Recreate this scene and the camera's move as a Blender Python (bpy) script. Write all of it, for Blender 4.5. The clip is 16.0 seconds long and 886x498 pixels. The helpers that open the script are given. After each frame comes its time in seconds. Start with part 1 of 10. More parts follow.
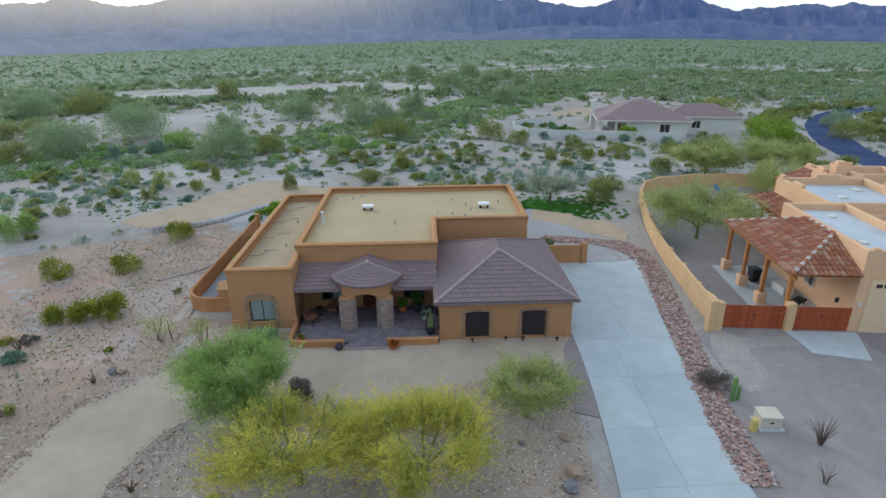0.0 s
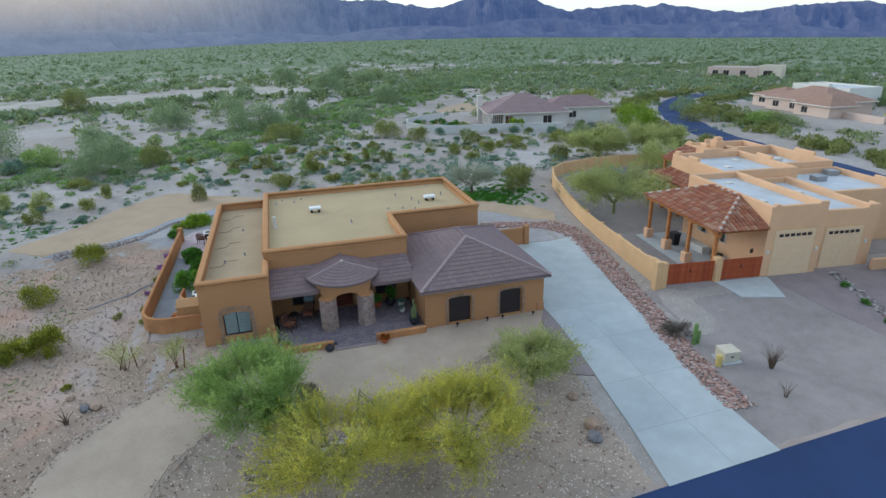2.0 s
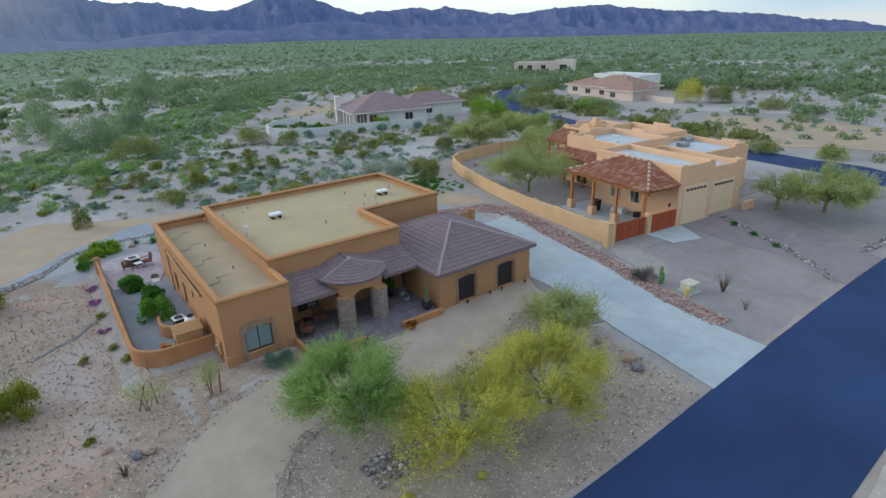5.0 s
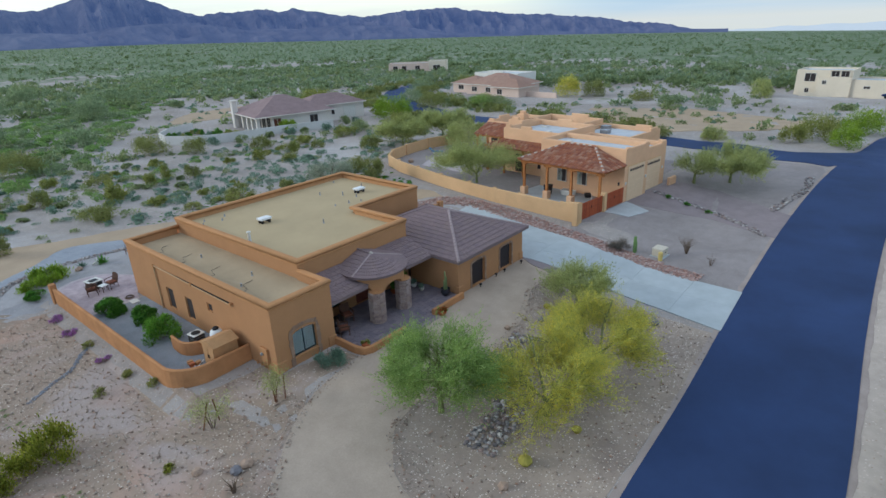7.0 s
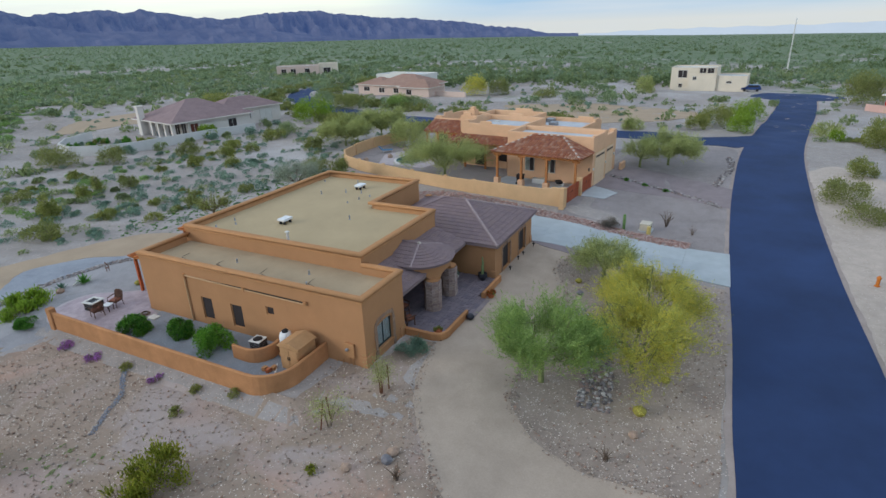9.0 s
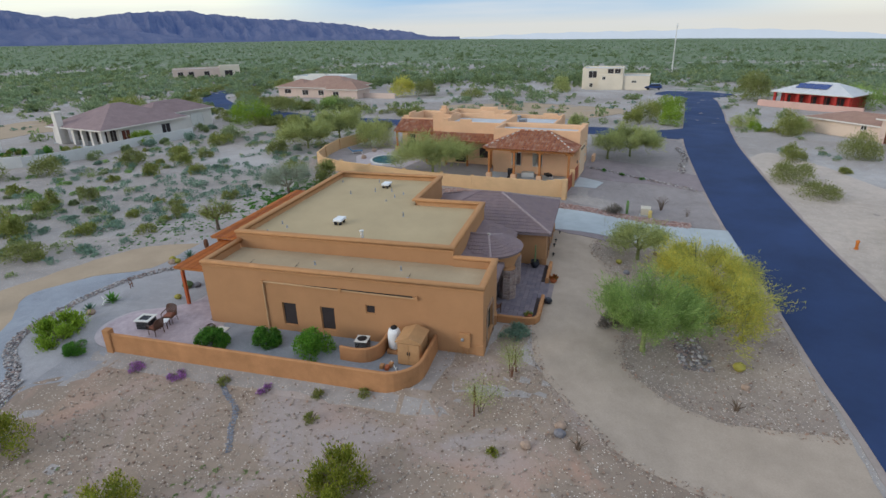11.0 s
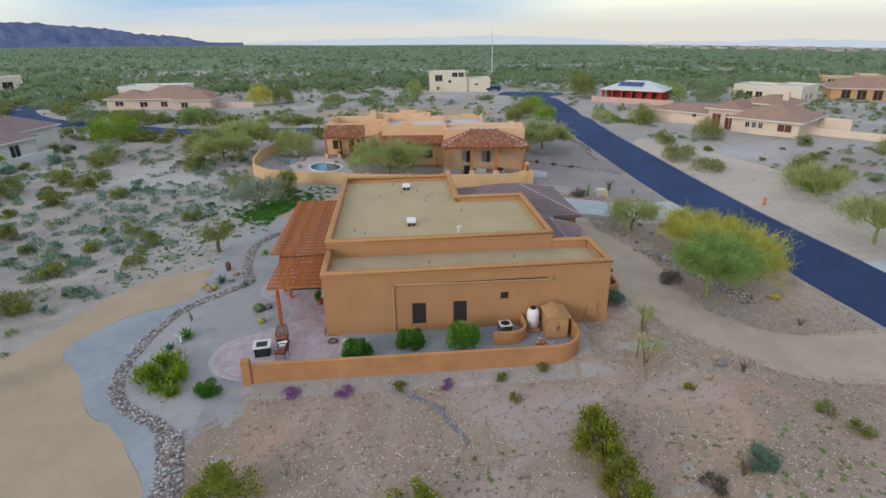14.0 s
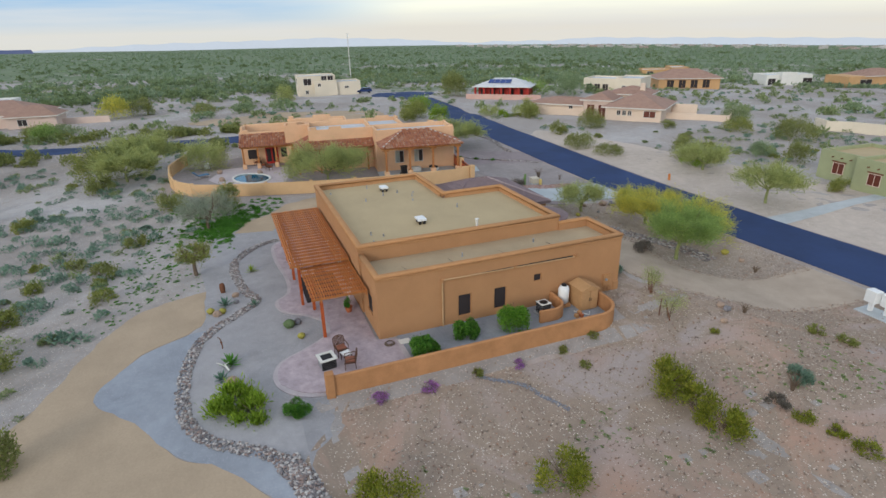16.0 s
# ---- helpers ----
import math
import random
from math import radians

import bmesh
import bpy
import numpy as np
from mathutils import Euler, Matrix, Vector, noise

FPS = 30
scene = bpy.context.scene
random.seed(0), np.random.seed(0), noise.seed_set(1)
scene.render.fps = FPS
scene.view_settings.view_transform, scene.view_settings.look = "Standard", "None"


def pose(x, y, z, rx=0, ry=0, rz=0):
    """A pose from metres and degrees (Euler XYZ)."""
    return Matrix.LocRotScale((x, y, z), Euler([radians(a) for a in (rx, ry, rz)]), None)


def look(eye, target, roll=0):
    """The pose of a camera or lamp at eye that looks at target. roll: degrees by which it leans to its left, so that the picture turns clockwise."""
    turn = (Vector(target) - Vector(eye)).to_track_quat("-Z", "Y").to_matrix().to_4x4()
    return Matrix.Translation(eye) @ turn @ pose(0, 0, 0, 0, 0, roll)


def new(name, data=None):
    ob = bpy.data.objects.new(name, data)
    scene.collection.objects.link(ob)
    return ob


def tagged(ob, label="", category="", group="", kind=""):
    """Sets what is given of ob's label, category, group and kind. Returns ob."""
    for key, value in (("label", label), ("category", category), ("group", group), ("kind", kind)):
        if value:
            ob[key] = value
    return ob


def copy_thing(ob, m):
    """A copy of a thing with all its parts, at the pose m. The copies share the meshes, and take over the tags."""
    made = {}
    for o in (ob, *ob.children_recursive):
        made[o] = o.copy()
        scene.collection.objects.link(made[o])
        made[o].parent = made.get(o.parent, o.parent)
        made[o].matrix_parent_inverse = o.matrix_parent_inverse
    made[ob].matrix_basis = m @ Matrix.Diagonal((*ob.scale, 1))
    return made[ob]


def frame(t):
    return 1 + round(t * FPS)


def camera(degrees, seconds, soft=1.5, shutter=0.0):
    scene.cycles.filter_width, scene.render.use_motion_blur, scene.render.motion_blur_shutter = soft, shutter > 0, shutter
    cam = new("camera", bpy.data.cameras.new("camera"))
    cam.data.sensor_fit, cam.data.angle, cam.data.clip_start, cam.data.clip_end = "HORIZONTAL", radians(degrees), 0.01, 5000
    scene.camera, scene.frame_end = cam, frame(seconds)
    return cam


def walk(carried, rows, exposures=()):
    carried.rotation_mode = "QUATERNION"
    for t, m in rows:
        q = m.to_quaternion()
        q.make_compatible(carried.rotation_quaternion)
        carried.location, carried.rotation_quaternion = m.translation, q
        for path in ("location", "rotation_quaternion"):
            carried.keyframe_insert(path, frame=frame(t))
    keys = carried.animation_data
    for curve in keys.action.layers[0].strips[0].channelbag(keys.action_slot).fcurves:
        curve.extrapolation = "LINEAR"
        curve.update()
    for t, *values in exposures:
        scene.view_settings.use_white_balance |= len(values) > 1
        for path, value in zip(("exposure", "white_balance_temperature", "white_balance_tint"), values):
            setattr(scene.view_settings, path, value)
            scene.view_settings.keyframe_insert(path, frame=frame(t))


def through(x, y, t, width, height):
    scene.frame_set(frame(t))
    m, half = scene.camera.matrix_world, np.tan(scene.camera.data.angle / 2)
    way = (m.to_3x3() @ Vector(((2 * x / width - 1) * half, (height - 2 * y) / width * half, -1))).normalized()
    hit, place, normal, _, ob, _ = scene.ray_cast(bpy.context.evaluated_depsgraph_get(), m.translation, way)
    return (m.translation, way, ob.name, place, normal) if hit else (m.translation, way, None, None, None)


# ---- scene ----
cam = camera(77.10, 16.0)
# seconds, place of the eye, turn in degrees
PATH = [
    (0, -0.073, -0.032, 16.889, 69.038, 0.526, -2.210),
    (0.5, -1.578, -0.210, 16.873, 68.997, 0.760, -5.893),
    (1, -3.117, -0.325, 16.866, 68.955, 0.971, -9.637),
    (1.5, -4.715, -0.318, 16.795, 68.966, 1.158, -13.065),
    (2, -6.389, -0.223, 16.743, 68.907, 1.244, -16.382),
    (2.5, -8.069, -0.004, 16.687, 68.888, 1.382, -19.576),
    (3, -9.822, 0.319, 16.642, 68.866, 1.526, -22.445),
    (3.5, -11.617, 0.754, 16.610, 68.802, 1.653, -25.530),
    (4, -13.461, 1.333, 16.610, 68.750, 1.784, -28.886),
    (4.5, -15.370, 2.077, 16.599, 68.678, 1.918, -32.466),
    (7, -25.134, 8.124, 16.568, 68.301, 2.146, -50.428),
    (7.5, -26.938, 9.865, 16.489, 68.238, 2.069, -53.527),
    (8, -28.676, 11.734, 16.446, 68.208, 2.007, -56.633),
    (8.5, -30.317, 13.759, 16.409, 68.215, 1.934, -59.640),
    (9, -31.882, 15.933, 16.353, 68.183, 1.871, -63.279),
    (9.5, -33.345, 18.263, 16.335, 68.136, 1.803, -66.974),
    (12, -38.800, 31.423, 16.455, 68.200, 0.895, -80.024),
    (12.5, -39.584, 34.306, 16.505, 68.235, 0.760, -83.710),
    (13, -40.208, 37.246, 16.540, 68.273, 0.762, -87.540),
    (13.5, -40.685, 40.255, 16.622, 68.318, 0.740, -91.403),
    (14, -40.940, 43.231, 16.714, 68.312, 0.815, -95.099),
    (14.5, -40.963, 46.103, 16.773, 68.288, 0.914, -98.254),
    (15, -40.787, 48.900, 16.851, 68.292, 1.006, -101.722),
    (15.5, -40.389, 51.613, 16.909, 68.231, 1.216, -106.826),
    (16, -39.771, 54.247, 16.942, 68.187, 1.299, -111.502),
]
# seconds, stops, kelvin, tint
TONE = [(0, 0.36, 5520, 4), (4.5, 0.27, 5450, 4), (9, 0.16, 5620, 7), (12.5, 0.15, 5900, 9), (16, 0.20, 5980, 9)]
walk(cam, [(row[0], pose(*row[1:])) for row in PATH], TONE)

# ---- world and sun: the sun stands low behind the ridge, veiled ----
world = bpy.data.worlds.new("sky")
scene.world = world
world.use_nodes = True
wn, wl = world.node_tree.nodes, world.node_tree.links
wn.clear()
SUN_AZ, SUN_EL = -40.0, 18.0
sky = wn.new("ShaderNodeTexSky")
sky.sky_type = "NISHITA"
sky.sun_disc = False
sky.sun_elevation = radians(SUN_EL)
sky.sun_rotation = radians(SUN_AZ)
sky.air_density, sky.dust_density, sky.ozone_density = 1.0, 2.0, 1.0
sky_gain = wn.new("ShaderNodeMix")
sky_gain.data_type, sky_gain.blend_type = "RGBA", "MULTIPLY"
sky_gain.inputs[0].default_value = 1.0
sky_gain.inputs[7].default_value = (0.10, 0.10, 0.10, 1)
wl.new(sky.outputs["Color"], sky_gain.inputs[6])
# thin high cloud: cream at the horizon, pale blue above, faint streaks
wc = wn.new("ShaderNodeTexCoord")
wsep = wn.new("ShaderNodeSeparateXYZ")
wl.new(wc.outputs["Generated"], wsep.inputs[0])
veil = wn.new("ShaderNodeValToRGB")
for el, (pos, col) in zip([veil.color_ramp.elements[0], veil.color_ramp.elements[1], veil.color_ramp.elements.new(0.5), veil.color_ramp.elements.new(0.5)],
                          ((0.0, (0.90, 0.84, 0.72)), (1.0, (0.46, 0.66, 0.95)), (0.016, (0.64, 0.74, 0.80)), (0.05, (0.34, 0.58, 0.84)))):
    el.position, el.color = pos, (*col, 1)
wl.new(wsep.outputs["Z"], veil.inputs["Fac"])
# paler and yellower away from the blue north-eastern quarter
wdot = wn.new("ShaderNodeVectorMath")
wdot.operation = "DOT_PRODUCT"
wdot.inputs[1].default_value = (math.sin(radians(82)), math.cos(radians(82)), 0)
wl.new(wc.outputs["Generated"], wdot.inputs[0])
blue_side = wn.new("ShaderNodeMapRange")
blue_side.interpolation_type = "SMOOTHSTEP"
blue_side.inputs["From Min"].default_value, blue_side.inputs["From Max"].default_value = 0.88, 0.99
wl.new(wdot.outputs["Value"], blue_side.inputs["Value"])
warm = wn.new("ShaderNodeValToRGB")
for el, (pos, col) in zip([warm.color_ramp.elements[0], warm.color_ramp.elements[1], warm.color_ramp.elements.new(0.5), warm.color_ramp.elements.new(0.5)],
                          ((0.0, (0.93, 0.84, 0.70)), (1.0, (0.46, 0.66, 0.95)), (0.05, (1.30, 1.26, 0.98)), (0.14, (0.50, 0.70, 0.97)))):
    el.position, el.color = pos, (*col, 1)
wl.new(wsep.outputs["Z"], warm.inputs["Fac"])
quarter = wn.new("ShaderNodeMix")
quarter.data_type = "RGBA"
wl.new(blue_side.outputs["Result"], quarter.inputs[0])
wl.new(warm.outputs["Color"], quarter.inputs[6])
wl.new(veil.outputs["Color"], quarter.inputs[7])
wmap = wn.new("ShaderNodeMapping")
wmap.inputs["Scale"].default_value = (2.2, 2.2, 26.0)
wl.new(wc.outputs["Generated"], wmap.inputs["Vector"])
streak = wn.new("ShaderNodeTexNoise")
streak.inputs["Scale"].default_value, streak.inputs["Detail"].default_value = 1.6, 5.0
wl.new(wmap.outputs["Vector"], streak.inputs["Vector"])
srange = wn.new("ShaderNodeMapRange")
srange.inputs["From Min"].default_value, srange.inputs["From Max"].default_value = 0.42, 0.72
srange.inputs["To Min"].default_value, srange.inputs["To Max"].default_value = 0.0, 0.55
wl.new(streak.outputs["Fac"], srange.inputs["Value"])
cloud = wn.new("ShaderNodeMix")
cloud.data_type = "RGBA"
cloud.inputs[7].default_value = (0.90, 0.86, 0.80, 1)
wl.new(srange.outputs["Result"], cloud.inputs[0])
wl.new(quarter.outputs[2], cloud.inputs[6])
both = wn.new("ShaderNodeMix")
both.data_type = "RGBA"
both.inputs[0].default_value = 0.80
wl.new(sky_gain.outputs[2], both.inputs[6])
wl.new(cloud.outputs[2], both.inputs[7])
wb = wn.new("ShaderNodeBackground")
wb.inputs["Strength"].default_value = 0.92
wo = wn.new("ShaderNodeOutputWorld")
wl.new(both.outputs[2], wb.inputs["Color"])
wl.new(wb.outputs["Background"], wo.inputs["Surface"])

sun = new("sun", bpy.data.lights.new("sun", "SUN"))
sun.data.energy, sun.data.angle, sun.data.color = 1.25, radians(24), (1.0, 0.90, 0.76)
sd = Vector((math.sin(radians(SUN_AZ)) * math.cos(radians(SUN_EL)), math.cos(radians(SUN_AZ)) * math.cos(radians(SUN_EL)), math.sin(radians(SUN_EL))))
sun.matrix_world = look(sd * 50, (0, 0, 0))

# ---- materials ----
def nodes_of(name):
    m = bpy.data.materials.new(name)
    m.use_nodes = True
    nt = m.node_tree
    return m, nt, nt.nodes["Principled BSDF"]


def ramp(nt, fac, stops):
    r = nt.nodes.new("ShaderNodeValToRGB")
    e = r.color_ramp.elements
    while len(e) < len(stops):
        e.new(0.5)
    for el, (pos, col) in zip(e, stops):
        el.position, el.color = pos, (*col, 1)
    nt.links.new(fac, r.inputs["Fac"])
    return r.outputs["Color"]


def noise_fac(nt, scale, detail=4, rough=0.6, coord="Object", distort=0.0):
    c = nt.nodes.new("ShaderNodeTexCoord")
    n = nt.nodes.new("ShaderNodeTexNoise")
    n.inputs["Scale"].default_value = scale
    n.inputs["Detail"].default_value = detail
    n.inputs["Roughness"].default_value = rough
    n.inputs["Distortion"].default_value = distort
    nt.links.new(c.outputs[coord], n.inputs["Vector"])
    return n.outputs["Fac"]


def mix(nt, a, b, fac, mode="MIX"):
    m = nt.nodes.new("ShaderNodeMix")
    m.data_type, m.blend_type = "RGBA", mode
    for sock, v in ((m.inputs[6], a), (m.inputs[7], b)):
        if isinstance(v, tuple):
            sock.default_value = (*v, 1)
        else:
            nt.links.new(v, sock)
    if isinstance(fac, float):
        m.inputs[0].default_value = fac
    else:
        nt.links.new(fac, m.inputs[0])
    return m.outputs[2]


def maprange(nt, v, a, b, c=0.0, d=1.0):
    m = nt.nodes.new("ShaderNodeMapRange")
    m.inputs["From Min"].default_value, m.inputs["From Max"].default_value = a, b
    m.inputs["To Min"].default_value, m.inputs["To Max"].default_value = c, d
    nt.links.new(v, m.inputs["Value"])
    return m.outputs["Result"]


def bump(nt, b, h, strength, dist=0.02):
    n = nt.nodes.new("ShaderNodeBump")
    n.inputs["Strength"].default_value, n.inputs["Distance"].default_value = strength, dist
    nt.links.new(h, n.inputs["Height"])
    nt.links.new(n.outputs["Normal"], b.inputs["Normal"])


def plain(name, col, rough=0.85, metal=0.0, vary=0.16, scale=3.0, fine=40.0, bumps=0.25, spec=0.3, coat=0.0):
    """A surface with broad stains and a fine grain."""
    m, nt, b = nodes_of(name)
    dark = tuple(c * (1 - vary) for c in col)
    lite = tuple(min(1, c * (1 + vary)) for c in col)
    c1 = ramp(nt, noise_fac(nt, scale, 5, 0.65), [(0.3, dark), (0.7, lite)])
    g = noise_fac(nt, fine, 3, 0.6)
    c2 = mix(nt, c1, ramp(nt, g, [(0.25, (0.6, 0.6, 0.6)), (0.75, (1.0, 1.0, 1.0))]), 0.35, "MULTIPLY")
    nt.links.new(c2, b.inputs["Base Color"])
    b.inputs["Roughness"].default_value, b.inputs["Metallic"].default_value = rough, metal
    b.inputs["Specular IOR Level"].default_value = spec
    b.inputs["Coat Weight"].default_value = coat
    if bumps:
        bump(nt, b, g, bumps, 0.01)
    return m


def pieces(name, cols, rough=0.85, island=False, vary=0.2, fine=25.0, bumps=0.3, spec=0.3):
    """Alike pieces whose tone differs from one to the next."""
    m, nt, b = nodes_of(name)
    if island:
        src = nt.nodes.new("ShaderNodeNewGeometry").outputs["Random Per Island"]
    else:
        src = nt.nodes.new("ShaderNodeObjectInfo").outputs["Random"]
    n = len(cols)
    c = ramp(nt, src, [((i + 0.5) / n, col) for i, col in enumerate(cols)])
    g = noise_fac(nt, fine, 3, 0.6)
    c = mix(nt, c, ramp(nt, g, [(0.2, (1 - vary * 2,) * 3), (0.8, (1.0, 1.0, 1.0))]), 1.0, "MULTIPLY")
    nt.links.new(c, b.inputs["Base Color"])
    b.inputs["Roughness"].default_value = rough
    b.inputs["Specular IOR Level"].default_value = spec
    if bumps:
        bump(nt, b, g, bumps, 0.01)
    return m


def leafy(name, cols, rough=0.6, through=0.25):
    m, nt, b = nodes_of(name)
    src = nt.nodes.new("ShaderNodeNewGeometry").outputs["Random Per Island"]
    n = len(cols)
    c = ramp(nt, src, [((i + 0.5) / n, col) for i, col in enumerate(cols)])
    c = mix(nt, c, ramp(nt, noise_fac(nt, 0.9, 4, 0.6), [(0.32, (0.62, 0.66, 0.62)), (0.5, (0.94, 0.95, 0.9)), (0.68, (1.18, 1.14, 1.05))]), 1.0, "MULTIPLY")
    nt.links.new(c, b.inputs["Base Color"])
    b.inputs["Roughness"].default_value = rough
    b.inputs["Specular IOR Level"].default_value = 0.2
    tr = nt.nodes.new("ShaderNodeBsdfTranslucent")
    nt.links.new(c, tr.inputs["Color"])
    mx = nt.nodes.new("ShaderNodeMixShader")
    mx.inputs[0].default_value = through
    nt.links.new(b.outputs[0], mx.inputs[1])
    nt.links.new(tr.outputs[0], mx.inputs[2])
    nt.links.new(mx.outputs[0], nt.nodes["Material Output"].inputs["Surface"])
    return m


def stony(name, sand, pebble_cols, amount, scale=9.0, stain=0.12, stain_col=None, drifts=None):
    """Sand or gravel with pebbles of several tones lying in it."""
    m, nt, b = nodes_of(name)
    dark = tuple(c * 0.8 for c in sand)
    base = ramp(nt, noise_fac(nt, stain, 6, 0.6, distort=0.6), [(0.32, stain_col or dark), (0.62, sand)])
    base = mix(nt, base, ramp(nt, noise_fac(nt, 1.3, 5, 0.7), [(0.3, (0.72, 0.72, 0.72)), (0.7, (1.0, 1.0, 1.0))]), 0.7, "MULTIPLY")
    # wide drifts of finer, redder or greyer sand in which few pebbles lie
    bare = None
    if drifts:
        bare = maprange(nt, noise_fac(nt, 0.16, 5, 0.62, distort=1.0), 0.46, 0.58)
        base = mix(nt, base, ramp(nt, noise_fac(nt, 0.09, 3, 0.5), [(0.42, drifts[0]), (0.58, drifts[1])]), bare)
    c = nt.nodes.new("ShaderNodeTexCoord")
    v = nt.nodes.new("ShaderNodeTexVoronoi")
    v.inputs["Scale"].default_value = scale
    nt.links.new(c.outputs["Object"], v.inputs["Vector"])
    sep = nt.nodes.new("ShaderNodeSeparateColor")
    nt.links.new(v.outputs["Color"], sep.inputs[0])
    peb = ramp(nt, sep.outputs[0], [((i + 0.5) / len(pebble_cols), p) for i, p in enumerate(pebble_cols)])
    pick = maprange(nt, sep.outputs[1], 1 - amount, 1 - amount + 0.02)
    near = maprange(nt, v.outputs["Distance"], 0.42, 0.30)
    f = nt.nodes.new("ShaderNodeMath")
    f.operation = "MULTIPLY"
    nt.links.new(pick, f.inputs[0])
    nt.links.new(near, f.inputs[1])
    laid = f.outputs[0]
    if bare:
        thin = nt.nodes.new("ShaderNodeMath")
        thin.operation = "MULTIPLY"
        nt.links.new(laid, thin.inputs[0])
        nt.links.new(maprange(nt, bare, 0.0, 1.0, 1.0, 0.25), thin.inputs[1])
        laid = thin.outputs[0]
    col = mix(nt, base, peb, laid)
    nt.links.new(col, b.inputs["Base Color"])
    b.inputs["Roughness"].default_value = 0.95
    b.inputs["Specular IOR Level"].default_value = 0.15
    bump(nt, b, noise_fac(nt, 22, 4, 0.7), 0.5, 0.03)
    return m


STUCCO = plain("tan_stucco", (0.445, 0.236, 0.11), 0.92, vary=0.07, scale=0.5, fine=30, bumps=0.35, spec=0.15)
STUCCO_TRIM = plain("amber_stucco_trim", (0.46, 0.243, 0.108), 0.92, vary=0.08, scale=1.2, fine=30, bumps=0.3, spec=0.15)
WALL_STUCCO = plain("weathered_tan_stucco", (0.45, 0.225, 0.10), 0.94, vary=0.18, scale=0.7, fine=26, bumps=0.4, spec=0.1)
ROOF_DECK = plain("tan_roof_coating", (0.46, 0.36, 0.21), 0.9, vary=0.07, scale=0.3, fine=18, bumps=0.2, spec=0.2)
ROOF_DECK_LOW = plain("dull_roof_coating", (0.405, 0.315, 0.20), 0.9, vary=0.12, scale=0.4, fine=18, bumps=0.2, spec=0.2)
TILE = pieces("brown_roof_tile", [(0.25, 0.185, 0.185), (0.275, 0.20, 0.20), (0.23, 0.17, 0.178), (0.26, 0.19, 0.182)], 0.85)
TILE_STUFF = pieces("brown_roof_tile_rest", [(0.25, 0.185, 0.185), (0.275, 0.20, 0.20), (0.23, 0.17, 0.178), (0.26, 0.19, 0.182)], 0.85, island=True)
TILE_UNDER = plain("roof_underlay", (0.06, 0.045, 0.045), 0.95)
CLAY = pieces("red_clay_tile", [(0.36, 0.13, 0.07), (0.42, 0.18, 0.10), (0.28, 0.10, 0.065), (0.46, 0.26, 0.17)], 0.85, island=True)
HIP_CAP = plain("faded_hip_cap_tile", (0.34, 0.27, 0.265), 0.9, vary=0.2, scale=6)
MORTAR = plain("pale_ridge_mortar", (0.5, 0.44, 0.38), 0.95, vary=0.2)
PEACH = plain("peach_stucco", (0.72, 0.45, 0.265), 0.92, vary=0.07, scale=0.6, fine=30, bumps=0.3, spec=0.15)
PEACH_WALL = plain("light_tan_wall_stucco", (0.66, 0.43, 0.225), 0.92, vary=0.08, scale=0.6, fine=30, bumps=0.3, spec=0.15)
CREAM_DOOR = plain("cream_garage_door_paint", (0.74, 0.54, 0.34), 0.6, vary=0.05, bumps=0.05)
GREY_ROOF = plain("pale_grey_roof_coating", (0.52, 0.55, 0.58), 0.8, vary=0.15, scale=0.4)
CONCRETE = pieces("pale_concrete", [(0.45, 0.485, 0.49), (0.47, 0.505, 0.51), (0.44, 0.475, 0.485)], 0.85, vary=0.12, fine=0.7, bumps=0.1)
CONCRETE_PLAIN = plain("concrete", (0.46, 0.48, 0.48), 0.85, vary=0.12, scale=0.7)
ASPHALT = plain("dark_asphalt", (0.025, 0.046, 0.122), 0.82, vary=0.24, scale=0.16, fine=45, bumps=0.3, spec=0.25)
DIRT = plain("packed_tan_dirt", (0.425, 0.345, 0.27), 0.96, vary=0.12, scale=0.5, fine=12, bumps=0.25, spec=0.1)
SHOULDER_DIRT = plain("grey_shoulder_grit", (0.36, 0.30, 0.265), 0.96, vary=0.15, scale=0.6, fine=12, bumps=0.3, spec=0.1)
TAN_DIRT = plain("packed_sandy_path", (0.42, 0.325, 0.225), 0.96, vary=0.10, scale=0.35, fine=10, bumps=0.2, spec=0.1)
WASH_SAND = plain("pale_wash_sand", (0.40, 0.375, 0.325), 0.96, vary=0.18, scale=0.06, fine=2, bumps=0.2, spec=0.1)
STONY_LOT = stony("stony_tan_ground", (0.35, 0.272, 0.205), [(0.24, 0.18, 0.14), (0.46, 0.38, 0.30), (0.74, 0.67, 0.58), (0.33, 0.22, 0.16)], 0.45, 11, 0.16, (0.31, 0.24, 0.185), ((0.40, 0.26, 0.19), (0.36, 0.30, 0.27)))
ISLAND_GRIT = stony("brown_island_grit", (0.40, 0.325, 0.26), [(0.28, 0.22, 0.18), (0.49, 0.41, 0.335), (0.66, 0.58, 0.50)], 0.5, 10, 0.2, (0.29, 0.235, 0.195))
LOT_SAND = stony("pale_lot_sand", (0.56, 0.475, 0.40), [(0.38, 0.29, 0.235), (0.64, 0.56, 0.49), (0.48, 0.39, 0.32)], 0.3, 9, 0.10)
GRAVEL = stony("grey_gravel", (0.385, 0.37, 0.37), [(0.29, 0.29, 0.31), (0.48, 0.46, 0.46), (0.37, 0.34, 0.33)], 0.5, 26, 0.2)
GRAVEL_BLUE = stony("blue_grey_gravel", (0.30, 0.315, 0.34), [(0.24, 0.26, 0.30), (0.38, 0.38, 0.40)], 0.5, 26, 0.3)
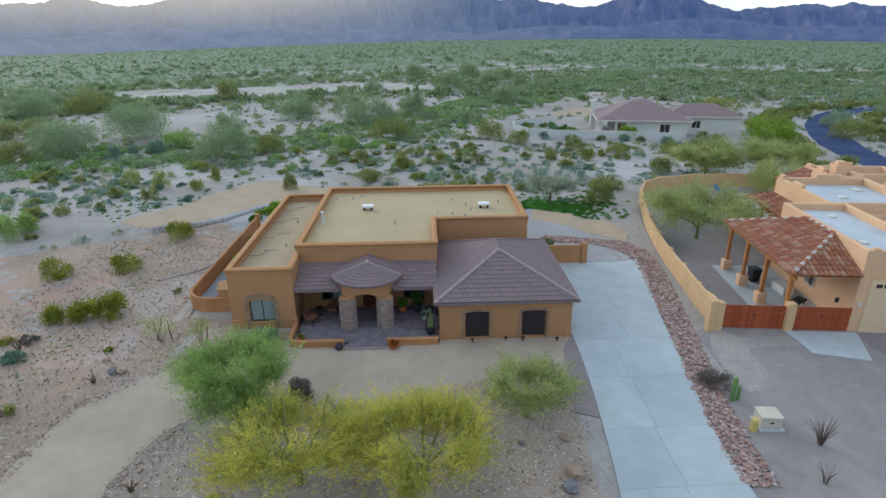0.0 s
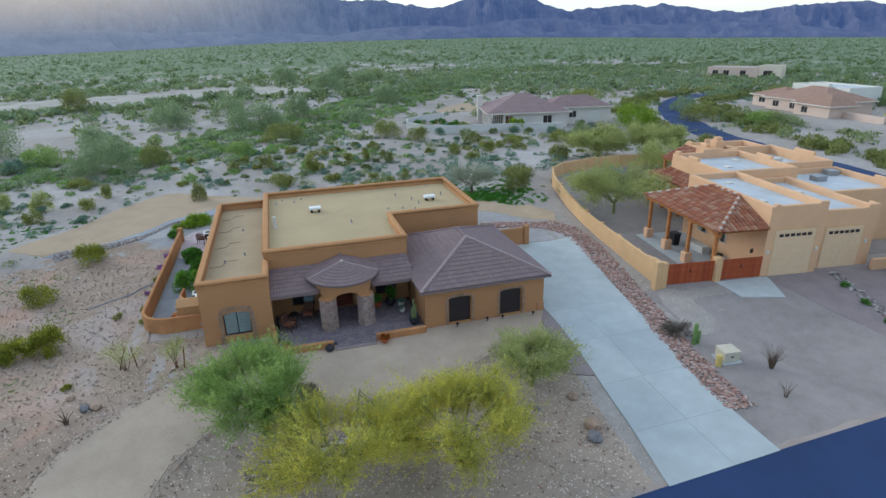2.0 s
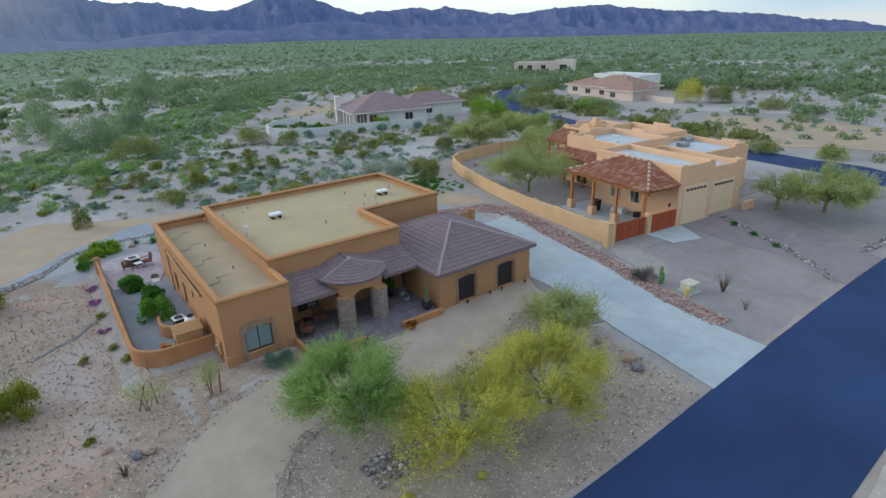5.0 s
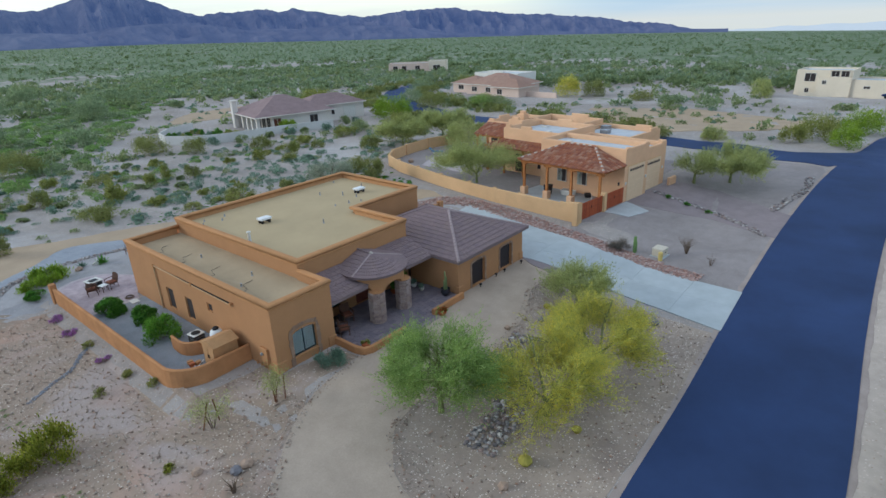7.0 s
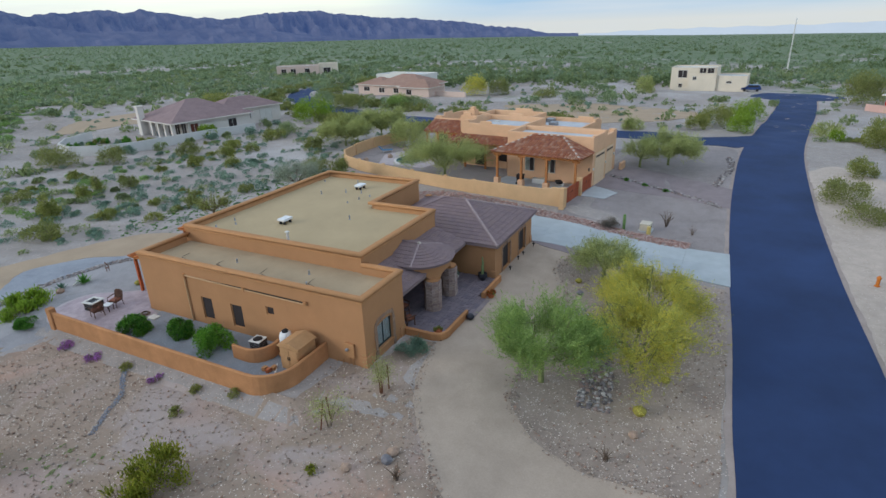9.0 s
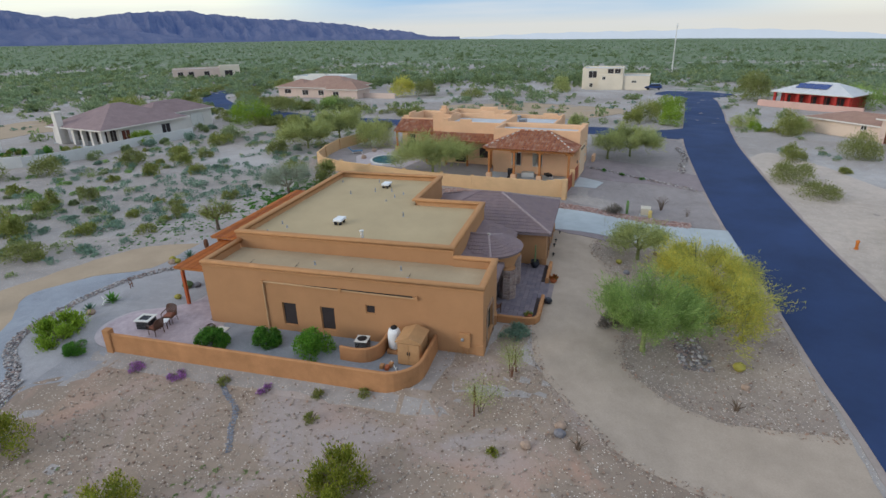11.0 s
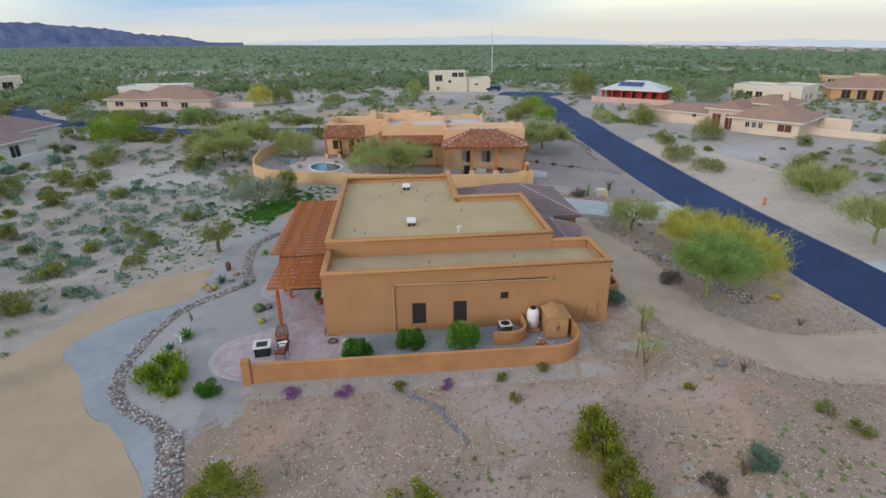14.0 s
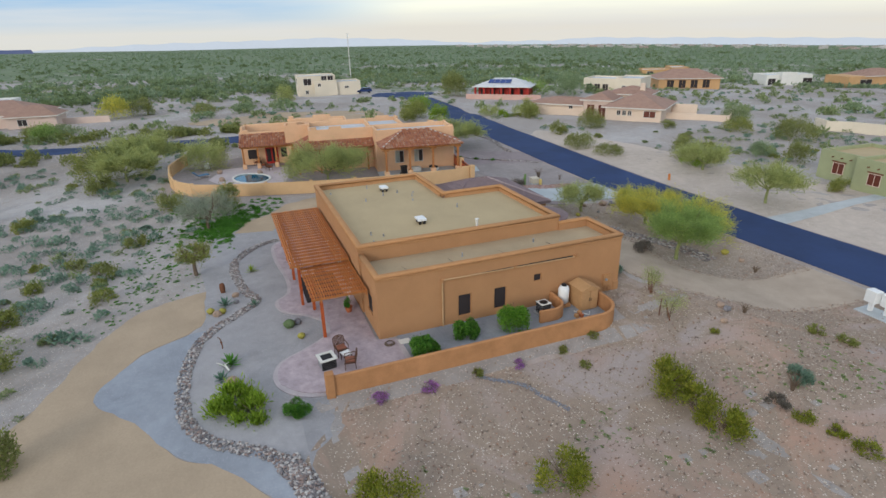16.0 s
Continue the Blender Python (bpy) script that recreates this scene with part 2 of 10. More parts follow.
GRAVEL_NB = stony("mauve_grey_gravel", (0.33, 0.29, 0.275), [(0.26, 0.24, 0.24), (0.40, 0.35, 0.33)], 0.5, 26, 0.2)
PAVER_NB = plain("mauve_paver_drive", (0.26, 0.215, 0.215), 0.9, vary=0.12, scale=0.8, fine=9, bumps=0.4)
PATIO = plain("pinkish_stamped_patio", (0.43, 0.35, 0.365), 0.75, vary=0.22, scale=1.6, fine=7, bumps=0.3)
PATIO_EDGE = plain("pale_patio_border", (0.46, 0.40, 0.40), 0.8, vary=0.12, scale=1.5)
PAVERS = pieces("courtyard_paver", [(0.22, 0.185, 0.21), (0.27, 0.225, 0.245), (0.19, 0.165, 0.195)], 0.8, island=True)
ROCKS = pieces("river_rock", [(0.22, 0.19, 0.185), (0.42, 0.38, 0.355), (0.62, 0.58, 0.54), (0.14, 0.13, 0.135), (0.34, 0.25, 0.215)], 0.85, vary=0.2, fine=12)
ROCKS_STUFF = pieces("river_rock_rest", [(0.22, 0.19, 0.185), (0.42, 0.38, 0.355), (0.62, 0.58, 0.54), (0.14, 0.13, 0.135), (0.34, 0.25, 0.215)], 0.85, island=True, vary=0.2, fine=12)
RED_ROCKS = pieces("pink_border_rock", [(0.40, 0.24, 0.19), (0.48, 0.33, 0.28), (0.30, 0.17, 0.14), (0.55, 0.44, 0.40)], 0.85, vary=0.2, fine=12)
RED_ROCKS_STUFF = pieces("pink_border_rock_rest", [(0.40, 0.24, 0.19), (0.48, 0.33, 0.28), (0.30, 0.17, 0.14), (0.55, 0.44, 0.40)], 0.85, island=True, vary=0.2, fine=12)
PEBBLES = pieces("loose_desert_stone", [(0.36, 0.28, 0.22), (0.50, 0.42, 0.34), (0.58, 0.50, 0.425), (0.24, 0.18, 0.145), (0.43, 0.28, 0.20)], 0.9, island=True, vary=0.2, fine=12)
CEDAR = pieces("orange_stained_wood", [(0.54, 0.175, 0.038), (0.64, 0.22, 0.05), (0.45, 0.135, 0.03)], 0.7, vary=0.18, fine=9)
CEDAR_POST = plain("red_orange_stained_post", (0.40, 0.085, 0.02), 0.65, vary=0.15, fine=8)
GATE_WOOD = pieces("red_brown_gate_board", [(0.40, 0.085, 0.028), (0.46, 0.11, 0.036), (0.34, 0.07, 0.024)], 0.6, vary=0.2, fine=8)
BEAM = plain("amber_timber", (0.42, 0.17, 0.05), 0.7, vary=0.2, fine=8)
SCREEN = plain("dark_sun_screen", (0.035, 0.027, 0.027), 0.7, vary=0.1, fine=80)
WHITE = plain("white_paint", (0.78, 0.78, 0.76), 0.5, vary=0.05, bumps=0.05)
OFFWHITE = plain("off_white_paint", (0.66, 0.64, 0.58), 0.6, vary=0.06, bumps=0.05)
FRAME_DARK = plain("dark_teal_frame", (0.025, 0.05, 0.055), 0.5, vary=0.1, bumps=0.05)
BLACK = plain("black_metal", (0.02, 0.02, 0.022), 0.5, metal=0.2, vary=0.1, bumps=0.05)
GREYMETAL = plain("grey_metal", (0.35, 0.36, 0.37), 0.45, metal=0.6, vary=0.1, bumps=0.05)
WICKER = plain("brown_wicker", (0.11, 0.055, 0.035), 0.75, vary=0.3, fine=60, bumps=0.6)
CUSHION = plain("rust_cushion", (0.26, 0.10, 0.06), 0.9, vary=0.1)
TERRACOTTA = plain("terracotta", (0.42, 0.13, 0.05), 0.8, vary=0.15)
DARKPOT = plain("dark_glazed_pot", (0.03, 0.03, 0.04), 0.35, vary=0.2, bumps=0.05)
DOOR_RED = plain("dark_red_door_wood", (0.13, 0.035, 0.02), 0.5, vary=0.2)
RED_PAINT = plain("red_paint", (0.42, 0.03, 0.02), 0.6, vary=0.1)
SHED = plain("tan_resin_shed", (0.46, 0.265, 0.12), 0.7, vary=0.1, bumps=0.1)
BARK = plain("green_palo_verde_bark", (0.22, 0.24, 0.09), 0.8, vary=0.25)
TWIG = plain("grey_brown_twig", (0.16, 0.115, 0.08), 0.9, vary=0.2)
RUST_STALK = plain("red_brown_stalk", (0.17, 0.075, 0.04), 0.9, vary=0.25)
LEAF_PV = leafy("palo_verde_leaf", [(0.27, 0.38, 0.10), (0.36, 0.47, 0.14), (0.20, 0.31, 0.09), (0.42, 0.52, 0.18)], 0.6, 0.5)
LEAF_YELLOW = leafy("yellow_green_leaf", [(0.54, 0.52, 0.13), (0.68, 0.61, 0.12), (0.38, 0.44, 0.12), (0.78, 0.66, 0.11)], 0.6, 0.55)
LEAF_PALE = leafy("pale_yellow_green_leaf", [(0.43, 0.46, 0.18), (0.52, 0.54, 0.22), (0.34, 0.38, 0.14)], 0.6, 0.55)
LEAF_DARK = leafy("dark_glossy_leaf", [(0.07, 0.20, 0.025), (0.12, 0.29, 0.035), (0.19, 0.37, 0.055), (0.05, 0.14, 0.022)], 0.45, 0.35)
LEAF_LIME = leafy("lime_leaf", [(0.25, 0.37, 0.03), (0.34, 0.45, 0.05), (0.17, 0.27, 0.03)], 0.6, 0.35)
LEAF_CREO = leafy("creosote_leaf", [(0.26, 0.29, 0.075), (0.34, 0.36, 0.10), (0.20, 0.23, 0.065), (0.40, 0.39, 0.13)], 0.6, 0.5)
LEAF_GREY = leafy("grey_green_leaf", [(0.21, 0.31, 0.235), (0.28, 0.38, 0.29), (0.16, 0.25, 0.19)], 0.6, 0.35)
LEAF_GRASS = leafy("spring_green_leaf", [(0.11, 0.29, 0.04), (0.16, 0.36, 0.055), (0.09, 0.22, 0.04)], 0.6, 0.35)
LEAF_FAR = leafy("desert_scrub_leaf", [(0.25, 0.315, 0.145), (0.33, 0.38, 0.18), (0.21, 0.27, 0.125), (0.39, 0.42, 0.22)], 0.8, 0.6)
# desert scrub leaf made bluer: distance haze painted into the leaf colour
LEAF_HAZE = leafy("haze_tinted_far_scrub_leaf", [(0.235, 0.315, 0.19), (0.30, 0.37, 0.225), (0.20, 0.27, 0.165), (0.35, 0.41, 0.265)], 0.8, 0.6)
LEAF_TREE_FAR = leafy("far_mesquite_leaf", [(0.19, 0.245, 0.115), (0.24, 0.295, 0.14), (0.16, 0.21, 0.10)], 0.8, 0.55)
LEAF_CREO_NEAR = leafy("fresh_creosote_leaf", [(0.23, 0.26, 0.03), (0.32, 0.34, 0.045), (0.15, 0.19, 0.025), (0.40, 0.38, 0.06)], 0.5, 0.4)
BLUE_STONES = pieces("blue_grey_pebble", [(0.26, 0.27, 0.31), (0.34, 0.35, 0.39), (0.20, 0.21, 0.25)], 0.85)
BLUE_STONES_REST = pieces("blue_grey_pebble_rest", [(0.26, 0.27, 0.31), (0.34, 0.35, 0.39), (0.20, 0.21, 0.25)], 0.85, island=True)
LEAF_WASH = leafy("dusty_wash_tree_leaf", [(0.25, 0.33, 0.175), (0.32, 0.40, 0.225), (0.20, 0.27, 0.145), (0.38, 0.44, 0.26)], 0.7, 0.45)
LEAF_MEADOW = leafy("fresh_wash_leaf", [(0.22, 0.36, 0.105), (0.29, 0.43, 0.135), (0.17, 0.28, 0.09), (0.34, 0.45, 0.17)], 0.7, 0.45)
LEAF_OLIVE = leafy("dull_olive_leaf", [(0.26, 0.28, 0.09), (0.34, 0.35, 0.125), (0.20, 0.225, 0.075)], 0.7, 0.45)
LEAF_SMOKE = leafy("smoky_pale_leaf", [(0.36, 0.40, 0.30), (0.43, 0.46, 0.36), (0.30, 0.33, 0.25)], 0.7, 0.45)
WALK_GRAVEL = stony("pale_blue_grey_gravel", (0.34, 0.36, 0.395), [(0.28, 0.30, 0.345), (0.43, 0.435, 0.46)], 0.5, 26, 0.25)
LEAF_CITRUS = leafy("bright_citrus_leaf", [(0.13, 0.31, 0.03), (0.20, 0.41, 0.045), (0.27, 0.47, 0.07), (0.08, 0.20, 0.025)], 0.45, 0.4)
LEAF_DRY = leafy("dry_grey_twig_leaf", [(0.20, 0.175, 0.15), (0.26, 0.23, 0.20), (0.15, 0.13, 0.12)], 0.8, 0.2)
LEAF_AGAVE = leafy("blue_green_leaf", [(0.10, 0.19, 0.13), (0.14, 0.24, 0.17)], 0.5, 0.1)
LEAF_PURPLE = leafy("purple_flower", [(0.48, 0.19, 0.58), (0.60, 0.28, 0.68), (0.38, 0.14, 0.46), (0.20, 0.22, 0.10)])


def glass_mat():
    m, nt, b = nodes_of("window_glass")
    b.inputs["Base Color"].default_value = (0.86, 0.94, 0.95, 1)
    b.inputs["Roughness"].default_value = 0.03
    b.inputs["Transmission Weight"].default_value = 1.0
    b.inputs["IOR"].default_value = 1.45
    return m


GLASS = glass_mat()
SOLAR = plain("blue_solar_panel", (0.02, 0.05, 0.20), 0.25, vary=0.05, bumps=0.02)
WATER = plain("pool_water", (0.015, 0.11, 0.17), 0.08, vary=0.1, bumps=0.05, spec=0.5)


def ground_mat():
    """Desert floor: pale sand with pebbles; farther out low green scrub covers it in drifts."""
    m, nt, b = nodes_of("desert_floor")
    c = nt.nodes.new("ShaderNodeTexCoord")
    sand = ramp(nt, noise_fac(nt, 0.045, 7, 0.62, distort=0.8), [(0.30, (0.30, 0.265, 0.235)), (0.50, (0.385, 0.35, 0.325)), (0.68, (0.47, 0.445, 0.43))])
    sand = mix(nt, sand, ramp(nt, noise_fac(nt, 1.1, 5, 0.7), [(0.3, (0.72, 0.71, 0.70)), (0.7, (1.0, 1.0, 1.0))]), 0.75, "MULTIPLY")
    v = nt.nodes.new("ShaderNodeTexVoronoi")
    v.inputs["Scale"].default_value = 12.0
    nt.links.new(c.outputs["Object"], v.inputs["Vector"])
    sep = nt.nodes.new("ShaderNodeSeparateColor")
    nt.links.new(v.outputs["Color"], sep.inputs[0])
    peb = ramp(nt, sep.outputs[0], [(0.1, (0.27, 0.215, 0.175)), (0.3, (0.36, 0.26, 0.20)), (0.6, (0.50, 0.41, 0.33)), (0.9, (0.68, 0.61, 0.52))])
    f = nt.nodes.new("ShaderNodeMath")
    f.operation = "MULTIPLY"
    nt.links.new(maprange(nt, sep.outputs[1], 0.45, 0.50), f.inputs[0])
    nt.links.new(maprange(nt, v.outputs["Distance"], 0.36, 0.24), f.inputs[1])
    col = mix(nt, sand, peb, f.outputs[0])
    # low green cover
    vm = nt.nodes.new("ShaderNodeVectorMath")
    vm.operation = "DISTANCE"
    vm.inputs[1].default_value = (5, 20, 0)
    nt.links.new(c.outputs["Object"], vm.inputs[0])
    far = maprange(nt, vm.outputs["Value"], 75, 460, -0.24, 0.24)
    drift = maprange(nt, noise_fac(nt, 0.011, 9, 0.7, distort=0.6), 0.25, 0.75, 0.12, 0.88)
    tuft = noise_fac(nt, 0.22, 6, 0.75)
    a = nt.nodes.new("ShaderNodeMath")
    a.operation = "ADD"
    nt.links.new(far, a.inputs[0])
    nt.links.new(drift, a.inputs[1])
    a2 = nt.nodes.new("ShaderNodeMath")
    a2.operation = "ADD"
    nt.links.new(a.outputs[0], a2.inputs[0])
    nt.links.new(maprange(nt, tuft, 0.2, 0.8, -0.16, 0.16), a2.inputs[1])
    cover = maprange(nt, a2.outputs[0], 0.48, 0.60)
    # greens of the cover, shifted slightly bluer to stand in for haze
    green = ramp(nt, noise_fac(nt, 0.06, 5, 0.6), [(0.3, (0.125, 0.165, 0.09)), (0.55, (0.165, 0.205, 0.118)), (0.75, (0.22, 0.25, 0.165))])
    col = mix(nt, col, green, cover)
    nt.links.new(col, b.inputs["Base Color"])
    b.inputs["Roughness"].default_value = 0.97
    b.inputs["Specular IOR Level"].default_value = 0.1
    bump(nt, b, noise_fac(nt, 9, 5, 0.7), 0.5, 0.06)
    return m


GROUND = ground_mat()


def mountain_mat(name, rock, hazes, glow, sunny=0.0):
    """Far rock; its emission stands in for the kilometres of lit air before it."""
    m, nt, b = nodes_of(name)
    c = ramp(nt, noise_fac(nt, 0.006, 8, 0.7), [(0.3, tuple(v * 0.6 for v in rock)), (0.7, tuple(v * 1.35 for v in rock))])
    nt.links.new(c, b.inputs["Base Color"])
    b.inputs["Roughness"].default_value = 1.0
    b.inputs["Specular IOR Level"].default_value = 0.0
    # painted haze: emission brighter toward the low sun, and warm high up before it
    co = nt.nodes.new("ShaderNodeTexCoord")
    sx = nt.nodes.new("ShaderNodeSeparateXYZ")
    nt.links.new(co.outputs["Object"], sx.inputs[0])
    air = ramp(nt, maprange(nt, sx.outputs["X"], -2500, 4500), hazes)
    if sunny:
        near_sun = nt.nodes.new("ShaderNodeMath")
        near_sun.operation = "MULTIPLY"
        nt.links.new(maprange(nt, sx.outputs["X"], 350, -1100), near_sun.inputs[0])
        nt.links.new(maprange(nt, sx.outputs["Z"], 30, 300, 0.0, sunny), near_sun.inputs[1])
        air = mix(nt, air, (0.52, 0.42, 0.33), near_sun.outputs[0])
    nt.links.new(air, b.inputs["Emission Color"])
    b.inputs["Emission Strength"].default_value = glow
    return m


# emission colours along x stand for lit air; the last value adds sun glow
MOUNTAIN = mountain_mat("haze_glow_rock", (0.105, 0.095, 0.095), [(0.08, (0.17, 0.18, 0.215)), (0.32, (0.095, 0.125, 0.19)), (0.50, (0.022, 0.05, 0.138)), (0.85, (0.018, 0.045, 0.142))], 0.85, 1.0)
MOUNTAIN_FAR = mountain_mat("distant_haze_glow_rock", (0.04, 0.04, 0.04), [(0.2, (0.50, 0.53, 0.56)), (0.8, (0.50, 0.53, 0.56))], 1.0)

# ---- building blocks ----
OFFSET = {}


def thing(name, label, category, at=(0, 0, 0), rz=0.0, group="", kind=""):
    """An empty at the base of a thing; its parts are given in world places when rz is None, else in the thing's own."""
    ob = new(name)
    ob.empty_display_size = 0.3
    ob.location = at
    if rz is None:
        OFFSET[ob.name] = Vector(at)
    else:
        ob.rotation_euler = (0, 0, radians(rz))
    return tagged(ob, label, category, group, kind)


def mesh_of(bm, name, mats, smooth=False, off=None):
    if off is not None:
        bmesh.ops.translate(bm, verts=bm.verts, vec=-off)
    me = bpy.data.meshes.new(name)
    bm.normal_update()
    bm.to_mesh(me)
    bm.free()
    for m in (mats if isinstance(mats, (list, tuple)) else [mats]):
        me.materials.append(m)
    if smooth:
        me.shade_smooth()
    return me


def root_of(ob):
    while ob.parent:
        ob = ob.parent
    return ob


def part(name, bm, mat, parent, label="", smooth=False, kind=""):
    off = OFFSET.get(root_of(parent).name) if parent else None
    ob = new(name, mesh_of(bm, name, mat, smooth, off))
    ob.parent = parent
    return tagged(ob, label, kind=kind)


def solo(name, bm, mat, label, category, group="", kind="", smooth=False, at=None):
    """A thing that is one mesh, with its origin at its base."""
    if at is None:
        xs = [v.co for v in bm.verts]
        at = Vector((sum(v.x for v in xs) / len(xs), sum(v.y for v in xs) / len(xs), min(v.z for v in xs)))
    at = Vector(at)
    ob = new(name, mesh_of(bm, name, mat, smooth, at))
    ob.location = at
    return tagged(ob, label, category, group, kind)


def arrays(name, verts, faces, mat, parent=None, smooth=False):
    me = bpy.data.meshes.new(name)
    me.from_pydata(np.asarray(verts).tolist(), [], faces.tolist() if isinstance(faces, np.ndarray) else faces)
    me.materials.append(mat)
    if smooth:
        me.shade_smooth()
    ob = new(name, me)
    ob.parent = parent
    return ob


def B(*boxes, bevel=0.0):
    """Boxes (x0, x1, y0, y1, z0, z1) in one bmesh."""
    bm = bmesh.new()
    for b in boxes:
        add_box(bm, *b)
    if bevel:
        bmesh.ops.bevel(bm, geom=bm.edges[:], offset=bevel, segments=2, affect="EDGES", profile=0.5)
    return bm


def add_box(bm, x0, x1, y0, y1, z0, z1, m=None):
    v = [bm.verts.new((x, y, z)) for z in (z0, z1) for y in (y0, y1) for x in (x0, x1)]
    for f in ((0, 2, 3, 1), (4, 5, 7, 6), (0, 1, 5, 4), (2, 6, 7, 3), (0, 4, 6, 2), (1, 3, 7, 5)):
        bm.faces.new([v[i] for i in f])
    if m:
        for q in v:
            q.co = m @ q.co
    return v


def beam(bm, a, b, w, h=None, up=(0, 0, 1)):
    """A straight square bar from a to b."""
    a, b = Vector(a), Vector(b)
    d = (b - a).normalized()
    s = d.cross(Vector(up))
    if s.length < 1e-4:
        s = Vector((1, 0, 0))
    s.normalize()
    u = s.cross(d)
    h = h or w
    r = []
    for p in (a, b):
        r.append([bm.verts.new(p + s * (sx * w / 2) + u * (sz * h / 2)) for sx, sz in ((-1, -1), (1, -1), (1, 1), (-1, 1))])
    bm.faces.new(r[0][::-1])
    bm.faces.new(r[1])
    for i in range(4):
        j = (i + 1) % 4
        bm.faces.new((r[0][i], r[0][j], r[1][j], r[1][i]))


def tube(bm, pts, radii, n=8, cap=True):
    """A bent pipe or limb through pts."""
    rings = []
    for i, p in enumerate(pts):
        p = Vector(p)
        d = (Vector(pts[min(i + 1, len(pts) - 1)]) - Vector(pts[max(i - 1, 0)])).normalized()
        s = d.cross(Vector((0.13, 0.31, 0.94)))
        if s.length < 1e-3:
            s = d.cross(Vector((1, 0, 0)))
        s.normalize()
        u = s.cross(d)
        rad = radii[i] if isinstance(radii, (list, tuple)) else radii
        rings.append([bm.verts.new(p + (s * math.cos(a) + u * math.sin(a)) * rad) for a in (2 * math.pi * k / n for k in range(n))])
    for a, b in zip(rings, rings[1:]):
        for k in range(n):
            bm.faces.new((a[k], a[(k + 1) % n], b[(k + 1) % n], b[k]))
    if cap:
        bm.faces.new(rings[0][::-1])
        bm.faces.new(rings[-1])


def lathe(bm, profile, n=16, at=(0, 0, 0)):
    """Profile of (radius, z) turned round an upright axis."""
    rings = [[bm.verts.new((at[0] + r * math.cos(2 * math.pi * k / n), at[1] + r * math.sin(2 * math.pi * k / n), at[2] + z)) for k in range(n)] for r, z in profile]
    for a, b in zip(rings, rings[1:]):
        for k in range(n):
            bm.faces.new((a[k], a[(k + 1) % n], b[(k + 1) % n], b[k]))
    bm.faces.new(rings[0][::-1])
    bm.faces.new(rings[-1])
    return bm


def prism(bm, poly, z0, z1):
    lo = [bm.verts.new((x, y, z0)) for x, y in poly]
    hi = [bm.verts.new((x, y, z1)) for x, y in poly]
    n = len(poly)
    bm.faces.new(lo[::-1])
    bm.faces.new(hi)
    for i in range(n):
        j = (i + 1) % n
        bm.faces.new((lo[i], lo[j], hi[j], hi[i]))
    return bm


def arch_loop(s0, s1, z0, z1, rise, n=8):
    """An opening's outline: straight sides, a segmental head."""
    pts = [(s0, z0), (s1, z0), (s1, z1 - rise)]
    if rise > 0:
        half = (s1 - s0) / 2
        for k in range(1, n):
            a = math.pi * k / n
            pts.append((s0 + half + half * math.cos(a), z1 - rise + rise * math.sin(a)))
    pts.append((s0, z1 - rise))
    return pts


def wall_bm(p0, p1, z0, z1, thick, openings=(), top=None, trim=None):
    """An upright wall from p0 to p1 (its outer face, seen with the inside on the left of p0->p1), pierced by openings."""
    bm = bmesh.new()
    d = Vector((p1[0] - p0[0], p1[1] - p0[1], 0))
    length = d.length
    d.normalize()
    inward = Vector((-d.y, d.x, 0))
    s0 = thick if trim is None else trim
    outline = [(s0, z0), (length, z0)] + ([(length, z1), (s0, z1)] if top is None else [(max(s0, a), b) for a, b in top[::-1]])
    outline = [q for i, q in enumerate(outline) if q != outline[i - 1]]
    edges = []
    for loop in [outline] + list(openings):
        vs = [bm.verts.new((p0[0] + d.x * s, p0[1] + d.y * s, z)) for s, z in loop]
        edges += [bm.edges.new((vs[i], vs[(i + 1) % len(vs)])) for i in range(len(vs))]
    bmesh.ops.triangle_fill(bm, edges=edges, use_beauty=True)
    bmesh.ops.dissolve_limit(bm, angle_limit=0.01, verts=bm.verts, edges=bm.edges) if not openings else None
    ext = bmesh.ops.extrude_face_region(bm, geom=bm.faces[:])
    bmesh.ops.translate(bm, verts=[g for g in ext["geom"] if isinstance(g, bmesh.types.BMVert)], vec=inward * thick)
    bmesh.ops.recalc_face_normals(bm, faces=bm.faces)
    return bm


def coping(path, closed, w, z0, z1, over=0.0):
    """A rounded cap that follows a path of wall corners, outer line; w: its width to the inside (left)."""
    bm = bmesh.new()
    n = len(path)
    prof = [(-over, z0), (-over - 0.015, z0 + (z1 - z0) * 0.5), (-over + 0.03, z1 - 0.02), (0.07, z1), (w - 0.05, z1), (w, z1 - 0.05), (w, z0)]
    rings = []
    for i in range(n):
        p = Vector(path[i])
        if closed:
            a, b = Vector(path[i - 1]), Vector(path[(i + 1) % n])
        else:
            a = Vector(path[i - 1]) if i else p - (Vector(path[1]) - p)
            b = Vector(path[i + 1]) if i < n - 1 else p + (p - Vector(path[i - 1]))
        d1, d2 = (p - a).normalized(), (b - p).normalized()
        n1, n2 = Vector((-d1.y, d1.x)), Vector((-d2.y, d2.x))
        m = (n1 + n2)
        m = m / max(0.25, m.dot(n1))
        rings.append([bm.verts.new((p.x + m.x * s, p.y + m.y * s, z)) for s, z in prof])
    k = len(prof)
    for i in range(n if closed else n - 1):
        a, b = rings[i], rings[(i + 1) % n]
        for j in range(k):
            bm.faces.new((a[j], b[j], b[(j + 1) % k], a[(j + 1) % k]))
    if not closed:
        bm.faces.new(rings[0])
        bm.faces.new(rings[-1][::-1])
    bmesh.ops.recalc_face_normals(bm, faces=bm.faces)
    return bm


# ---- the lie of the land ----
def smooth(v, a, b):
    t = np.clip((np.asarray(v, float) - a) / (b - a), 0, 1)
    return t * t * (3 - 2 * t)


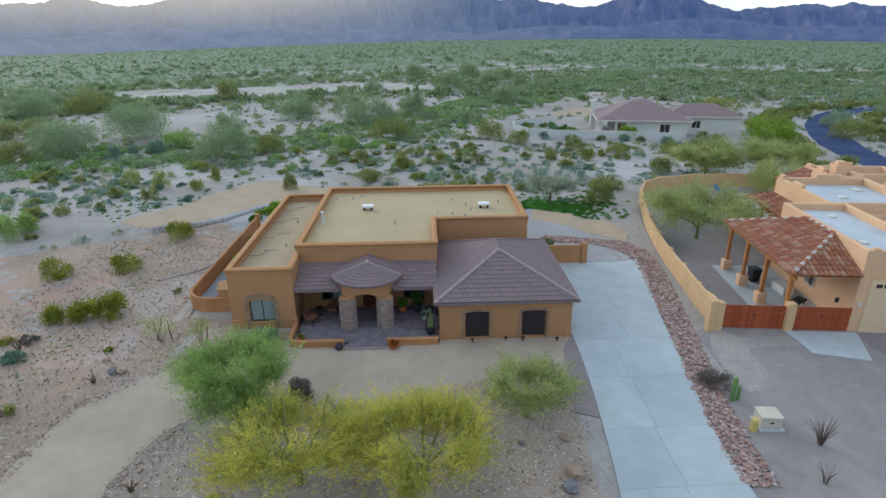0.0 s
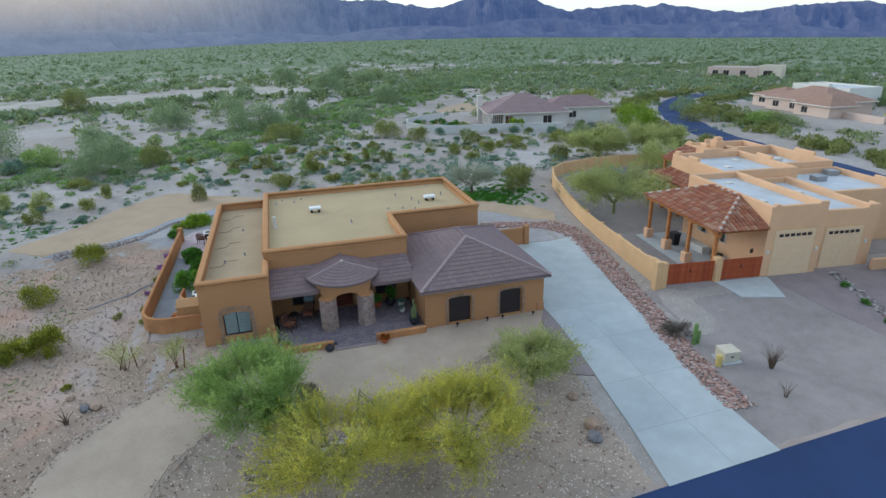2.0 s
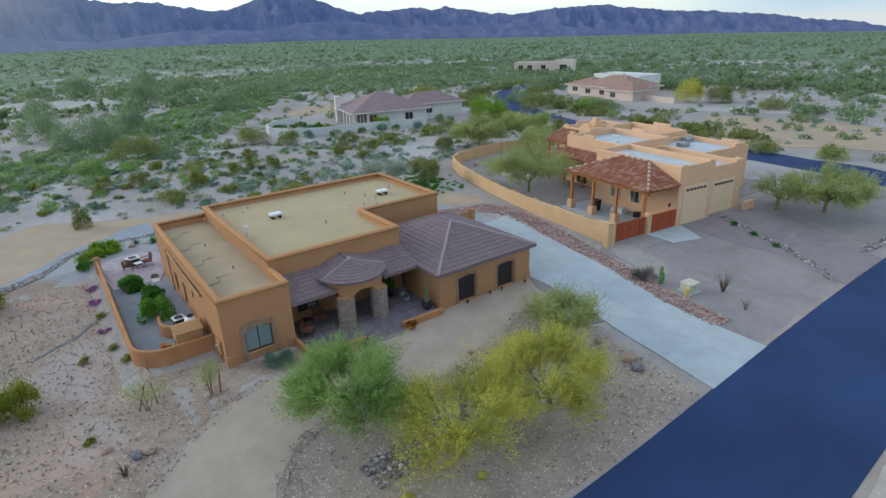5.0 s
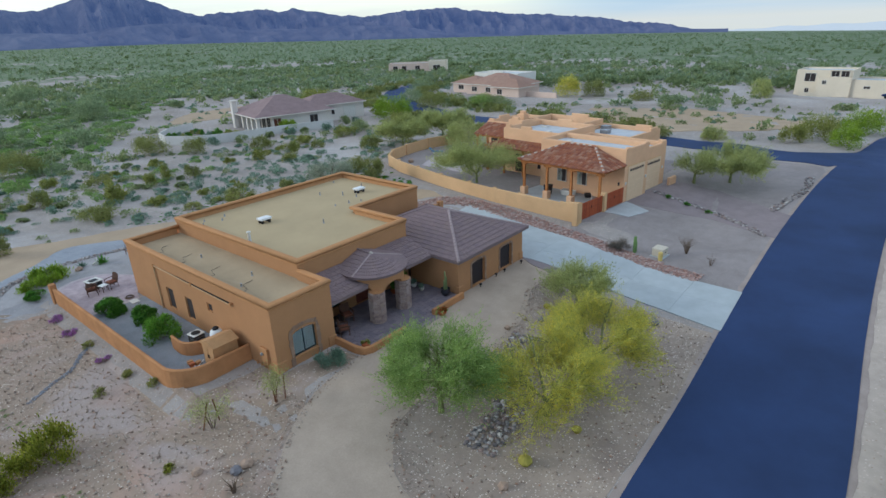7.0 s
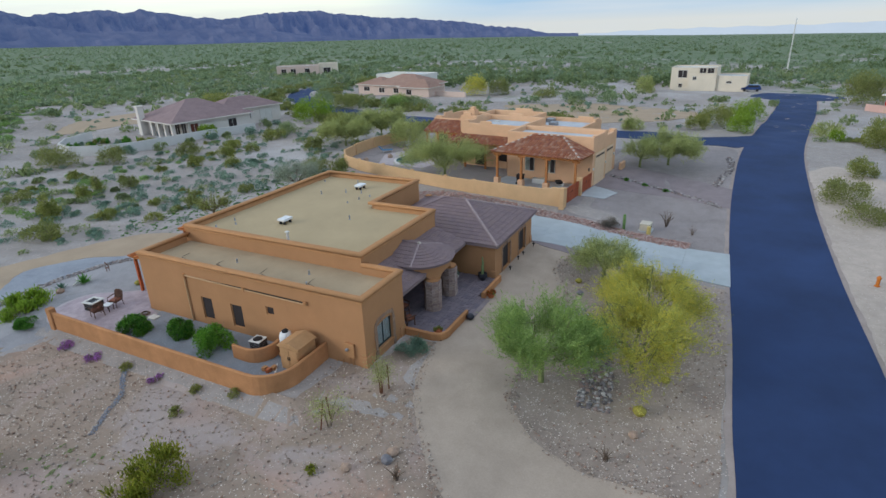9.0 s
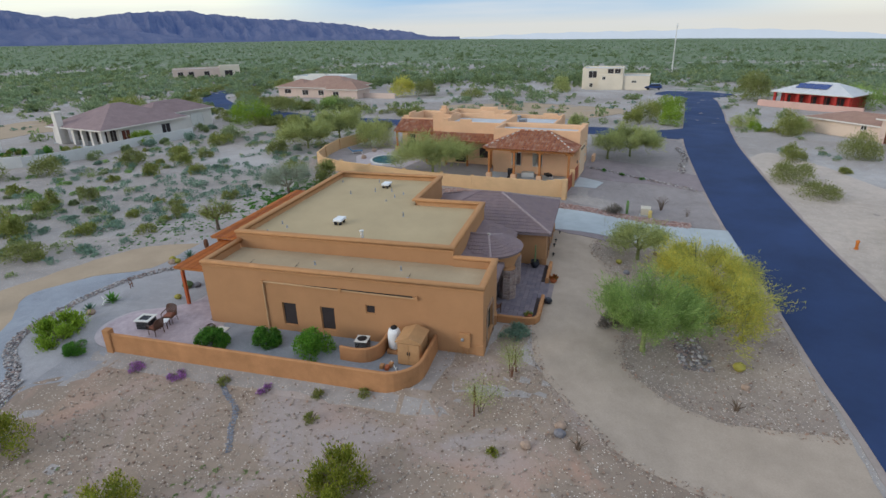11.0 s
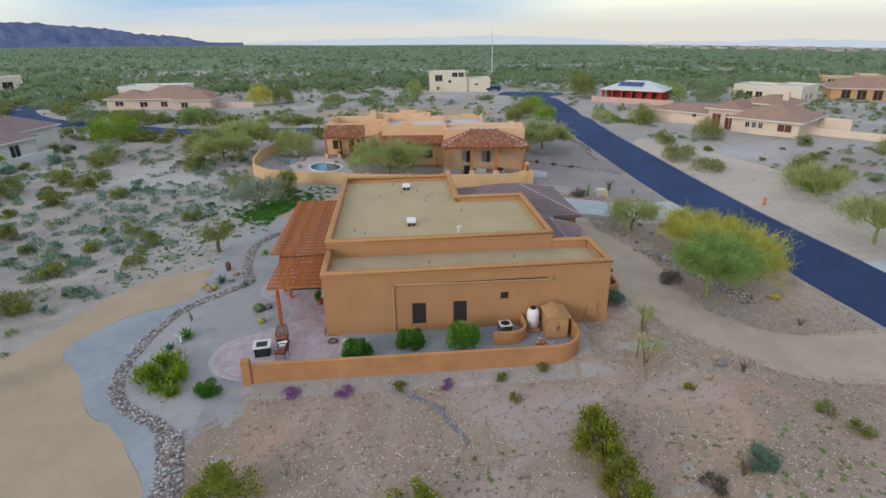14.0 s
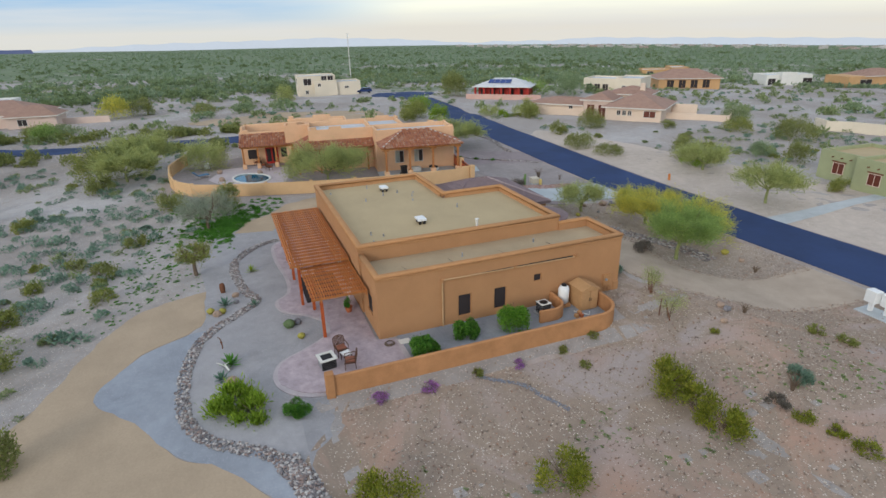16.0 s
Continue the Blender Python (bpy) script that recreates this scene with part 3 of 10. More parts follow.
FALL_AZ = [-180, -150, -120, -60, -31, 0, 22, 40, 55, 72, 86, 100, 118, 134, 147, 180]
FALL = [2.2, 1.9, 1.6, 1.2, 1.0, 0.28, 0.25, 0.65, 0.85, 1.12, 1.45, 1.58, 1.78, 2.0, 2.2, 2.2]


def waves(x, y, s, ph=0.0):
    return (np.sin(x * s + 1.3 + ph) * np.cos(y * s * 1.17 - 0.6 + ph) + 0.5 * np.sin(x * s * 2.3 - y * s * 1.9 + 2.1 + ph) + 0.3 * np.cos(x * s * 4.1 + y * s * 3.7 + ph)) / 1.8


def lay(x, y):
    """Height of the ground."""
    x, y = np.asarray(x, float), np.asarray(y, float)
    r = np.hypot(x, y - 20)
    az = np.degrees(np.arctan2(x, y - 20))
    s = (16.5 - 4740 * np.tan(np.radians(np.interp(az, FALL_AZ, FALL)))) / 4740
    z = s * np.maximum(0, r - 60)
    # the lot drops a little west of the garden wall and under the island trees
    z = z - 0.58 * smooth(-x, 15.6, 17.0) * smooth(y, 31, 34) * (1 - smooth(y, 50.8, 53.5))
    z = z - 0.35 * smooth(-x, 12.2, 15.0) * (1 - smooth(y, 31, 34)) * smooth(y, 26, 31)
    z = z - 0.35 * smooth(-x, 17.0, 24.0) * smooth(y, 20, 30)
    # the street lies lower, more so to the west
    z = z - 0.85 * (1 - smooth(x, 0.0, 44.0)) * (1 - smooth(y, 19.0, 28.0)) * smooth(y, -70, -25)
    # the next lot lies higher
    z = z + 0.45 * smooth(x, 15.6, 17.6) * smooth(y, 20, 28) * (1 - smooth(x, 60, 75)) * (1 - smooth(y, 64, 80))
    # hummocks away from the built ground
    wild = smooth(np.maximum(np.maximum(-17.5 - x, y - 62), np.maximum(x - 48, 4.5 - y)), 0, 12)
    wild = np.maximum(wild, 0) * np.maximum(smooth(np.abs(y - 11), 5.0, 9.0), smooth(x, -17.0, 0.0))
    z = z + wild * (0.28 * waves(x, y, 0.13) + 0.10 * waves(x, y, 0.41, 2.0)) * (1 + smooth(r, 120, 500) * 2)
    return z


def lay1(x, y):
    return float(lay(x, y))


def ragged(poly, amount, seed=3):
    """The outline with a worn, wavering edge."""
    out = []
    for i, p in enumerate(poly):
        q = poly[(i + 1) % len(poly)]
        L = math.dist(p, q)
        n = max(1, int(L / 0.45))
        for k in range(n):
            x, y = p[0] + (q[0] - p[0]) * k / n, p[1] + (q[1] - p[1]) * k / n
            w = noise.noise_vector(Vector((x * 0.9, y * 0.9, seed))) + noise.noise_vector(Vector((x * 0.3, y * 0.3, seed + 5))) * 1.2
            out.append((x + w.x * amount, y + w.y * amount))
    return out


def sheet(name, poly, lift, mat, label, thick=0.0, parent=None, step=1.0, kind="structure", worn=0.0):
    """A flat area laid on the ground; poly is its outline."""
    if worn:
        poly = ragged(poly, worn)
    bm = bmesh.new()
    vs = [bm.verts.new((x, y, 0)) for x, y in poly]
    es = [bm.edges.new((vs[i], vs[(i + 1) % len(vs)])) for i in range(len(vs))]
    bmesh.ops.triangle_fill(bm, edges=es, use_beauty=True)
    xs, ys = [p[0] for p in poly], [p[1] for p in poly]
    for k, lo, hi in ((0, min(xs), max(xs)), (1, min(ys), max(ys))):
        nrm = (1, 0, 0) if k == 0 else (0, 1, 0)
        c = math.floor(lo / step) * step + step
        while c < hi:
            co = (c, 0, 0) if k == 0 else (0, c, 0)
            bmesh.ops.bisect_plane(bm, geom=bm.verts[:] + bm.edges[:] + bm.faces[:], plane_co=co, plane_no=nrm, dist=1e-5)
            c += step
    co = np.array([v.co[:2] for v in bm.verts])
    zz = lay(co[:, 0], co[:, 1]) + lift
    for v, z in zip(bm.verts, zz):
        v.co.z = z
    for f in bm.faces:
        if f.normal.z < 0:
            f.normal_flip()
    bm.normal_update()
    for f in bm.faces:
        if f.normal.z < 0:
            f.normal_flip()
    rim = [e for e in bm.edges if e.is_boundary]
    ext = bmesh.ops.extrude_edge_only(bm, edges=rim)
    for g in ext["geom"]:
        if isinstance(g, bmesh.types.BMVert):
            g.co.z -= max(thick, lift + 0.01)
    if parent:
        return part(name, bm, mat, parent)
    me = mesh_of(bm, name, mat)
    return tagged(new(name, me), label, "", "", kind)


def curve(pts, n=6):
    """A smooth line through pts (Catmull-Rom)."""
    out = []
    q = [pts[0]] + list(pts) + [pts[-1]]
    for i in range(1, len(q) - 2):
        p0, p1, p2, p3 = (np.array(p, float) for p in q[i - 1:i + 3])
        for k in range(n):
            t = k / n
            out.append(tuple(0.5 * ((2 * p1) + (p2 - p0) * t + (2 * p0 - 5 * p1 + 4 * p2 - p3) * t * t + (3 * p1 - p0 - 3 * p2 + p3) * t ** 3)))
    out.append(tuple(pts[-1]))
    return out


def ribbon(line, half):
    """The outline of a strip round a line; half: half its width, or one value a point."""
    L = [np.array(p, float) for p in line]
    hs = half if isinstance(half, (list, tuple)) else [half] * len(L)
    left, right = [], []
    for i, p in enumerate(L):
        d = L[min(i + 1, len(L) - 1)] - L[max(i - 1, 0)]
        d = d / np.linalg.norm(d)
        nrm = np.array((-d[1], d[0]))
        left.append(tuple(p + nrm * hs[i]))
        right.append(tuple(p - nrm * hs[i]))
    return left + right[::-1]


def inside(poly, x, y):
    p = np.array(poly)
    x, y = np.asarray(x, float), np.asarray(y, float)
    c = np.zeros(x.shape, bool)
    j = len(p) - 1
    for i in range(len(p)):
        a = ((p[i, 1] > y) != (p[j, 1] > y)) & (x < (p[j, 0] - p[i, 0]) * (y - p[i, 1]) / (p[j, 1] - p[i, 1] + 1e-12) + p[i, 0])
        c ^= a
        j = i
    return c

# ---- ground, roads, paved and gravelled areas ----
def grid_lines(a, b, fine, far):
    out = list(np.arange(a, b + 0.1, fine))
    step, v = fine * 1.25, b
    while v < far:
        v += step
        step *= 1.25
        out.append(v)
    step, v = fine * 1.25, a
    while v > -far:
        v -= step
        step *= 1.25
        out.insert(0, v)
    return np.array(out)


gx, gy = grid_lines(-60, 142, 1.0, 4850), grid_lines(-30, 142, 1.0, 4850)
GX, GY = np.meshgrid(gx, gy)
gv = np.stack([GX, GY, lay(GX, GY)], -1).reshape(-1, 3)
ii = np.arange(len(gx) * len(gy)).reshape(len(gy), len(gx))
gf = np.stack([ii[:-1, :-1], ii[:-1, 1:], ii[1:, 1:], ii[1:, :-1]], -1).reshape(-1, 4)
tagged(arrays("ground", gv, gf, GROUND, smooth=True), "sandy desert ground with pebbles and green scrub drifts", "", "", "structure")

STREET = curve([(-150, 9.0), (-60, 9.6), (-18, 10.1), (-8, 10.45), (0, 10.6), (13, 11.1), (30, 11.25), (50, 10.5), (70, 8.2), (90, 5.6), (112, 3.4), (124, 2.6)], 5)
WIDE = [3.45 for p in STREET]
ROAD_EDGE = ribbon(STREET, WIDE)
sheet("road", ROAD_EDGE, 0.045, ASPHALT, "dark new asphalt street", step=2.0)
SHOULDER = ribbon(STREET, [w + 0.3 for w in WIDE])
sheet("pavement", SHOULDER, 0.018, SHOULDER_DIRT, "gritty road shoulder", step=2.0, worn=0.12)
SIDE = curve([(56.0, 12.0), (55.2, 20), (55.6, 34), (58.5, 55), (65.0, 80), (74, 100), (84, 115), (97, 128), (113, 136), (140, 140)], 5)
SIDE_EDGE = ribbon(SIDE, 3.0)
sheet("road_branch", SIDE_EDGE, 0.062, ASPHALT, "dark asphalt side street curving away", step=3.0)
BULB = [(124 + 9 * math.cos(a), 3 + 9.5 * math.sin(a)) for a in (2 * math.pi * k / 24 for k in range(24))]
sheet("road_end", BULB, 0.052, ASPHALT, "asphalt turning circle", step=3.0)
FLARE = [(52.6, 13.6), (51.5, 14.6), (53.2, 19), (58.2, 19), (60.5, 14.2), (62, 12.2)]
sheet("road_mouth", FLARE, 0.055, ASPHALT, "asphalt flare of the junction", step=3.0)

# the front drive of packed dirt, round the island
DRIVE_IN = curve([(7.6, 25.2), (4.6, 25.6), (1.5, 24.3), (-2, 23.6), (-6, 23.6), (-10.0, 23.8), (-12.4, 22.2), (-13.5, 19.6), (-13.7, 17), (-13.6, 14.2)], 4)
DRIVE_OUT = curve([(-19.4, 14.2), (-18.9, 16.5), (-18.6, 20), (-17.9, 23.4), (-16.1, 25.4), (-13.2, 27.5), (-10.4, 28.5), (-8.2, 28.9)], 4)
DRIVE = DRIVE_IN + DRIVE_OUT + [(0.2, 28.9), (8.4, 28.9), (8.2, 27.4)]
sheet("dirt_drive", DRIVE, 0.022, DIRT, "packed tan decomposed-granite front drive", worn=0.14)

# stony ground west of the house, and the island inside the drive
STONY = [(-12.0, 32.6), (-15.2, 33.0), (-16.3, 35.0), (-16.3, 51.1), (-17.6, 51.5), (-19.4, 53.2), (-20.6, 53.4), (-24.6, 52.7), (-30.0, 51.0), (-38.0, 46.0), (-43.0, 38.0), (-40.0, 27.0), (-30.0, 18.5), (-20.0, 14.6), (-15.0, 15.2), (-14.6, 25.5), (-11.8, 28.9), (-8.4, 29.0), (-8.4, 30.6), (-12.0, 30.8)]
sheet("stony_lot", STONY, 0.008, STONY_LOT, "stony tan ground beside the house", worn=0.35)
sheet("planted_island", DRIVE_IN + [(-13.2, 14.3), (6.6, 14.3), (7.0, 18.5), (7.4, 22.0)], 0.01, ISLAND_GRIT, "brown gritty island inside the dirt drive", worn=0.10)

# concrete driveway in slabs
CONC_L = curve([(8.75, 40.2), (8.7, 36), (8.7, 31), (8.6, 27.4), (8.5, 25), (8.3, 22), (7.9, 18.5), (7.15, 14.3)], 4)
CONC_R = curve([(13.0, 14.5), (13.1, 17.0), (13.3, 20.5), (13.9, 25), (14.6, 29.5), (15.4, 33.4), (16.2, 37), (16.6, 40.2)], 4)


def clip(poly, a, b, c):
    """The part of poly where a x + b y >= c."""
    out = []
    for i in range(len(poly)):
        p, q = poly[i], poly[(i + 1) % len(poly)]
        dp, dq = a * p[0] + b * p[1] - c, a * q[0] + b * q[1] - c
        if dp >= 0:
            out.append(p)
        if dp * dq < 0:
            t = dp / (dp - dq)
            out.append((p[0] + (q[0] - p[0]) * t, p[1] + (q[1] - p[1]) * t))
    return out


driveway = thing("driveway", "pale bluish concrete driveway in jointed slabs", "driveway", (11.5, 27, 0), None, kind="structure")
cuts = [14.0, 17.6, 21.2, 24.8, 28.4, 32.0, 36.0, 40.2]
for y0, y1 in zip(cuts, cuts[1:]):
    strip = clip(clip(CONC_L + CONC_R, 0, 1, y0 + 0.006), 0, -1, -(y1 - 0.006))
    mid = sum(p[0] for p in strip) / len(strip)
    for q in (clip(strip, -1, 0, -(mid - 0.006)), clip(strip, 1, 0, mid + 0.006)):
        sheet("slab", q, 0.075, CONCRETE, "", parent=driveway)
PAVE_STRIP = CONC_L[10:21] + [(7.2, 22.4), (7.3, 24.5), (7.8, 27.6)]
sheet("paver_strip", PAVE_STRIP, 0.05, PAVER_NB, "mauve paver border beside the driveway")

# the rear garden
TANPATH = curve([(-0.8, 57.3), (-6.1, 57.6), (-8.2, 60.4), (-10.1, 61.8), (-12.0, 62.4), (-15.2, 60.2), (-17.8, 58.3), (-19.3, 56.6), (-21.1, 55.0), (-22.9, 53.9), (-27.5, 52.6)], 4) + \
    curve([(-31, 55), (-27, 60), (-24, 66), (-20, 70), (-15.5, 67), (-11, 64.8), (-5.4, 63.0), (-2.0, 60.6), (-0.8, 57.3)], 4)[:-1]
sheet("sandy_path", TANPATH, 0.02, TAN_DIRT, "packed sandy path across the rear lot", worn=0.22)
GRAVEL_OUT = curve([(-0.8, 57.3), (-6.1, 57.6), (-8.2, 60.4), (-10.1, 61.8), (-12.0, 62.4), (-15.2, 60.2), (-17.8, 58.3), (-19.3, 56.6), (-21.1, 55.0), (-22.9, 53.9), (-27.5, 52.6)], 4)
GRAVEL_YARD = GRAVEL_OUT + [(-24.2, 52.2), (-22.0, 52.6), (-20.3, 52.9), (-19.5, 52.8), (-18.8, 52.1), (-17.6, 51.3), (-16.6, 51.0), (-15.8, 47.0), (-11, 47.6), (7, 47.7), (9.4, 47.5), (10.4, 44.5), (13.8, 44.5), (15.2, 48), (13.5, 53), (10.5, 56.5), (5, 57.8)]
sheet("gravel_garden", GRAVEL_YARD, 0.012, GRAVEL, "grey gravel of the rear garden", worn=0.16)
MEANDER = curve([(7.8, 51.4), (6.5, 53.6), (3.4, 55.2), (-1.7, 54.7), (-3.6, 54.0), (-5.0, 55.0), (-7.3, 57.1), (-9.8, 58.0), (-12.9, 58.3), (-15.6, 58.0), (-17.4, 57.0), (-18.4, 55.7), (-19.4, 54.4), (-20.5, 53.7), (-22.2, 53.2), (-24.2, 52.8), (-26.5, 52.2)], 4)
sheet("gravel_walk", [q for q in GRAVEL_OUT if q[0] < -6.4] + [q for q in MEANDER[::-1] if q[0] < -6.4], 0.019, WALK_GRAVEL, "pale blue-grey gravel walk beside the rock stream", worn=0.10)
PATIO_OUT = curve([(-16.0, 50.9), (-15.9, 52.4), (-15.0, 53.5), (-13.6, 53.9), (-12.2, 53.4), (-11.2, 51.8), (-10.2, 50.6), (-8.6, 50.4), (-7.2, 51.4), (-6.2, 52.6), (-4.6, 52.9), (-3.4, 52.0), (-1.0, 51.8), (3, 52.2), (6.4, 52.0), (7.4, 50.5), (7.4, 47.9)], 5)
sheet("patio_border", PATIO_OUT + [(-12.0, 47.9), (-12.4, 46.6), (-15.6, 46.6)], 0.05, PATIO_EDGE, "pale stamped border of the patio", step=2.0)
PATIO_IN = [tuple(np.array(p) + np.array((0.02 if p[0] < -11 else 0.0, -0.24)) * 1.0 + (np.array((0.2, 0)) if p[0] < -14.5 else 0)) for p in PATIO_OUT]
sheet("patio", PATIO_IN + [(-12.0, 47.9), (-12.3, 46.9), (-15.4, 46.9)], 0.062, PATIO, "pinkish stamped concrete patio", step=2.0)
SIDE_YARD = [(-12.0, 46.7), (-12.0, 33.4), (-15.0, 33.9), (-15.75, 35.2), (-15.75, 46.7)]
sheet("side_yard", SIDE_YARD, 0.03, GRAVEL_BLUE, "blue-grey gravel of the walled side yard", step=2.0)
TAN_EAST = [(10.4, 51.5), (13, 49.8), (15.6, 46.5), (17.2, 44.0), (18.0, 46.4), (17.0, 49.6), (14.0, 53.6), (11.0, 54.8)]
sheet("sandy_path_east", TAN_EAST, 0.024, TAN_DIRT, "packed sandy path beside the rear garden", worn=0.20)
STRIP_E = [(10.9, 40.4), (16.6, 40.4), (15.5, 44.6), (10.4, 44.6), (8.8, 44.0), (8.8, 40.4)]
sheet("gravel_east", STRIP_E, 0.016, GRAVEL, "grey gravel behind the garage", worn=0.12)

# the neighbour's ground
NB_YARD = [(12.9, 14.3), (13.4, 20), (15.2, 28.5), (17.0, 29.2), (25, 28.2), (45, 26.5), (51.5, 20), (51.0, 15.0), (47, 14.0), (30, 14.6)]
sheet("gravel_front_yard", NB_YARD, 0.014, GRAVEL_NB, "mauve-grey gravel front yard of the next lot", step=2.0)
NB_DRIVE = [(24.6, 28.0), (35.0, 26.6), (35.0, 22.0), (30.5, 14.4), (24.2, 14.6), (26.2, 20.0)]
sheet("paver_driveway", NB_DRIVE, 0.03, PAVER_NB, "mauve paver driveway of the next house", step=2.0)
NB_APRON = [(21.0, 28.0), (21.2, 25.8), (24.0, 25.0), (25.0, 27.6)]
sheet("gate_apron", NB_APRON, 0.055, CONCRETE_PLAIN, "pale concrete apron at the wooden gates")
NB_REAR = curve([(17.5, 29.2), (18.2, 38), (19.6, 46), (21.6, 53), (24.0, 58.4), (28.0, 60.6), (35, 61), (42, 58)], 3) + [(44, 40), (44, 28.0)]
sheet("rear_yard", NB_REAR, 0.02, GRAVEL_NB, "grey gravel rear yard inside the wall", step=2.0)
CROSSWALK = [(-5.9, 7.4), (-3.8, 7.4), (-3.5, -2.0), (-2.9, -10.2), (-4.3, -10.2), (-5.0, -2.0)]
sheet("far_driveway", CROSSWALK, 0.04, CONCRETE_PLAIN, "pale concrete drive across the street", step=2.0)
ACROSS = curve([(-34, 8.2), (-20, 8.2), (-6, 8.4), (8, 8.8), (24, 9.0), (36, 8.6), (44, 4.5), (38, 0.5), (30, -2.5), (20, -5.5), (12, -7.0), (6, -9.5), (-6, -10.5), (-16, -6.5), (-26, -3.5), (-36, 1.5), (-34, 8.2)], 4)[:-1]
sheet("bare_lot", ACROSS, 0.008, LOT_SAND, "bare pale sandy lot across the street", step=2.0, worn=0.30)
# bare graded ground farther out
BARE_WASH = curve([(-112, 204), (-60, 192), (-36, 196), (-15, 192), (4, 186), (13, 191), (2, 206), (-8, 226), (-24, 240), (-42, 240), (-70, 232), (-114, 238), (-112, 204)], 4)[:-1]
SANDY = [(-34, 62), (-40, 100), (-24, 100), (-14, 84), (-10, 66)]
for nm, poly in (("graded_lot", curve([(72, 51), (64, 40), (70, 30), (78, 22), (89, 23), (93, 36), (94, 47), (87, 61), (80, 54), (72, 51)], 4)[:-1]),
                 ("bare_wash", BARE_WASH),
                 ("bare_rise", curve([(28, 128), (48, 122), (62, 128), (58, 138), (40, 140), (28, 128)], 4)[:-1])):
    sheet(nm, poly, 0.06, WASH_SAND if nm == "bare_wash" else TAN_DIRT, "bare sandy ground in the scrub", step=4.0, worn=0.9 if nm == "bare_wash" else 0.6)

# far ridges
CREST_AZ = [-75, -45, -36, -32, -29.5, -26, -25, -22, -12, 0, 5, 8, 10, 13, 15.2, 16.5, 20, 23, 26, 28.2, 30, 32, 34, 35.2, 36.4, 38.5, 41, 44, 47, 49, 50.8, 53, 56, 59, 63, 66, 69, 70.2, 73, 76]
CREST_EL = [2.6, 3.0, 2.75, 2.75, 3.5, 2.62, 2.68, 3.3, 4.4, 4.3, 3.6, 3.2, 3.28, 2.75, 2.46, 2.5, 3.7, 3.75, 2.5, 1.9, 2.05, 2.1, 2.3, 1.95, 2.2, 1.9, 1.4, 1.35, 1.75, 1.72, 1.9, 1.5, 1.15, 0.95, 0.6, 0.25, -0.3, -0.22, -0.9, -1.4]


def ridge_line(az):
    return float(np.interp(az, CREST_AZ, CREST_EL)) + 0.10 * noise.noise(Vector((az * 0.9, 3.1, 0))) + 0.11 * noise.noise(Vector((az * 2.3, 7.7, 0))) + 0.05 * noise.noise(Vector((az * 5.1, 1.7, 0)))


def range_mesh(name, az0, az1, naz, dist, depth, nr, crest, mat, label, rough, seed):
    """A mountain range round the plain: spurs and gullies run down from its crest."""
    rng = np.linspace(az0, az1, naz)
    verts = []
    for a in rng:
        ca = radians(a)
        base = -math.tan(radians(float(np.interp(a, FALL_AZ, FALL)))) * dist + 10.0
        top = math.tan(radians(crest(a))) * (dist + depth * 0.62) + 16.5
        for k in range(nr):
            t = k / (nr - 1)
            r = dist + depth * t
            u = min(1.0, t / 0.62)
            p = Vector((math.sin(ca) * r, math.cos(ca) * r, 0))
            spur = noise.ridged_multi_fractal(Vector((a * 0.55 + 0.5 * u, u * 1.1, seed)), 0.9, 2.1, 5, 1.0, 2.0) - 1.05
            q = noise.fractal(p * 0.005 + Vector((0, seed, 3)), 0.8, 2.0, 5)
            body = u ** 1.12 if t <= 0.62 else max(0.0, 1 - (t - 0.62) / 0.38 * 0.6)
            h = (top - base) * (body + rough * (0.42 * spur + 0.16 * q) * math.sin(math.pi * u) * (t <= 0.62))
            verts.append((p.x, p.y + 20, base - 30 * (1 - min(1, t * 12)) + max(0, h)))
    idx = np.arange(naz * nr).reshape(naz, nr)
    f = np.stack([idx[:-1, :-1], idx[:-1, 1:], idx[1:, 1:], idx[1:, :-1]], -1).reshape(-1, 4)[:, ::-1]
    return tagged(arrays(name, verts, f, mat), label, "", "", "structure")


range_mesh("backdrop", -75, 76, 860, 3300, 1150, 26, ridge_line, MOUNTAIN, "blue desert mountain range with painted haze", 0.85, 4.0)


def foot_line(az):
    return max([h - ((az - a) / w) ** 2 * 0.4 for a, h, w in ((-40, 0.6, 9), (-18, 1.1, 8), (-4, 0.7, 8), (14, 0.85, 6), (25, 1.25, 5), (34, 0.5, 5), (41, 0.55, 6), (50, -0.45, 5))])


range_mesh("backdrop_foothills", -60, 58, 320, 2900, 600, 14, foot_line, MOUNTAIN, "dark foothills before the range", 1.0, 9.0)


def haze_line(az):
    return float(np.interp(az, [62, 76, 80, 85, 95, 99, 107, 114, 116, 122, 125, 130, 160], [-1.3, -1.1, -0.85, -0.7, -0.65, -0.5, -0.87, -1.5, -1.36, -1.38, -1.1, -1.22, -1.6])) + 0.06 * math.sin(az * 1.9)


range_mesh("backdrop_distance", 62, 160, 160, 4550, 250, 5, haze_line, MOUNTAIN_FAR, "mountains on the far horizon, paled by painted haze", 0.25, 2.0)

# ---- the stucco house ----
SURROUND = pieces("tan_surround_stone", [(0.38, 0.25, 0.165), (0.46, 0.31, 0.21), (0.33, 0.215, 0.15), (0.42, 0.27, 0.17)], 0.9, vary=0.25)
STONE_P = pieces("stacked_stone_piece", [(0.40, 0.29, 0.25), (0.52, 0.41, 0.36), (0.34, 0.24, 0.21), (0.47, 0.35, 0.29)], 0.9, vary=0.25)
house = thing("house", "tan stucco desert house with flat parapet roofs and brown tile hips", "house", (-2.0, 38.0, 0), None)


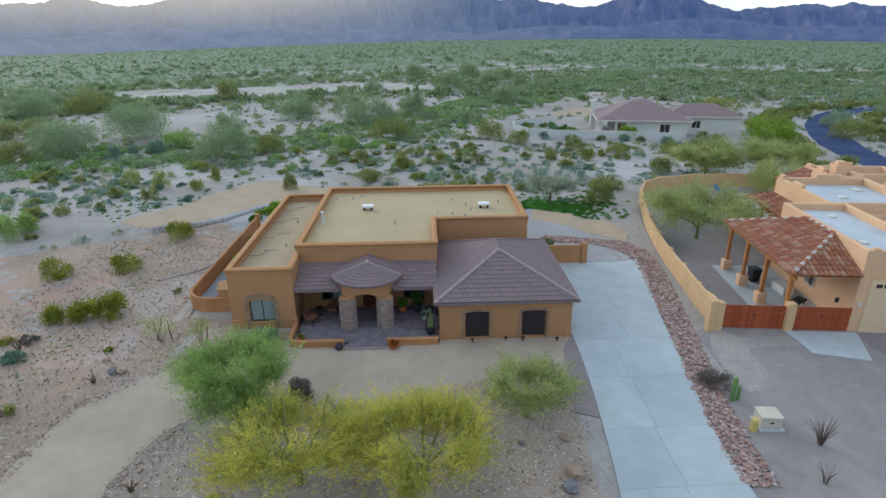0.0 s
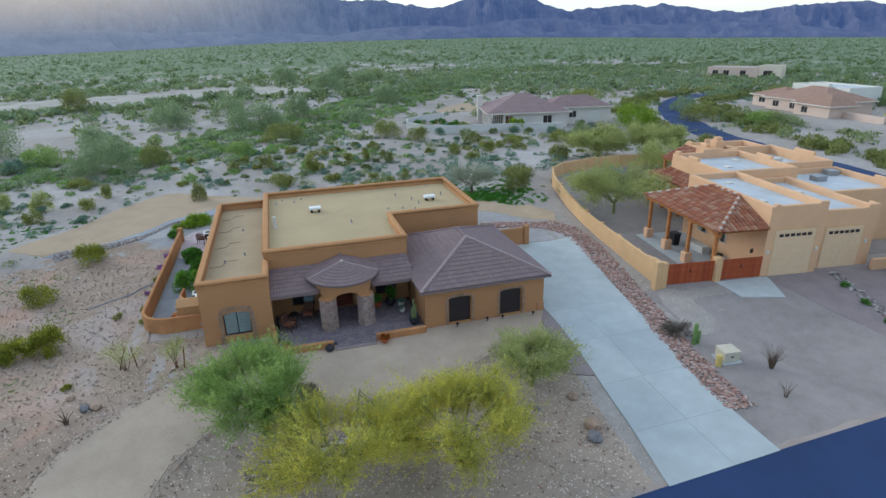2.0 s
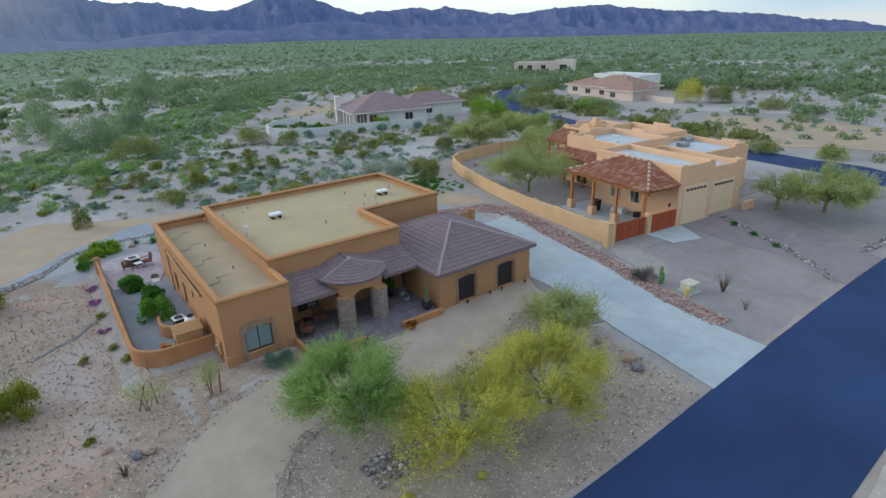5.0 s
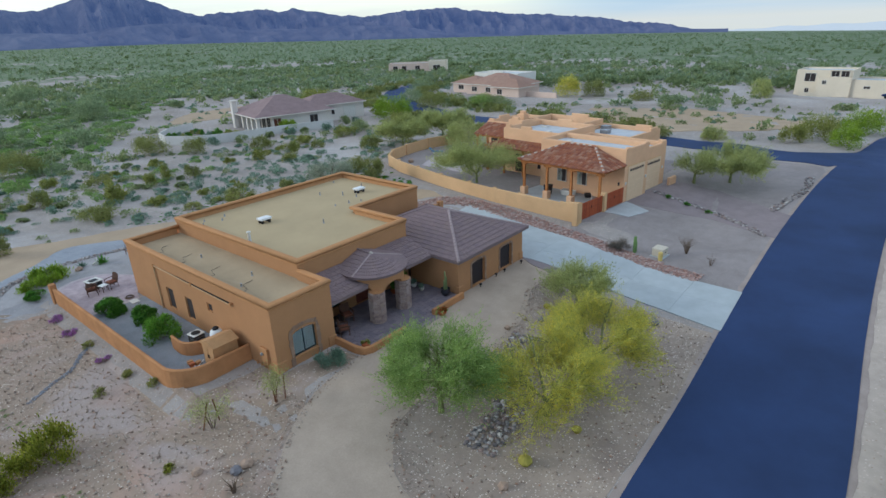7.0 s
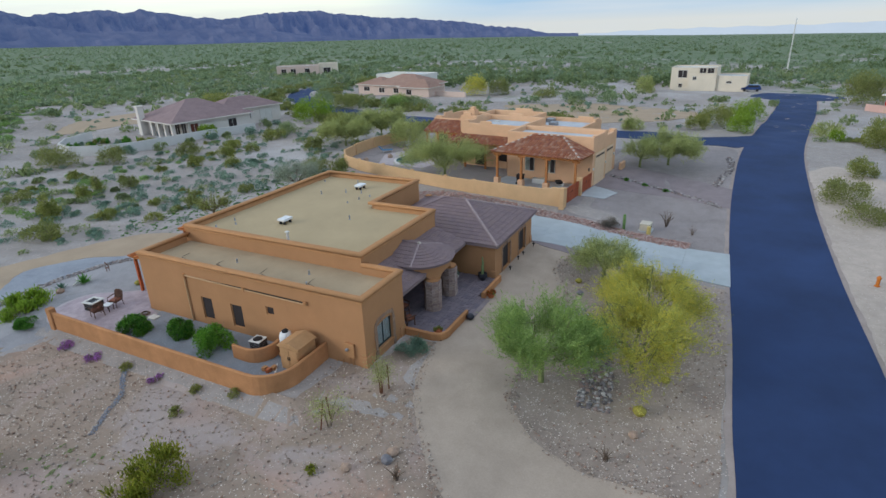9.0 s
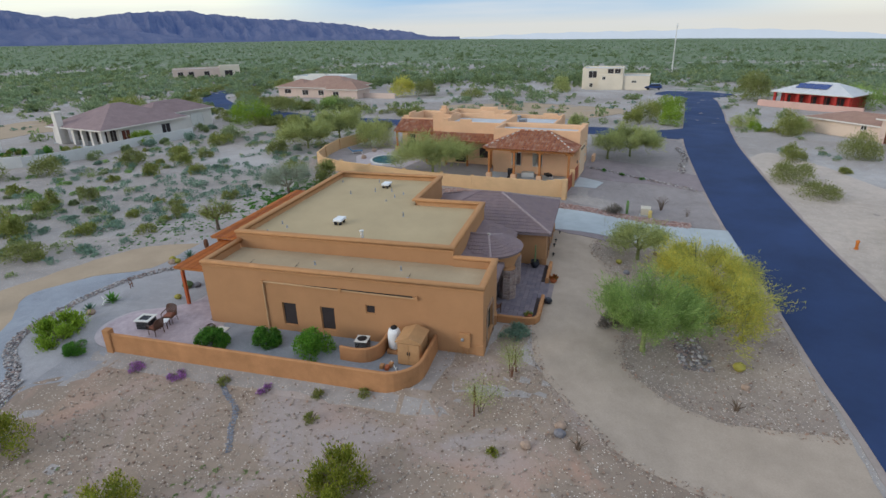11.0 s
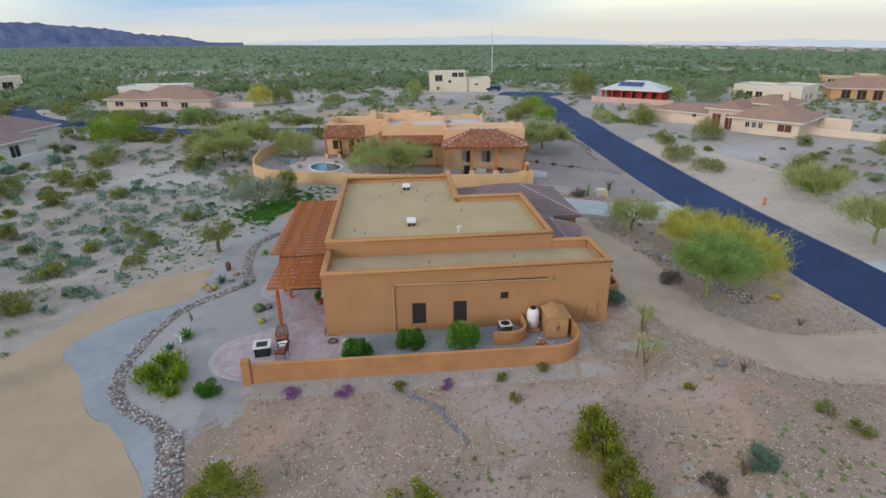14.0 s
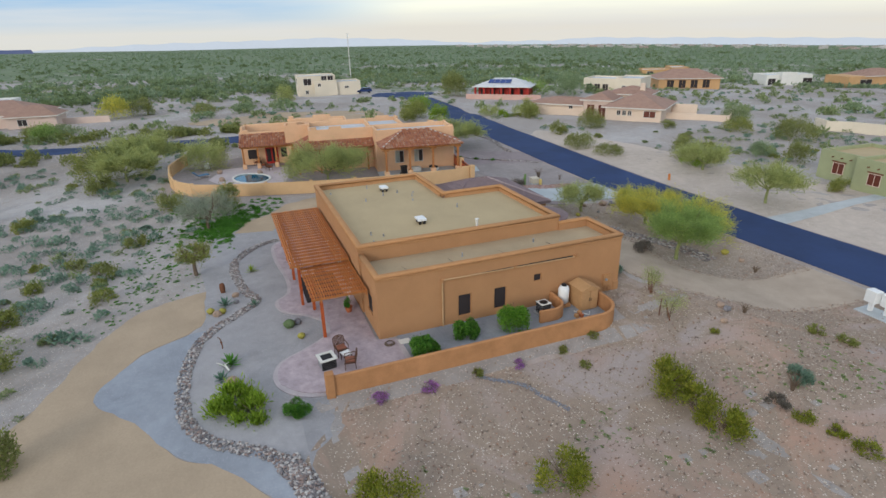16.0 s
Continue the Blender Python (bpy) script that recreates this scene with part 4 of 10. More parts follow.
def window(parent, p0, p1, z0, z1, rise, frame_mat, inset, bars=1, screen=None, label="", sill=True):
    """A framed window set back in an opening from p0 to p1 (seen from outside, left to right)."""
    d = Vector((p1[0] - p0[0], p1[1] - p0[1], 0))
    w = d.length
    d.normalize()
    inn = Vector((-d.y, d.x, 0))
    o = Vector((p0[0], p0[1], 0)) + inn * inset
    m = Matrix(((d.x, inn.x, 0, o.x), (d.y, inn.y, 0, o.y), (0, 0, 1, 0), (0, 0, 0, 1)))
    f = 0.055
    bm = bmesh.new()
    edges = []
    for loop in (arch_loop(0.002, w - 0.002, z0 + 0.002, z1 - 0.002, rise), arch_loop(f, w - f, z0 + f, z1 - f, max(0, rise - f * 0.3))):
        vs = [bm.verts.new((s, 0, z)) for s, z in loop]
        edges += [bm.edges.new((vs[i], vs[(i + 1) % len(vs)])) for i in range(len(vs))]
    bmesh.ops.triangle_fill(bm, edges=edges, use_beauty=True)
    e = bmesh.ops.extrude_face_region(bm, geom=bm.faces[:])
    bmesh.ops.translate(bm, verts=[g for g in e["geom"] if isinstance(g, bmesh.types.BMVert)], vec=(0, 0.06, 0))
    for k in range(1, bars + 1):
        s = w * k / (bars + 1)
        add_box(bm, s - 0.025, s + 0.025, 0.004, 0.056, z0 + 0.03, z1 - (0.03 if rise == 0 else rise * 0.3))
    bmesh.ops.recalc_face_normals(bm, faces=bm.faces)
    bmesh.ops.transform(bm, matrix=m, verts=bm.verts)
    win = part("window", bm, frame_mat, parent, label)
    bm = bmesh.new()
    loop = arch_loop(f * 0.6, w - f * 0.6, z0 + f * 0.6, z1 - f * 0.6, max(0, rise - 0.02))
    bm.faces.new([bm.verts.new((s, 0.03, z)) for s, z in loop])
    e = bmesh.ops.extrude_face_region(bm, geom=bm.faces[:])
    bmesh.ops.translate(bm, verts=[g for g in e["geom"] if isinstance(g, bmesh.types.BMVert)], vec=(0, 0.012, 0))
    bmesh.ops.recalc_face_normals(bm, faces=bm.faces)
    bmesh.ops.transform(bm, matrix=m, verts=bm.verts)
    pn = part("screen" if screen else "pane", bm, screen or GLASS, win, "dark woven sun screen" if screen else "")
    pn.visible_shadow = screen is not None
    if sill:
        bm = B((-0.06, w + 0.06, -inset - 0.05, 0.0, z0 - 0.09, z0 - 0.002), bevel=0.012)
        bmesh.ops.transform(bm, matrix=m, verts=bm.verts)
        part("sill", bm, STUCCO_TRIM, win, "stucco sill")
    return win, m


def surround(parent, p0, p1, z0, z1, rise, wide=0.26):
    """Rough single stones set round an arched opening."""
    d = Vector((p1[0] - p0[0], p1[1] - p0[1], 0))
    w = d.length
    d.normalize()
    out = Vector((d.y, -d.x, 0))
    rnd = random.Random(int(p0[0] * 100))
    outline = arch_loop(0, w, z0, z1, rise, 10)
    path = outline[1:] + [outline[0]]
    pts = []
    for a, b in zip(path, path[1:]):
        n = max(1, round(math.dist(a, b) / 0.24))
        pts += [(a[0] + (b[0] - a[0]) * k / n, a[1] + (b[1] - a[1]) * k / n) for k in range(n)]
    pts.append(path[-1])
    cx, cz = w / 2, (z0 + z1) / 2
    for a, b in zip(pts, pts[1:]):
        ww = wide * rnd.uniform(0.8, 1.25)
        g = 0.008

        def o(p, k):
            v = Vector((p[0] - cx, (p[1] - cz) if p[1] > z1 - rise - 0.01 else 0))
            v.normalize()
            return (p[0] + v.x * k, p[1] + v.y * k)
        t0 = (a[0] + (b[0] - a[0]) * 0.03, a[1] + (b[1] - a[1]) * 0.03)
        t1 = (a[0] + (b[0] - a[0]) * 0.97, a[1] + (b[1] - a[1]) * 0.97)
        quad = [o(t0, g), o(t1, g), o(t1, ww), o(t0, ww)]
        dep = rnd.uniform(0.03, 0.055)
        bm = bmesh.new()
        lo = [bm.verts.new(Vector((p0[0], p0[1], 0)) + d * s + Vector((0, 0, z)) - out * 0.02) for s, z in quad]
        hi = [bm.verts.new(Vector((p0[0], p0[1], 0)) + d * s + Vector((0, 0, z)) + out * dep) for s, z in quad]
        bm.faces.new(hi)
        for i in range(4):
            j = (i + 1) % 4
            bm.faces.new((lo[i], lo[j], hi[j], hi[i]))
        bmesh.ops.recalc_face_normals(bm, faces=bm.faces)
        part("stone", bm, SURROUND, parent)


Z_MAIN, Z_LOW, Z_EAVE = 4.60, 4.05, 2.58
MX0, MX1, MY0, MY1 = -8.30, 7.50, 33.45, 47.78
LX0, LX1, LY0, LY1 = -12.0, -8.12, 30.92, 47.70
NX, NY = 0.72, 38.50
GX0, GX1, GY0, GY1 = 0.72, 8.52, 28.92, 38.50
ZB = -0.45

# the tall middle block
main_path = [(MX0, MY0), (NX, MY0), (NX, NY), (MX1, NY), (MX1, MY1), (MX0, MY1)]
door_open = arch_loop(4.05, 5.25, 0.08, 2.35, 0.0)
wl_open = arch_loop(1.35, 2.75, 0.62, 1.45, 0)
wr_open = arch_loop(6.75, 8.15, 0.62, 1.45, 0)
walls = [((MX0, MY0), (NX, MY0), [wl_open, door_open, wr_open]), ((NX, MY0), (NX, NY), []), ((NX, NY), (MX1, NY), []),
         ((MX1, NY), (MX1, MY1), []), ((MX1, MY1), (MX0, MY1), [arch_loop(2.0, 4.4, 0.08, 2.2, 0), arch_loop(6.5, 9.5, 0.08, 2.2, 0), arch_loop(11.6, 13.4, 0.9, 2.1, 0)]), ((MX0, MY1), (MX0, MY0), [])]
for p0, p1, op in walls:
    part("wall", wall_bm(p0, p1, ZB, Z_MAIN - 0.18, 0.22, op), STUCCO, house)
part("parapet_cap", coping(main_path, True, 0.31, Z_MAIN - 0.20, Z_MAIN, 0.07), STUCCO_TRIM, house, "rounded amber stucco parapet cap", True)
part("parapet_band", coping(main_path, True, 0.10, Z_MAIN - 0.38, Z_MAIN - 0.195, 0.035), STUCCO_TRIM, house, "stucco band below the cap")
bm = bmesh.new()
prism(bm, [(MX0 + 0.2, MY0 + 0.2), (NX - 0.2, MY0 + 0.2), (NX - 0.2, NY + 0.2), (MX1 - 0.2, NY + 0.2), (MX1 - 0.2, MY1 - 0.2), (MX0 + 0.2, MY1 - 0.2)], Z_MAIN - 0.72, Z_MAIN - 0.5)
part("roof", bm, ROOF_DECK, house, "flat tan coated roof deck")
bm = bmesh.new()
for a, b in zip(main_path, main_path[1:] + main_path[:1]):
    d = (Vector(b) - Vector(a)).normalized()
    n = Vector((-d.y, d.x))
    q = [Vector(a) + n * 0.18 + d * 0.2, Vector(b) + n * 0.18 - d * 0.2, Vector(b) + n * 0.31 - d * 0.31, Vector(a) + n * 0.31 + d * 0.31]
    bm.faces.new([bm.verts.new((p.x, p.y, z)) for p, z in zip(q, (Z_MAIN - 0.10, Z_MAIN - 0.10, Z_MAIN - 0.5, Z_MAIN - 0.5))])
part("parapet_lining", bm, STUCCO_TRIM, house, "inner slope of the parapet")

# the lower west wing
lwin = arch_loop(1.12, 2.62, 0.46, 1.98, 0.2)
westo = [arch_loop(LY1 - b, LY1 - a, z0, z1, 0) for a, b, z0, z1 in ((41.80, 42.70, 0.42, 1.88), (39.40, 40.28, 0.40, 1.88), (36.92, 37.50, 1.76, 2.30))]
for p0, p1, op in (((LX0, LY0), (LX1, LY0), [lwin]), ((LX1, LY0), (LX1, MY0 - 0.003), []), ((LX1 - 0.16, LY1), (LX0, LY1), [arch_loop(1.2, 2.5, 0.9, 2.2, 0)]), ((LX0, LY1), (LX0, LY0), westo)):
    part("wall", wall_bm(p0, p1, ZB - 0.3, Z_LOW - 0.17, 0.24, op), STUCCO, house)
cap_low = [(LX1 - 0.16, LY1), (LX0, LY1), (LX0, LY0), (LX1, LY0), (LX1, MY0 - 0.02)]
part("parapet_cap", coping(cap_low, False, 0.28, Z_LOW - 0.19, Z_LOW, 0.07), STUCCO_TRIM, house, "rounded amber stucco parapet cap", True)
part("parapet_band", coping(cap_low, False, 0.10, Z_LOW - 0.35, Z_LOW - 0.185, 0.035), STUCCO_TRIM, house, "stucco band below the cap")
part("roof", B((LX0 + 0.2, LX1 - 0.06, LY0 + 0.2, LY1 - 0.2, Z_LOW - 0.78, Z_LOW - 0.62)), ROOF_DECK_LOW, house, "dull flat roof of the low wing")
part("parapet_lining", B((LX1 - 0.30, LX1 - 0.06, LY0 + 0.30, MY0 - 0.03, Z_LOW - 0.7, Z_LOW - 0.2)), STUCCO, house, "inner face of the parapet")
for fx0, fx1 in ((LX0 - 0.05, LX0 + 0.55), (LX1 - 0.50, LX1 + 0.05)):
    part("wall_foot", B((fx0, fx1, LY0 - 0.05, LY0 + 0.4, ZB - 0.3, 0.62), bevel=0.03), STUCCO, house, "battered stucco foot of the corner")

# windows
win, m = window(house, (LX0 + 1.12, LY0), (LX0 + 2.62, LY0), 0.46, 1.98, 0.2, FRAME_DARK, 0.14, 1, None, "arched window with white louvred shutters")
surround(win, (LX0 + 1.10, LY0), (LX0 + 2.64, LY0), -0.2, 2.14, 0.24, 0.22)
for a, b in ((0.08, 0.72), (0.78, 1.42)):
    bm = bmesh.new()
    z = 0.54
    while z < 1.84:
        add_box(bm, a, b, 0.065, 0.105, z, z + 0.07, None)
        z += 0.115
    add_box(bm, a - 0.02, a + 0.03, 0.07, 0.12, 0.5, 1.88)
    add_box(bm, b - 0.03, b + 0.02, 0.07, 0.12, 0.5, 1.88)
    bmesh.ops.transform(bm, matrix=m, verts=bm.verts)
    part("shutter", bm, WHITE, win, "white louvred shutter")
for a, b, z0, z1 in ((41.80, 42.70, 0.42, 1.88), (39.40, 40.28, 0.40, 1.88), (36.92, 37.50, 1.76, 2.30)):
    window(house, (LX0, b), (LX0, a), z0, z1, 0, STUCCO_TRIM, 0.05, 0, SCREEN, "side window behind a dark sun screen", False)
window(house, (LX1 - 0.16 - 1.2, LY1), (LX1 - 0.16 - 2.5, LY1), 0.9, 2.2, 0, STUCCO_TRIM, 0.05, 0, SCREEN, "rear window behind a dark sun screen", False)
window(house, (MX0 + 1.35, MY0), (MX0 + 2.75, MY0), 0.62, 1.45, 0, FRAME_DARK, 0.1, 1, None, "dark-framed porch window")
window(house, (MX0 + 6.75, MY0), (MX0 + 8.15, MY0), 0.62, 1.45, 0, FRAME_DARK, 0.1, 1, None, "dark-framed porch window")
window(house, (MX1 - 2.0, MY1), (MX1 - 4.4, MY1), 0.08, 2.2, 0, OFFWHITE, 0.1, 1, None, "sliding patio door", False)
window(house, (MX1 - 6.5, MY1), (MX1 - 9.5, MY1), 0.08, 2.2, 0, OFFWHITE, 0.1, 2, None, "sliding patio door", False)
window(house, (MX1 - 11.6, MY1), (MX1 - 13.4, MY1), 0.9, 2.1, 0, OFFWHITE, 0.1, 1, None, "rear window")
for wx in (MX0 + 2.08, MX0 + 7.48):
    part("blind", B((wx, wx + 0.62, MY0 + 0.17, MY0 + 0.19, 0.66, 1.41)), WHITE, house, "white window blind")
front_door = part("front_door", B((MX0 + 4.07, MX0 + 5.23, MY0 + 0.09, MY0 + 0.15, 0.08, 2.34), bevel=0.01), DOOR_RED, house, "dark red-brown wooden front door")
for z0, z1 in ((0.25, 1.05), (1.2, 2.15)):
    for x0, x1 in ((4.2, 4.6), (4.7, 5.1)):
        part("door_panel", B((MX0 + x0, MX0 + x1, MY0 + 0.07, MY0 + 0.092, z0, z1), bevel=0.01), DOOR_RED, front_door)
part("door_handle", B((MX0 + 5.1, MX0 + 5.14, MY0 + 0.03, MY0 + 0.09, 1.0, 1.2), bevel=0.005), BLACK, front_door, "black door handle")

# the garage wing
gwin = [arch_loop(1.46, 2.94, 0.04, 1.84, 0.12), arch_loop(4.82, 6.34, 0.04, 1.84, 0.12)]
for p0, p1, op in (((GX0, GY0), (GX1, GY0), gwin), ((GX1, GY0), (GX1, GY1), [arch_loop(2.2, 7.2, 0.02, 2.2, 0)]), ((GX0, MY0), (GX0, GY0), [])):
    part("wall", wall_bm(p0, p1, ZB, Z_EAVE + 0.02, 0.22, op), STUCCO, house)
for a in (1.46, 4.82):
    gw, _ = window(house, (GX0 + a, GY0), (GX0 + a + 1.5, GY0), 0.04, 1.84, 0.12, STUCCO_TRIM, 0.12, 0, SCREEN, "tall window behind a dark sun screen")
    surround(gw, (GX0 + a, GY0), (GX0 + a + 1.5, GY0), 0.04, 1.84, 0.12, 0.15)
gdoor = part("garage_door", B((GX1 - 0.12, GX1 - 0.06, GY0 + 2.2, GY0 + 7.2, 0.03, 2.2)), CREAM_DOOR, house, "tan sectional garage door")
for k in range(4):
    for j in range(6):
        part("door_panel", B((GX1 - 0.06, GX1 - 0.035, GY0 + 2.28 + j * 0.82, GY0 + 3.02 + j * 0.82, 0.1 + k * 0.54, 0.5 + k * 0.54), bevel=0.01), CREAM_DOOR, gdoor)
for fx0, fx1 in ((GX0 - 0.04, GX0 + 0.5), (GX1 - 0.45, GX1 + 0.05)):
    part("wall_foot", B((fx0, fx1, GY0 - 0.05, GY0 + 0.3, ZB, 0.6), bevel=0.03), STUCCO, house, "stucco foot of the corner")
part("ceiling_slab", B((GX0 + 0.1, MX1, GY0 + 0.15, GY1, Z_EAVE - 0.1, Z_EAVE - 0.02)), ROOF_DECK, house, "closed eave soffit")


# tile roofs
def tile_mesh(name, w, h, t=0.028):
    """One flat interlocking tile with a shallow pan and a turned-down nose; x across, y up the slope."""
    bm = bmesh.new()
    prof = [(0.006, 0.0), (0.025, 0.016), (w * 0.40, 0.016), (w * 0.5, 0.004), (w * 0.6, 0.016), (w - 0.025, 0.016), (w - 0.006, 0.0)]
    a = [bm.verts.new((x, 0.0, z + t)) for x, z in prof]
    b = [bm.verts.new((x, h * 1.12, z + 0.002)) for x, z in prof]
    c = [bm.verts.new((x, 0.0, z - 0.004)) for x, z in prof]
    for i in range(len(prof) - 1):
        bm.faces.new((a[i], a[i + 1], b[i + 1], b[i]))
        bm.faces.new((c[i], c[i + 1], a[i + 1], a[i]))
    me = bpy.data.meshes.new(name)
    bm.to_mesh(me)
    bm.free()
    return me


def slope_tiles(o, across, up, poly, w, h):
    """Where tiles lie on a slope: poly in (across, up) metres from o. Gives matrices."""
    across, up = Vector(across).normalized(), Vector(up).normalized()
    nrm = across.cross(up)
    p = np.array(poly)
    out = []
    rows = int((p[:, 1].max() - p[:, 1].min()) / h) + 1
    for r in range(rows):
        y = p[:, 1].min() + r * h
        x = p[:, 0].min() + (0 if r % 2 else -w / 2)
        while x < p[:, 0].max():
            c = np.array([[x + w * f, y + h * g] for f, g in ((0.08, 0.2), (0.92, 0.2), (0.5, 0.6))])
            hit = inside(poly, c[:, 0], c[:, 1])
            if hit[2] and hit.sum() >= 2:
                q = Vector(o) + across * x + up * y + nrm * 0.012
                out.append(Matrix(((across.x, up.x, nrm.x, q.x), (across.y, up.y, nrm.y, q.y), (across.z, up.z, nrm.z, q.z), (0, 0, 0, 1))))
            x += w
    return out


def join_tiles(name, me, mats, mat, parent):
    co = np.array([v.co for v in me.vertices])
    fs = [list(f.vertices) for f in me.polygons]
    off = OFFSET.get(root_of(parent).name)
    vs, ff = [], []
    for m in mats:
        a = np.array(m)
        k = len(vs) * len(co)
        vs.append(co @ a[:3, :3].T + a[:3, 3] - (np.array(off) if off else 0))
        ff += [[i + k for i in f] for f in fs]
    return tagged(arrays(name, np.concatenate(vs), ff, mat, parent), kind="stuff")


TW, TH = 0.34, 0.37
tile_me = tile_mesh("roof_tile", TW, TH)
tile_me.materials.append(TILE)
EX0, EX1, EY0, EY1 = 0.40, 8.84, 28.60, 38.7
PKX, PKY0, PKY1, PKZ = 4.62, 32.80, 34.60, 4.20
E0, E1, E2, E3 = Vector((EX0, EY0, Z_EAVE)), Vector((EX1, EY0, Z_EAVE)), Vector((EX1, EY1, Z_EAVE)), Vector((EX0, EY1, Z_EAVE))
K0, K1 = Vector((PKX, PKY0, PKZ)), Vector((PKX, PKY1, PKZ))


def tiled_face(corners, parent):
    """Tiles over a flat slope whose first two corners are the eave."""
    o = corners[0]
    ac = (corners[1] - o).normalized()
    nrm = ac.cross(corners[2] - o).normalized()
    up = nrm.cross(ac)
    poly = [((c - o).dot(ac), (c - o).dot(up)) for c in corners]
    return slope_tiles(o, ac, up, poly, TW, TH)


bm = bmesh.new()
for loop in ((E0, E1, K0), (E1, E2, K1, K0), (E2, E3, K1), (E3, E0, K0, K1)):
    bm.faces.new([bm.verts.new(v - Vector((0, 0, 0.02))) for v in loop])
bmesh.ops.remove_doubles(bm, verts=bm.verts, dist=0.001)
for a, b in ((E0, E1), (E1, E2), (E3, E0)):
    beam(bm, a - Vector((0, 0, 0.1)), b - Vector((0, 0, 0.1)), 0.05, 0.14)
garage_roof = part("garage_roof", bm, TILE, house, "brown concrete-tile hip roof with pale ridge mortar")
front = tiled_face((E0, E1, K0), house)
east = tiled_face((E1, E2, K1, K0), house)
west = tiled_face((E3, E0, K0, K1), house)
back = tiled_face((E2, E3, K1), house)
hf = OFFSET["house"]
singles = (front + west)[:290]
rest_tiles = (front + west)[290:] + east + back
join_tiles("tiles_rest", tile_me, rest_tiles, TILE_STUFF, garage_roof)


def ridge_caps(pts, parent, size=0.15, kinds=None):
    for a, b in zip(pts, pts[1:]):
        n = max(1, int((b - a).length / 0.34))
        for k in range(n):
            p, q = a + (b - a) * (k / n), a + (b - a) * ((k + 1.12) / n)
            bm = bmesh.new()
            d = (q - p).normalized()
            s = d.cross(Vector((0, 0, 1))).normalized()
            u = s.cross(d)
            rings = []
            for base, sc in ((p, 1.1), (q, 0.9)):
                rings.append([bm.verts.new(base + s * (size * sc * math.cos(t)) + u * (0.02 + size * 0.75 * sc * math.sin(t))) for t in (math.pi * j / 5 for j in range(6))])
            for j in range(5):
                bm.faces.new((rings[0][j], rings[0][j + 1], rings[1][j + 1], rings[1][j]))
            bm.faces.new(rings[0])
            part("ridge_cap", bm, kinds[k % len(kinds)] if kinds else (TILE if k % 3 else MORTAR), parent)


def mortar_line(a, b, parent):
    bm = bmesh.new()
    beam(bm, a + Vector((0, 0, 0.03)), b + Vector((0, 0, 0.03)), 0.16, 0.06)
    part("ridge_mortar", bm, MORTAR, parent, "pale mortar under the ridge tiles")


for a, b, m in ((E0, K0, HIP_CAP), (E1, K0, HIP_CAP), (K0, K1, TILE), (E2, K1, TILE), (E3, K1, TILE)):
    mortar_line(a, b, garage_roof)
    ridge_caps([a, b], garage_roof, 0.11, (m,))

# shed roofs over the porch
for x0, x1 in ((-8.10, -5.35), (-2.05, 0.62)):
    a, b = Vector((x0, 30.95, 2.52)), Vector((x1, 30.95, 2.52))
    c, d = Vector((x1, MY0 - 0.01, 3.30)), Vector((x0, MY0 - 0.01, 3.30))
    bm = bmesh.new()
    bm.faces.new([bm.verts.new(v) for v in (a, b, c, d)])
    bm.faces.new([bm.verts.new(v - Vector((0, 0, 0.12))) for v in (a, b, c, d)])
    beam(bm, a - Vector((0, 0, 0.07)), b - Vector((0, 0, 0.07)), 0.06, 0.16)
    pr = part("porch_roof", bm, TILE, house, "brown tile porch roof")
    join_tiles("tiles", tile_me, tiled_face((a, b, c, d), house), TILE_STUFF, pr)

# the round entry with two stone piers
TCX, TCY, TR = -3.72, 32.25, 2.20
Z_DRUM = 3.04
turret = part("entry_drum", bmesh.new(), STUCCO, house, "rounded stucco entry drum with arches")
bm = bmesh.new()


def drum_point(a, r, z):
    return (TCX + r * math.cos(a), TCY + r * math.sin(a), z)


N = 40
lower = []
for k in range(N + 1):
    a = math.pi + math.pi * k / N
    # arches spring between the piers
    deg = math.degrees(a)
    z = 2.05
    for c, half in ((270, 22), (200, 26), (340, 26)):
        if abs(deg - c) < half:
            z = 2.05 + 0.42 * math.sqrt(max(0, 1 - ((deg - c) / half) ** 2))
    lower.append((a, z))
for r, flip in ((1.96, False), (1.60, True)):
    for (a0, z0), (a1, z1) in zip(lower, lower[1:]):
        q = [drum_point(a0, r, z0), drum_point(a1, r, z1), drum_point(a1, r, Z_DRUM + 0.04), drum_point(a0, r, Z_DRUM + 0.04)]
        bm.faces.new([bm.verts.new(v) for v in (q[::-1] if flip else q)])
for (a0, z0), (a1, z1) in zip(lower, lower[1:]):
    bm.faces.new([bm.verts.new(v) for v in (drum_point(a0, 1.60, z0), drum_point(a1, 1.60, z1), drum_point(a1, 1.96, z1), drum_point(a0, 1.96, z0))])
bmesh.ops.remove_doubles(bm, verts=bm.verts, dist=0.001)
for sx in (-1.96, 1.60):
    add_box(bm, TCX + sx, TCX + sx + 0.36, TCY, MY0, 2.3, Z_DRUM + 0.04)
bmesh.ops.translate(bm, verts=bm.verts, vec=-OFFSET["house"])
bm.to_mesh(turret.data)
bm.free()
apex = Vector((TCX, TCY, 3.74))
back_apex = Vector((TCX, MY0, 3.78))
SPLIT = radians(14)
eave_pts = [Vector(drum_point(math.pi + math.pi * k / 24, TR, Z_DRUM)) for k in range(25)]
eave_pts = [Vector((TCX - TR - 0.02, MY0, Z_DRUM))] + eave_pts + [Vector((TCX + TR + 0.02, MY0, Z_DRUM))]
bm = bmesh.new()
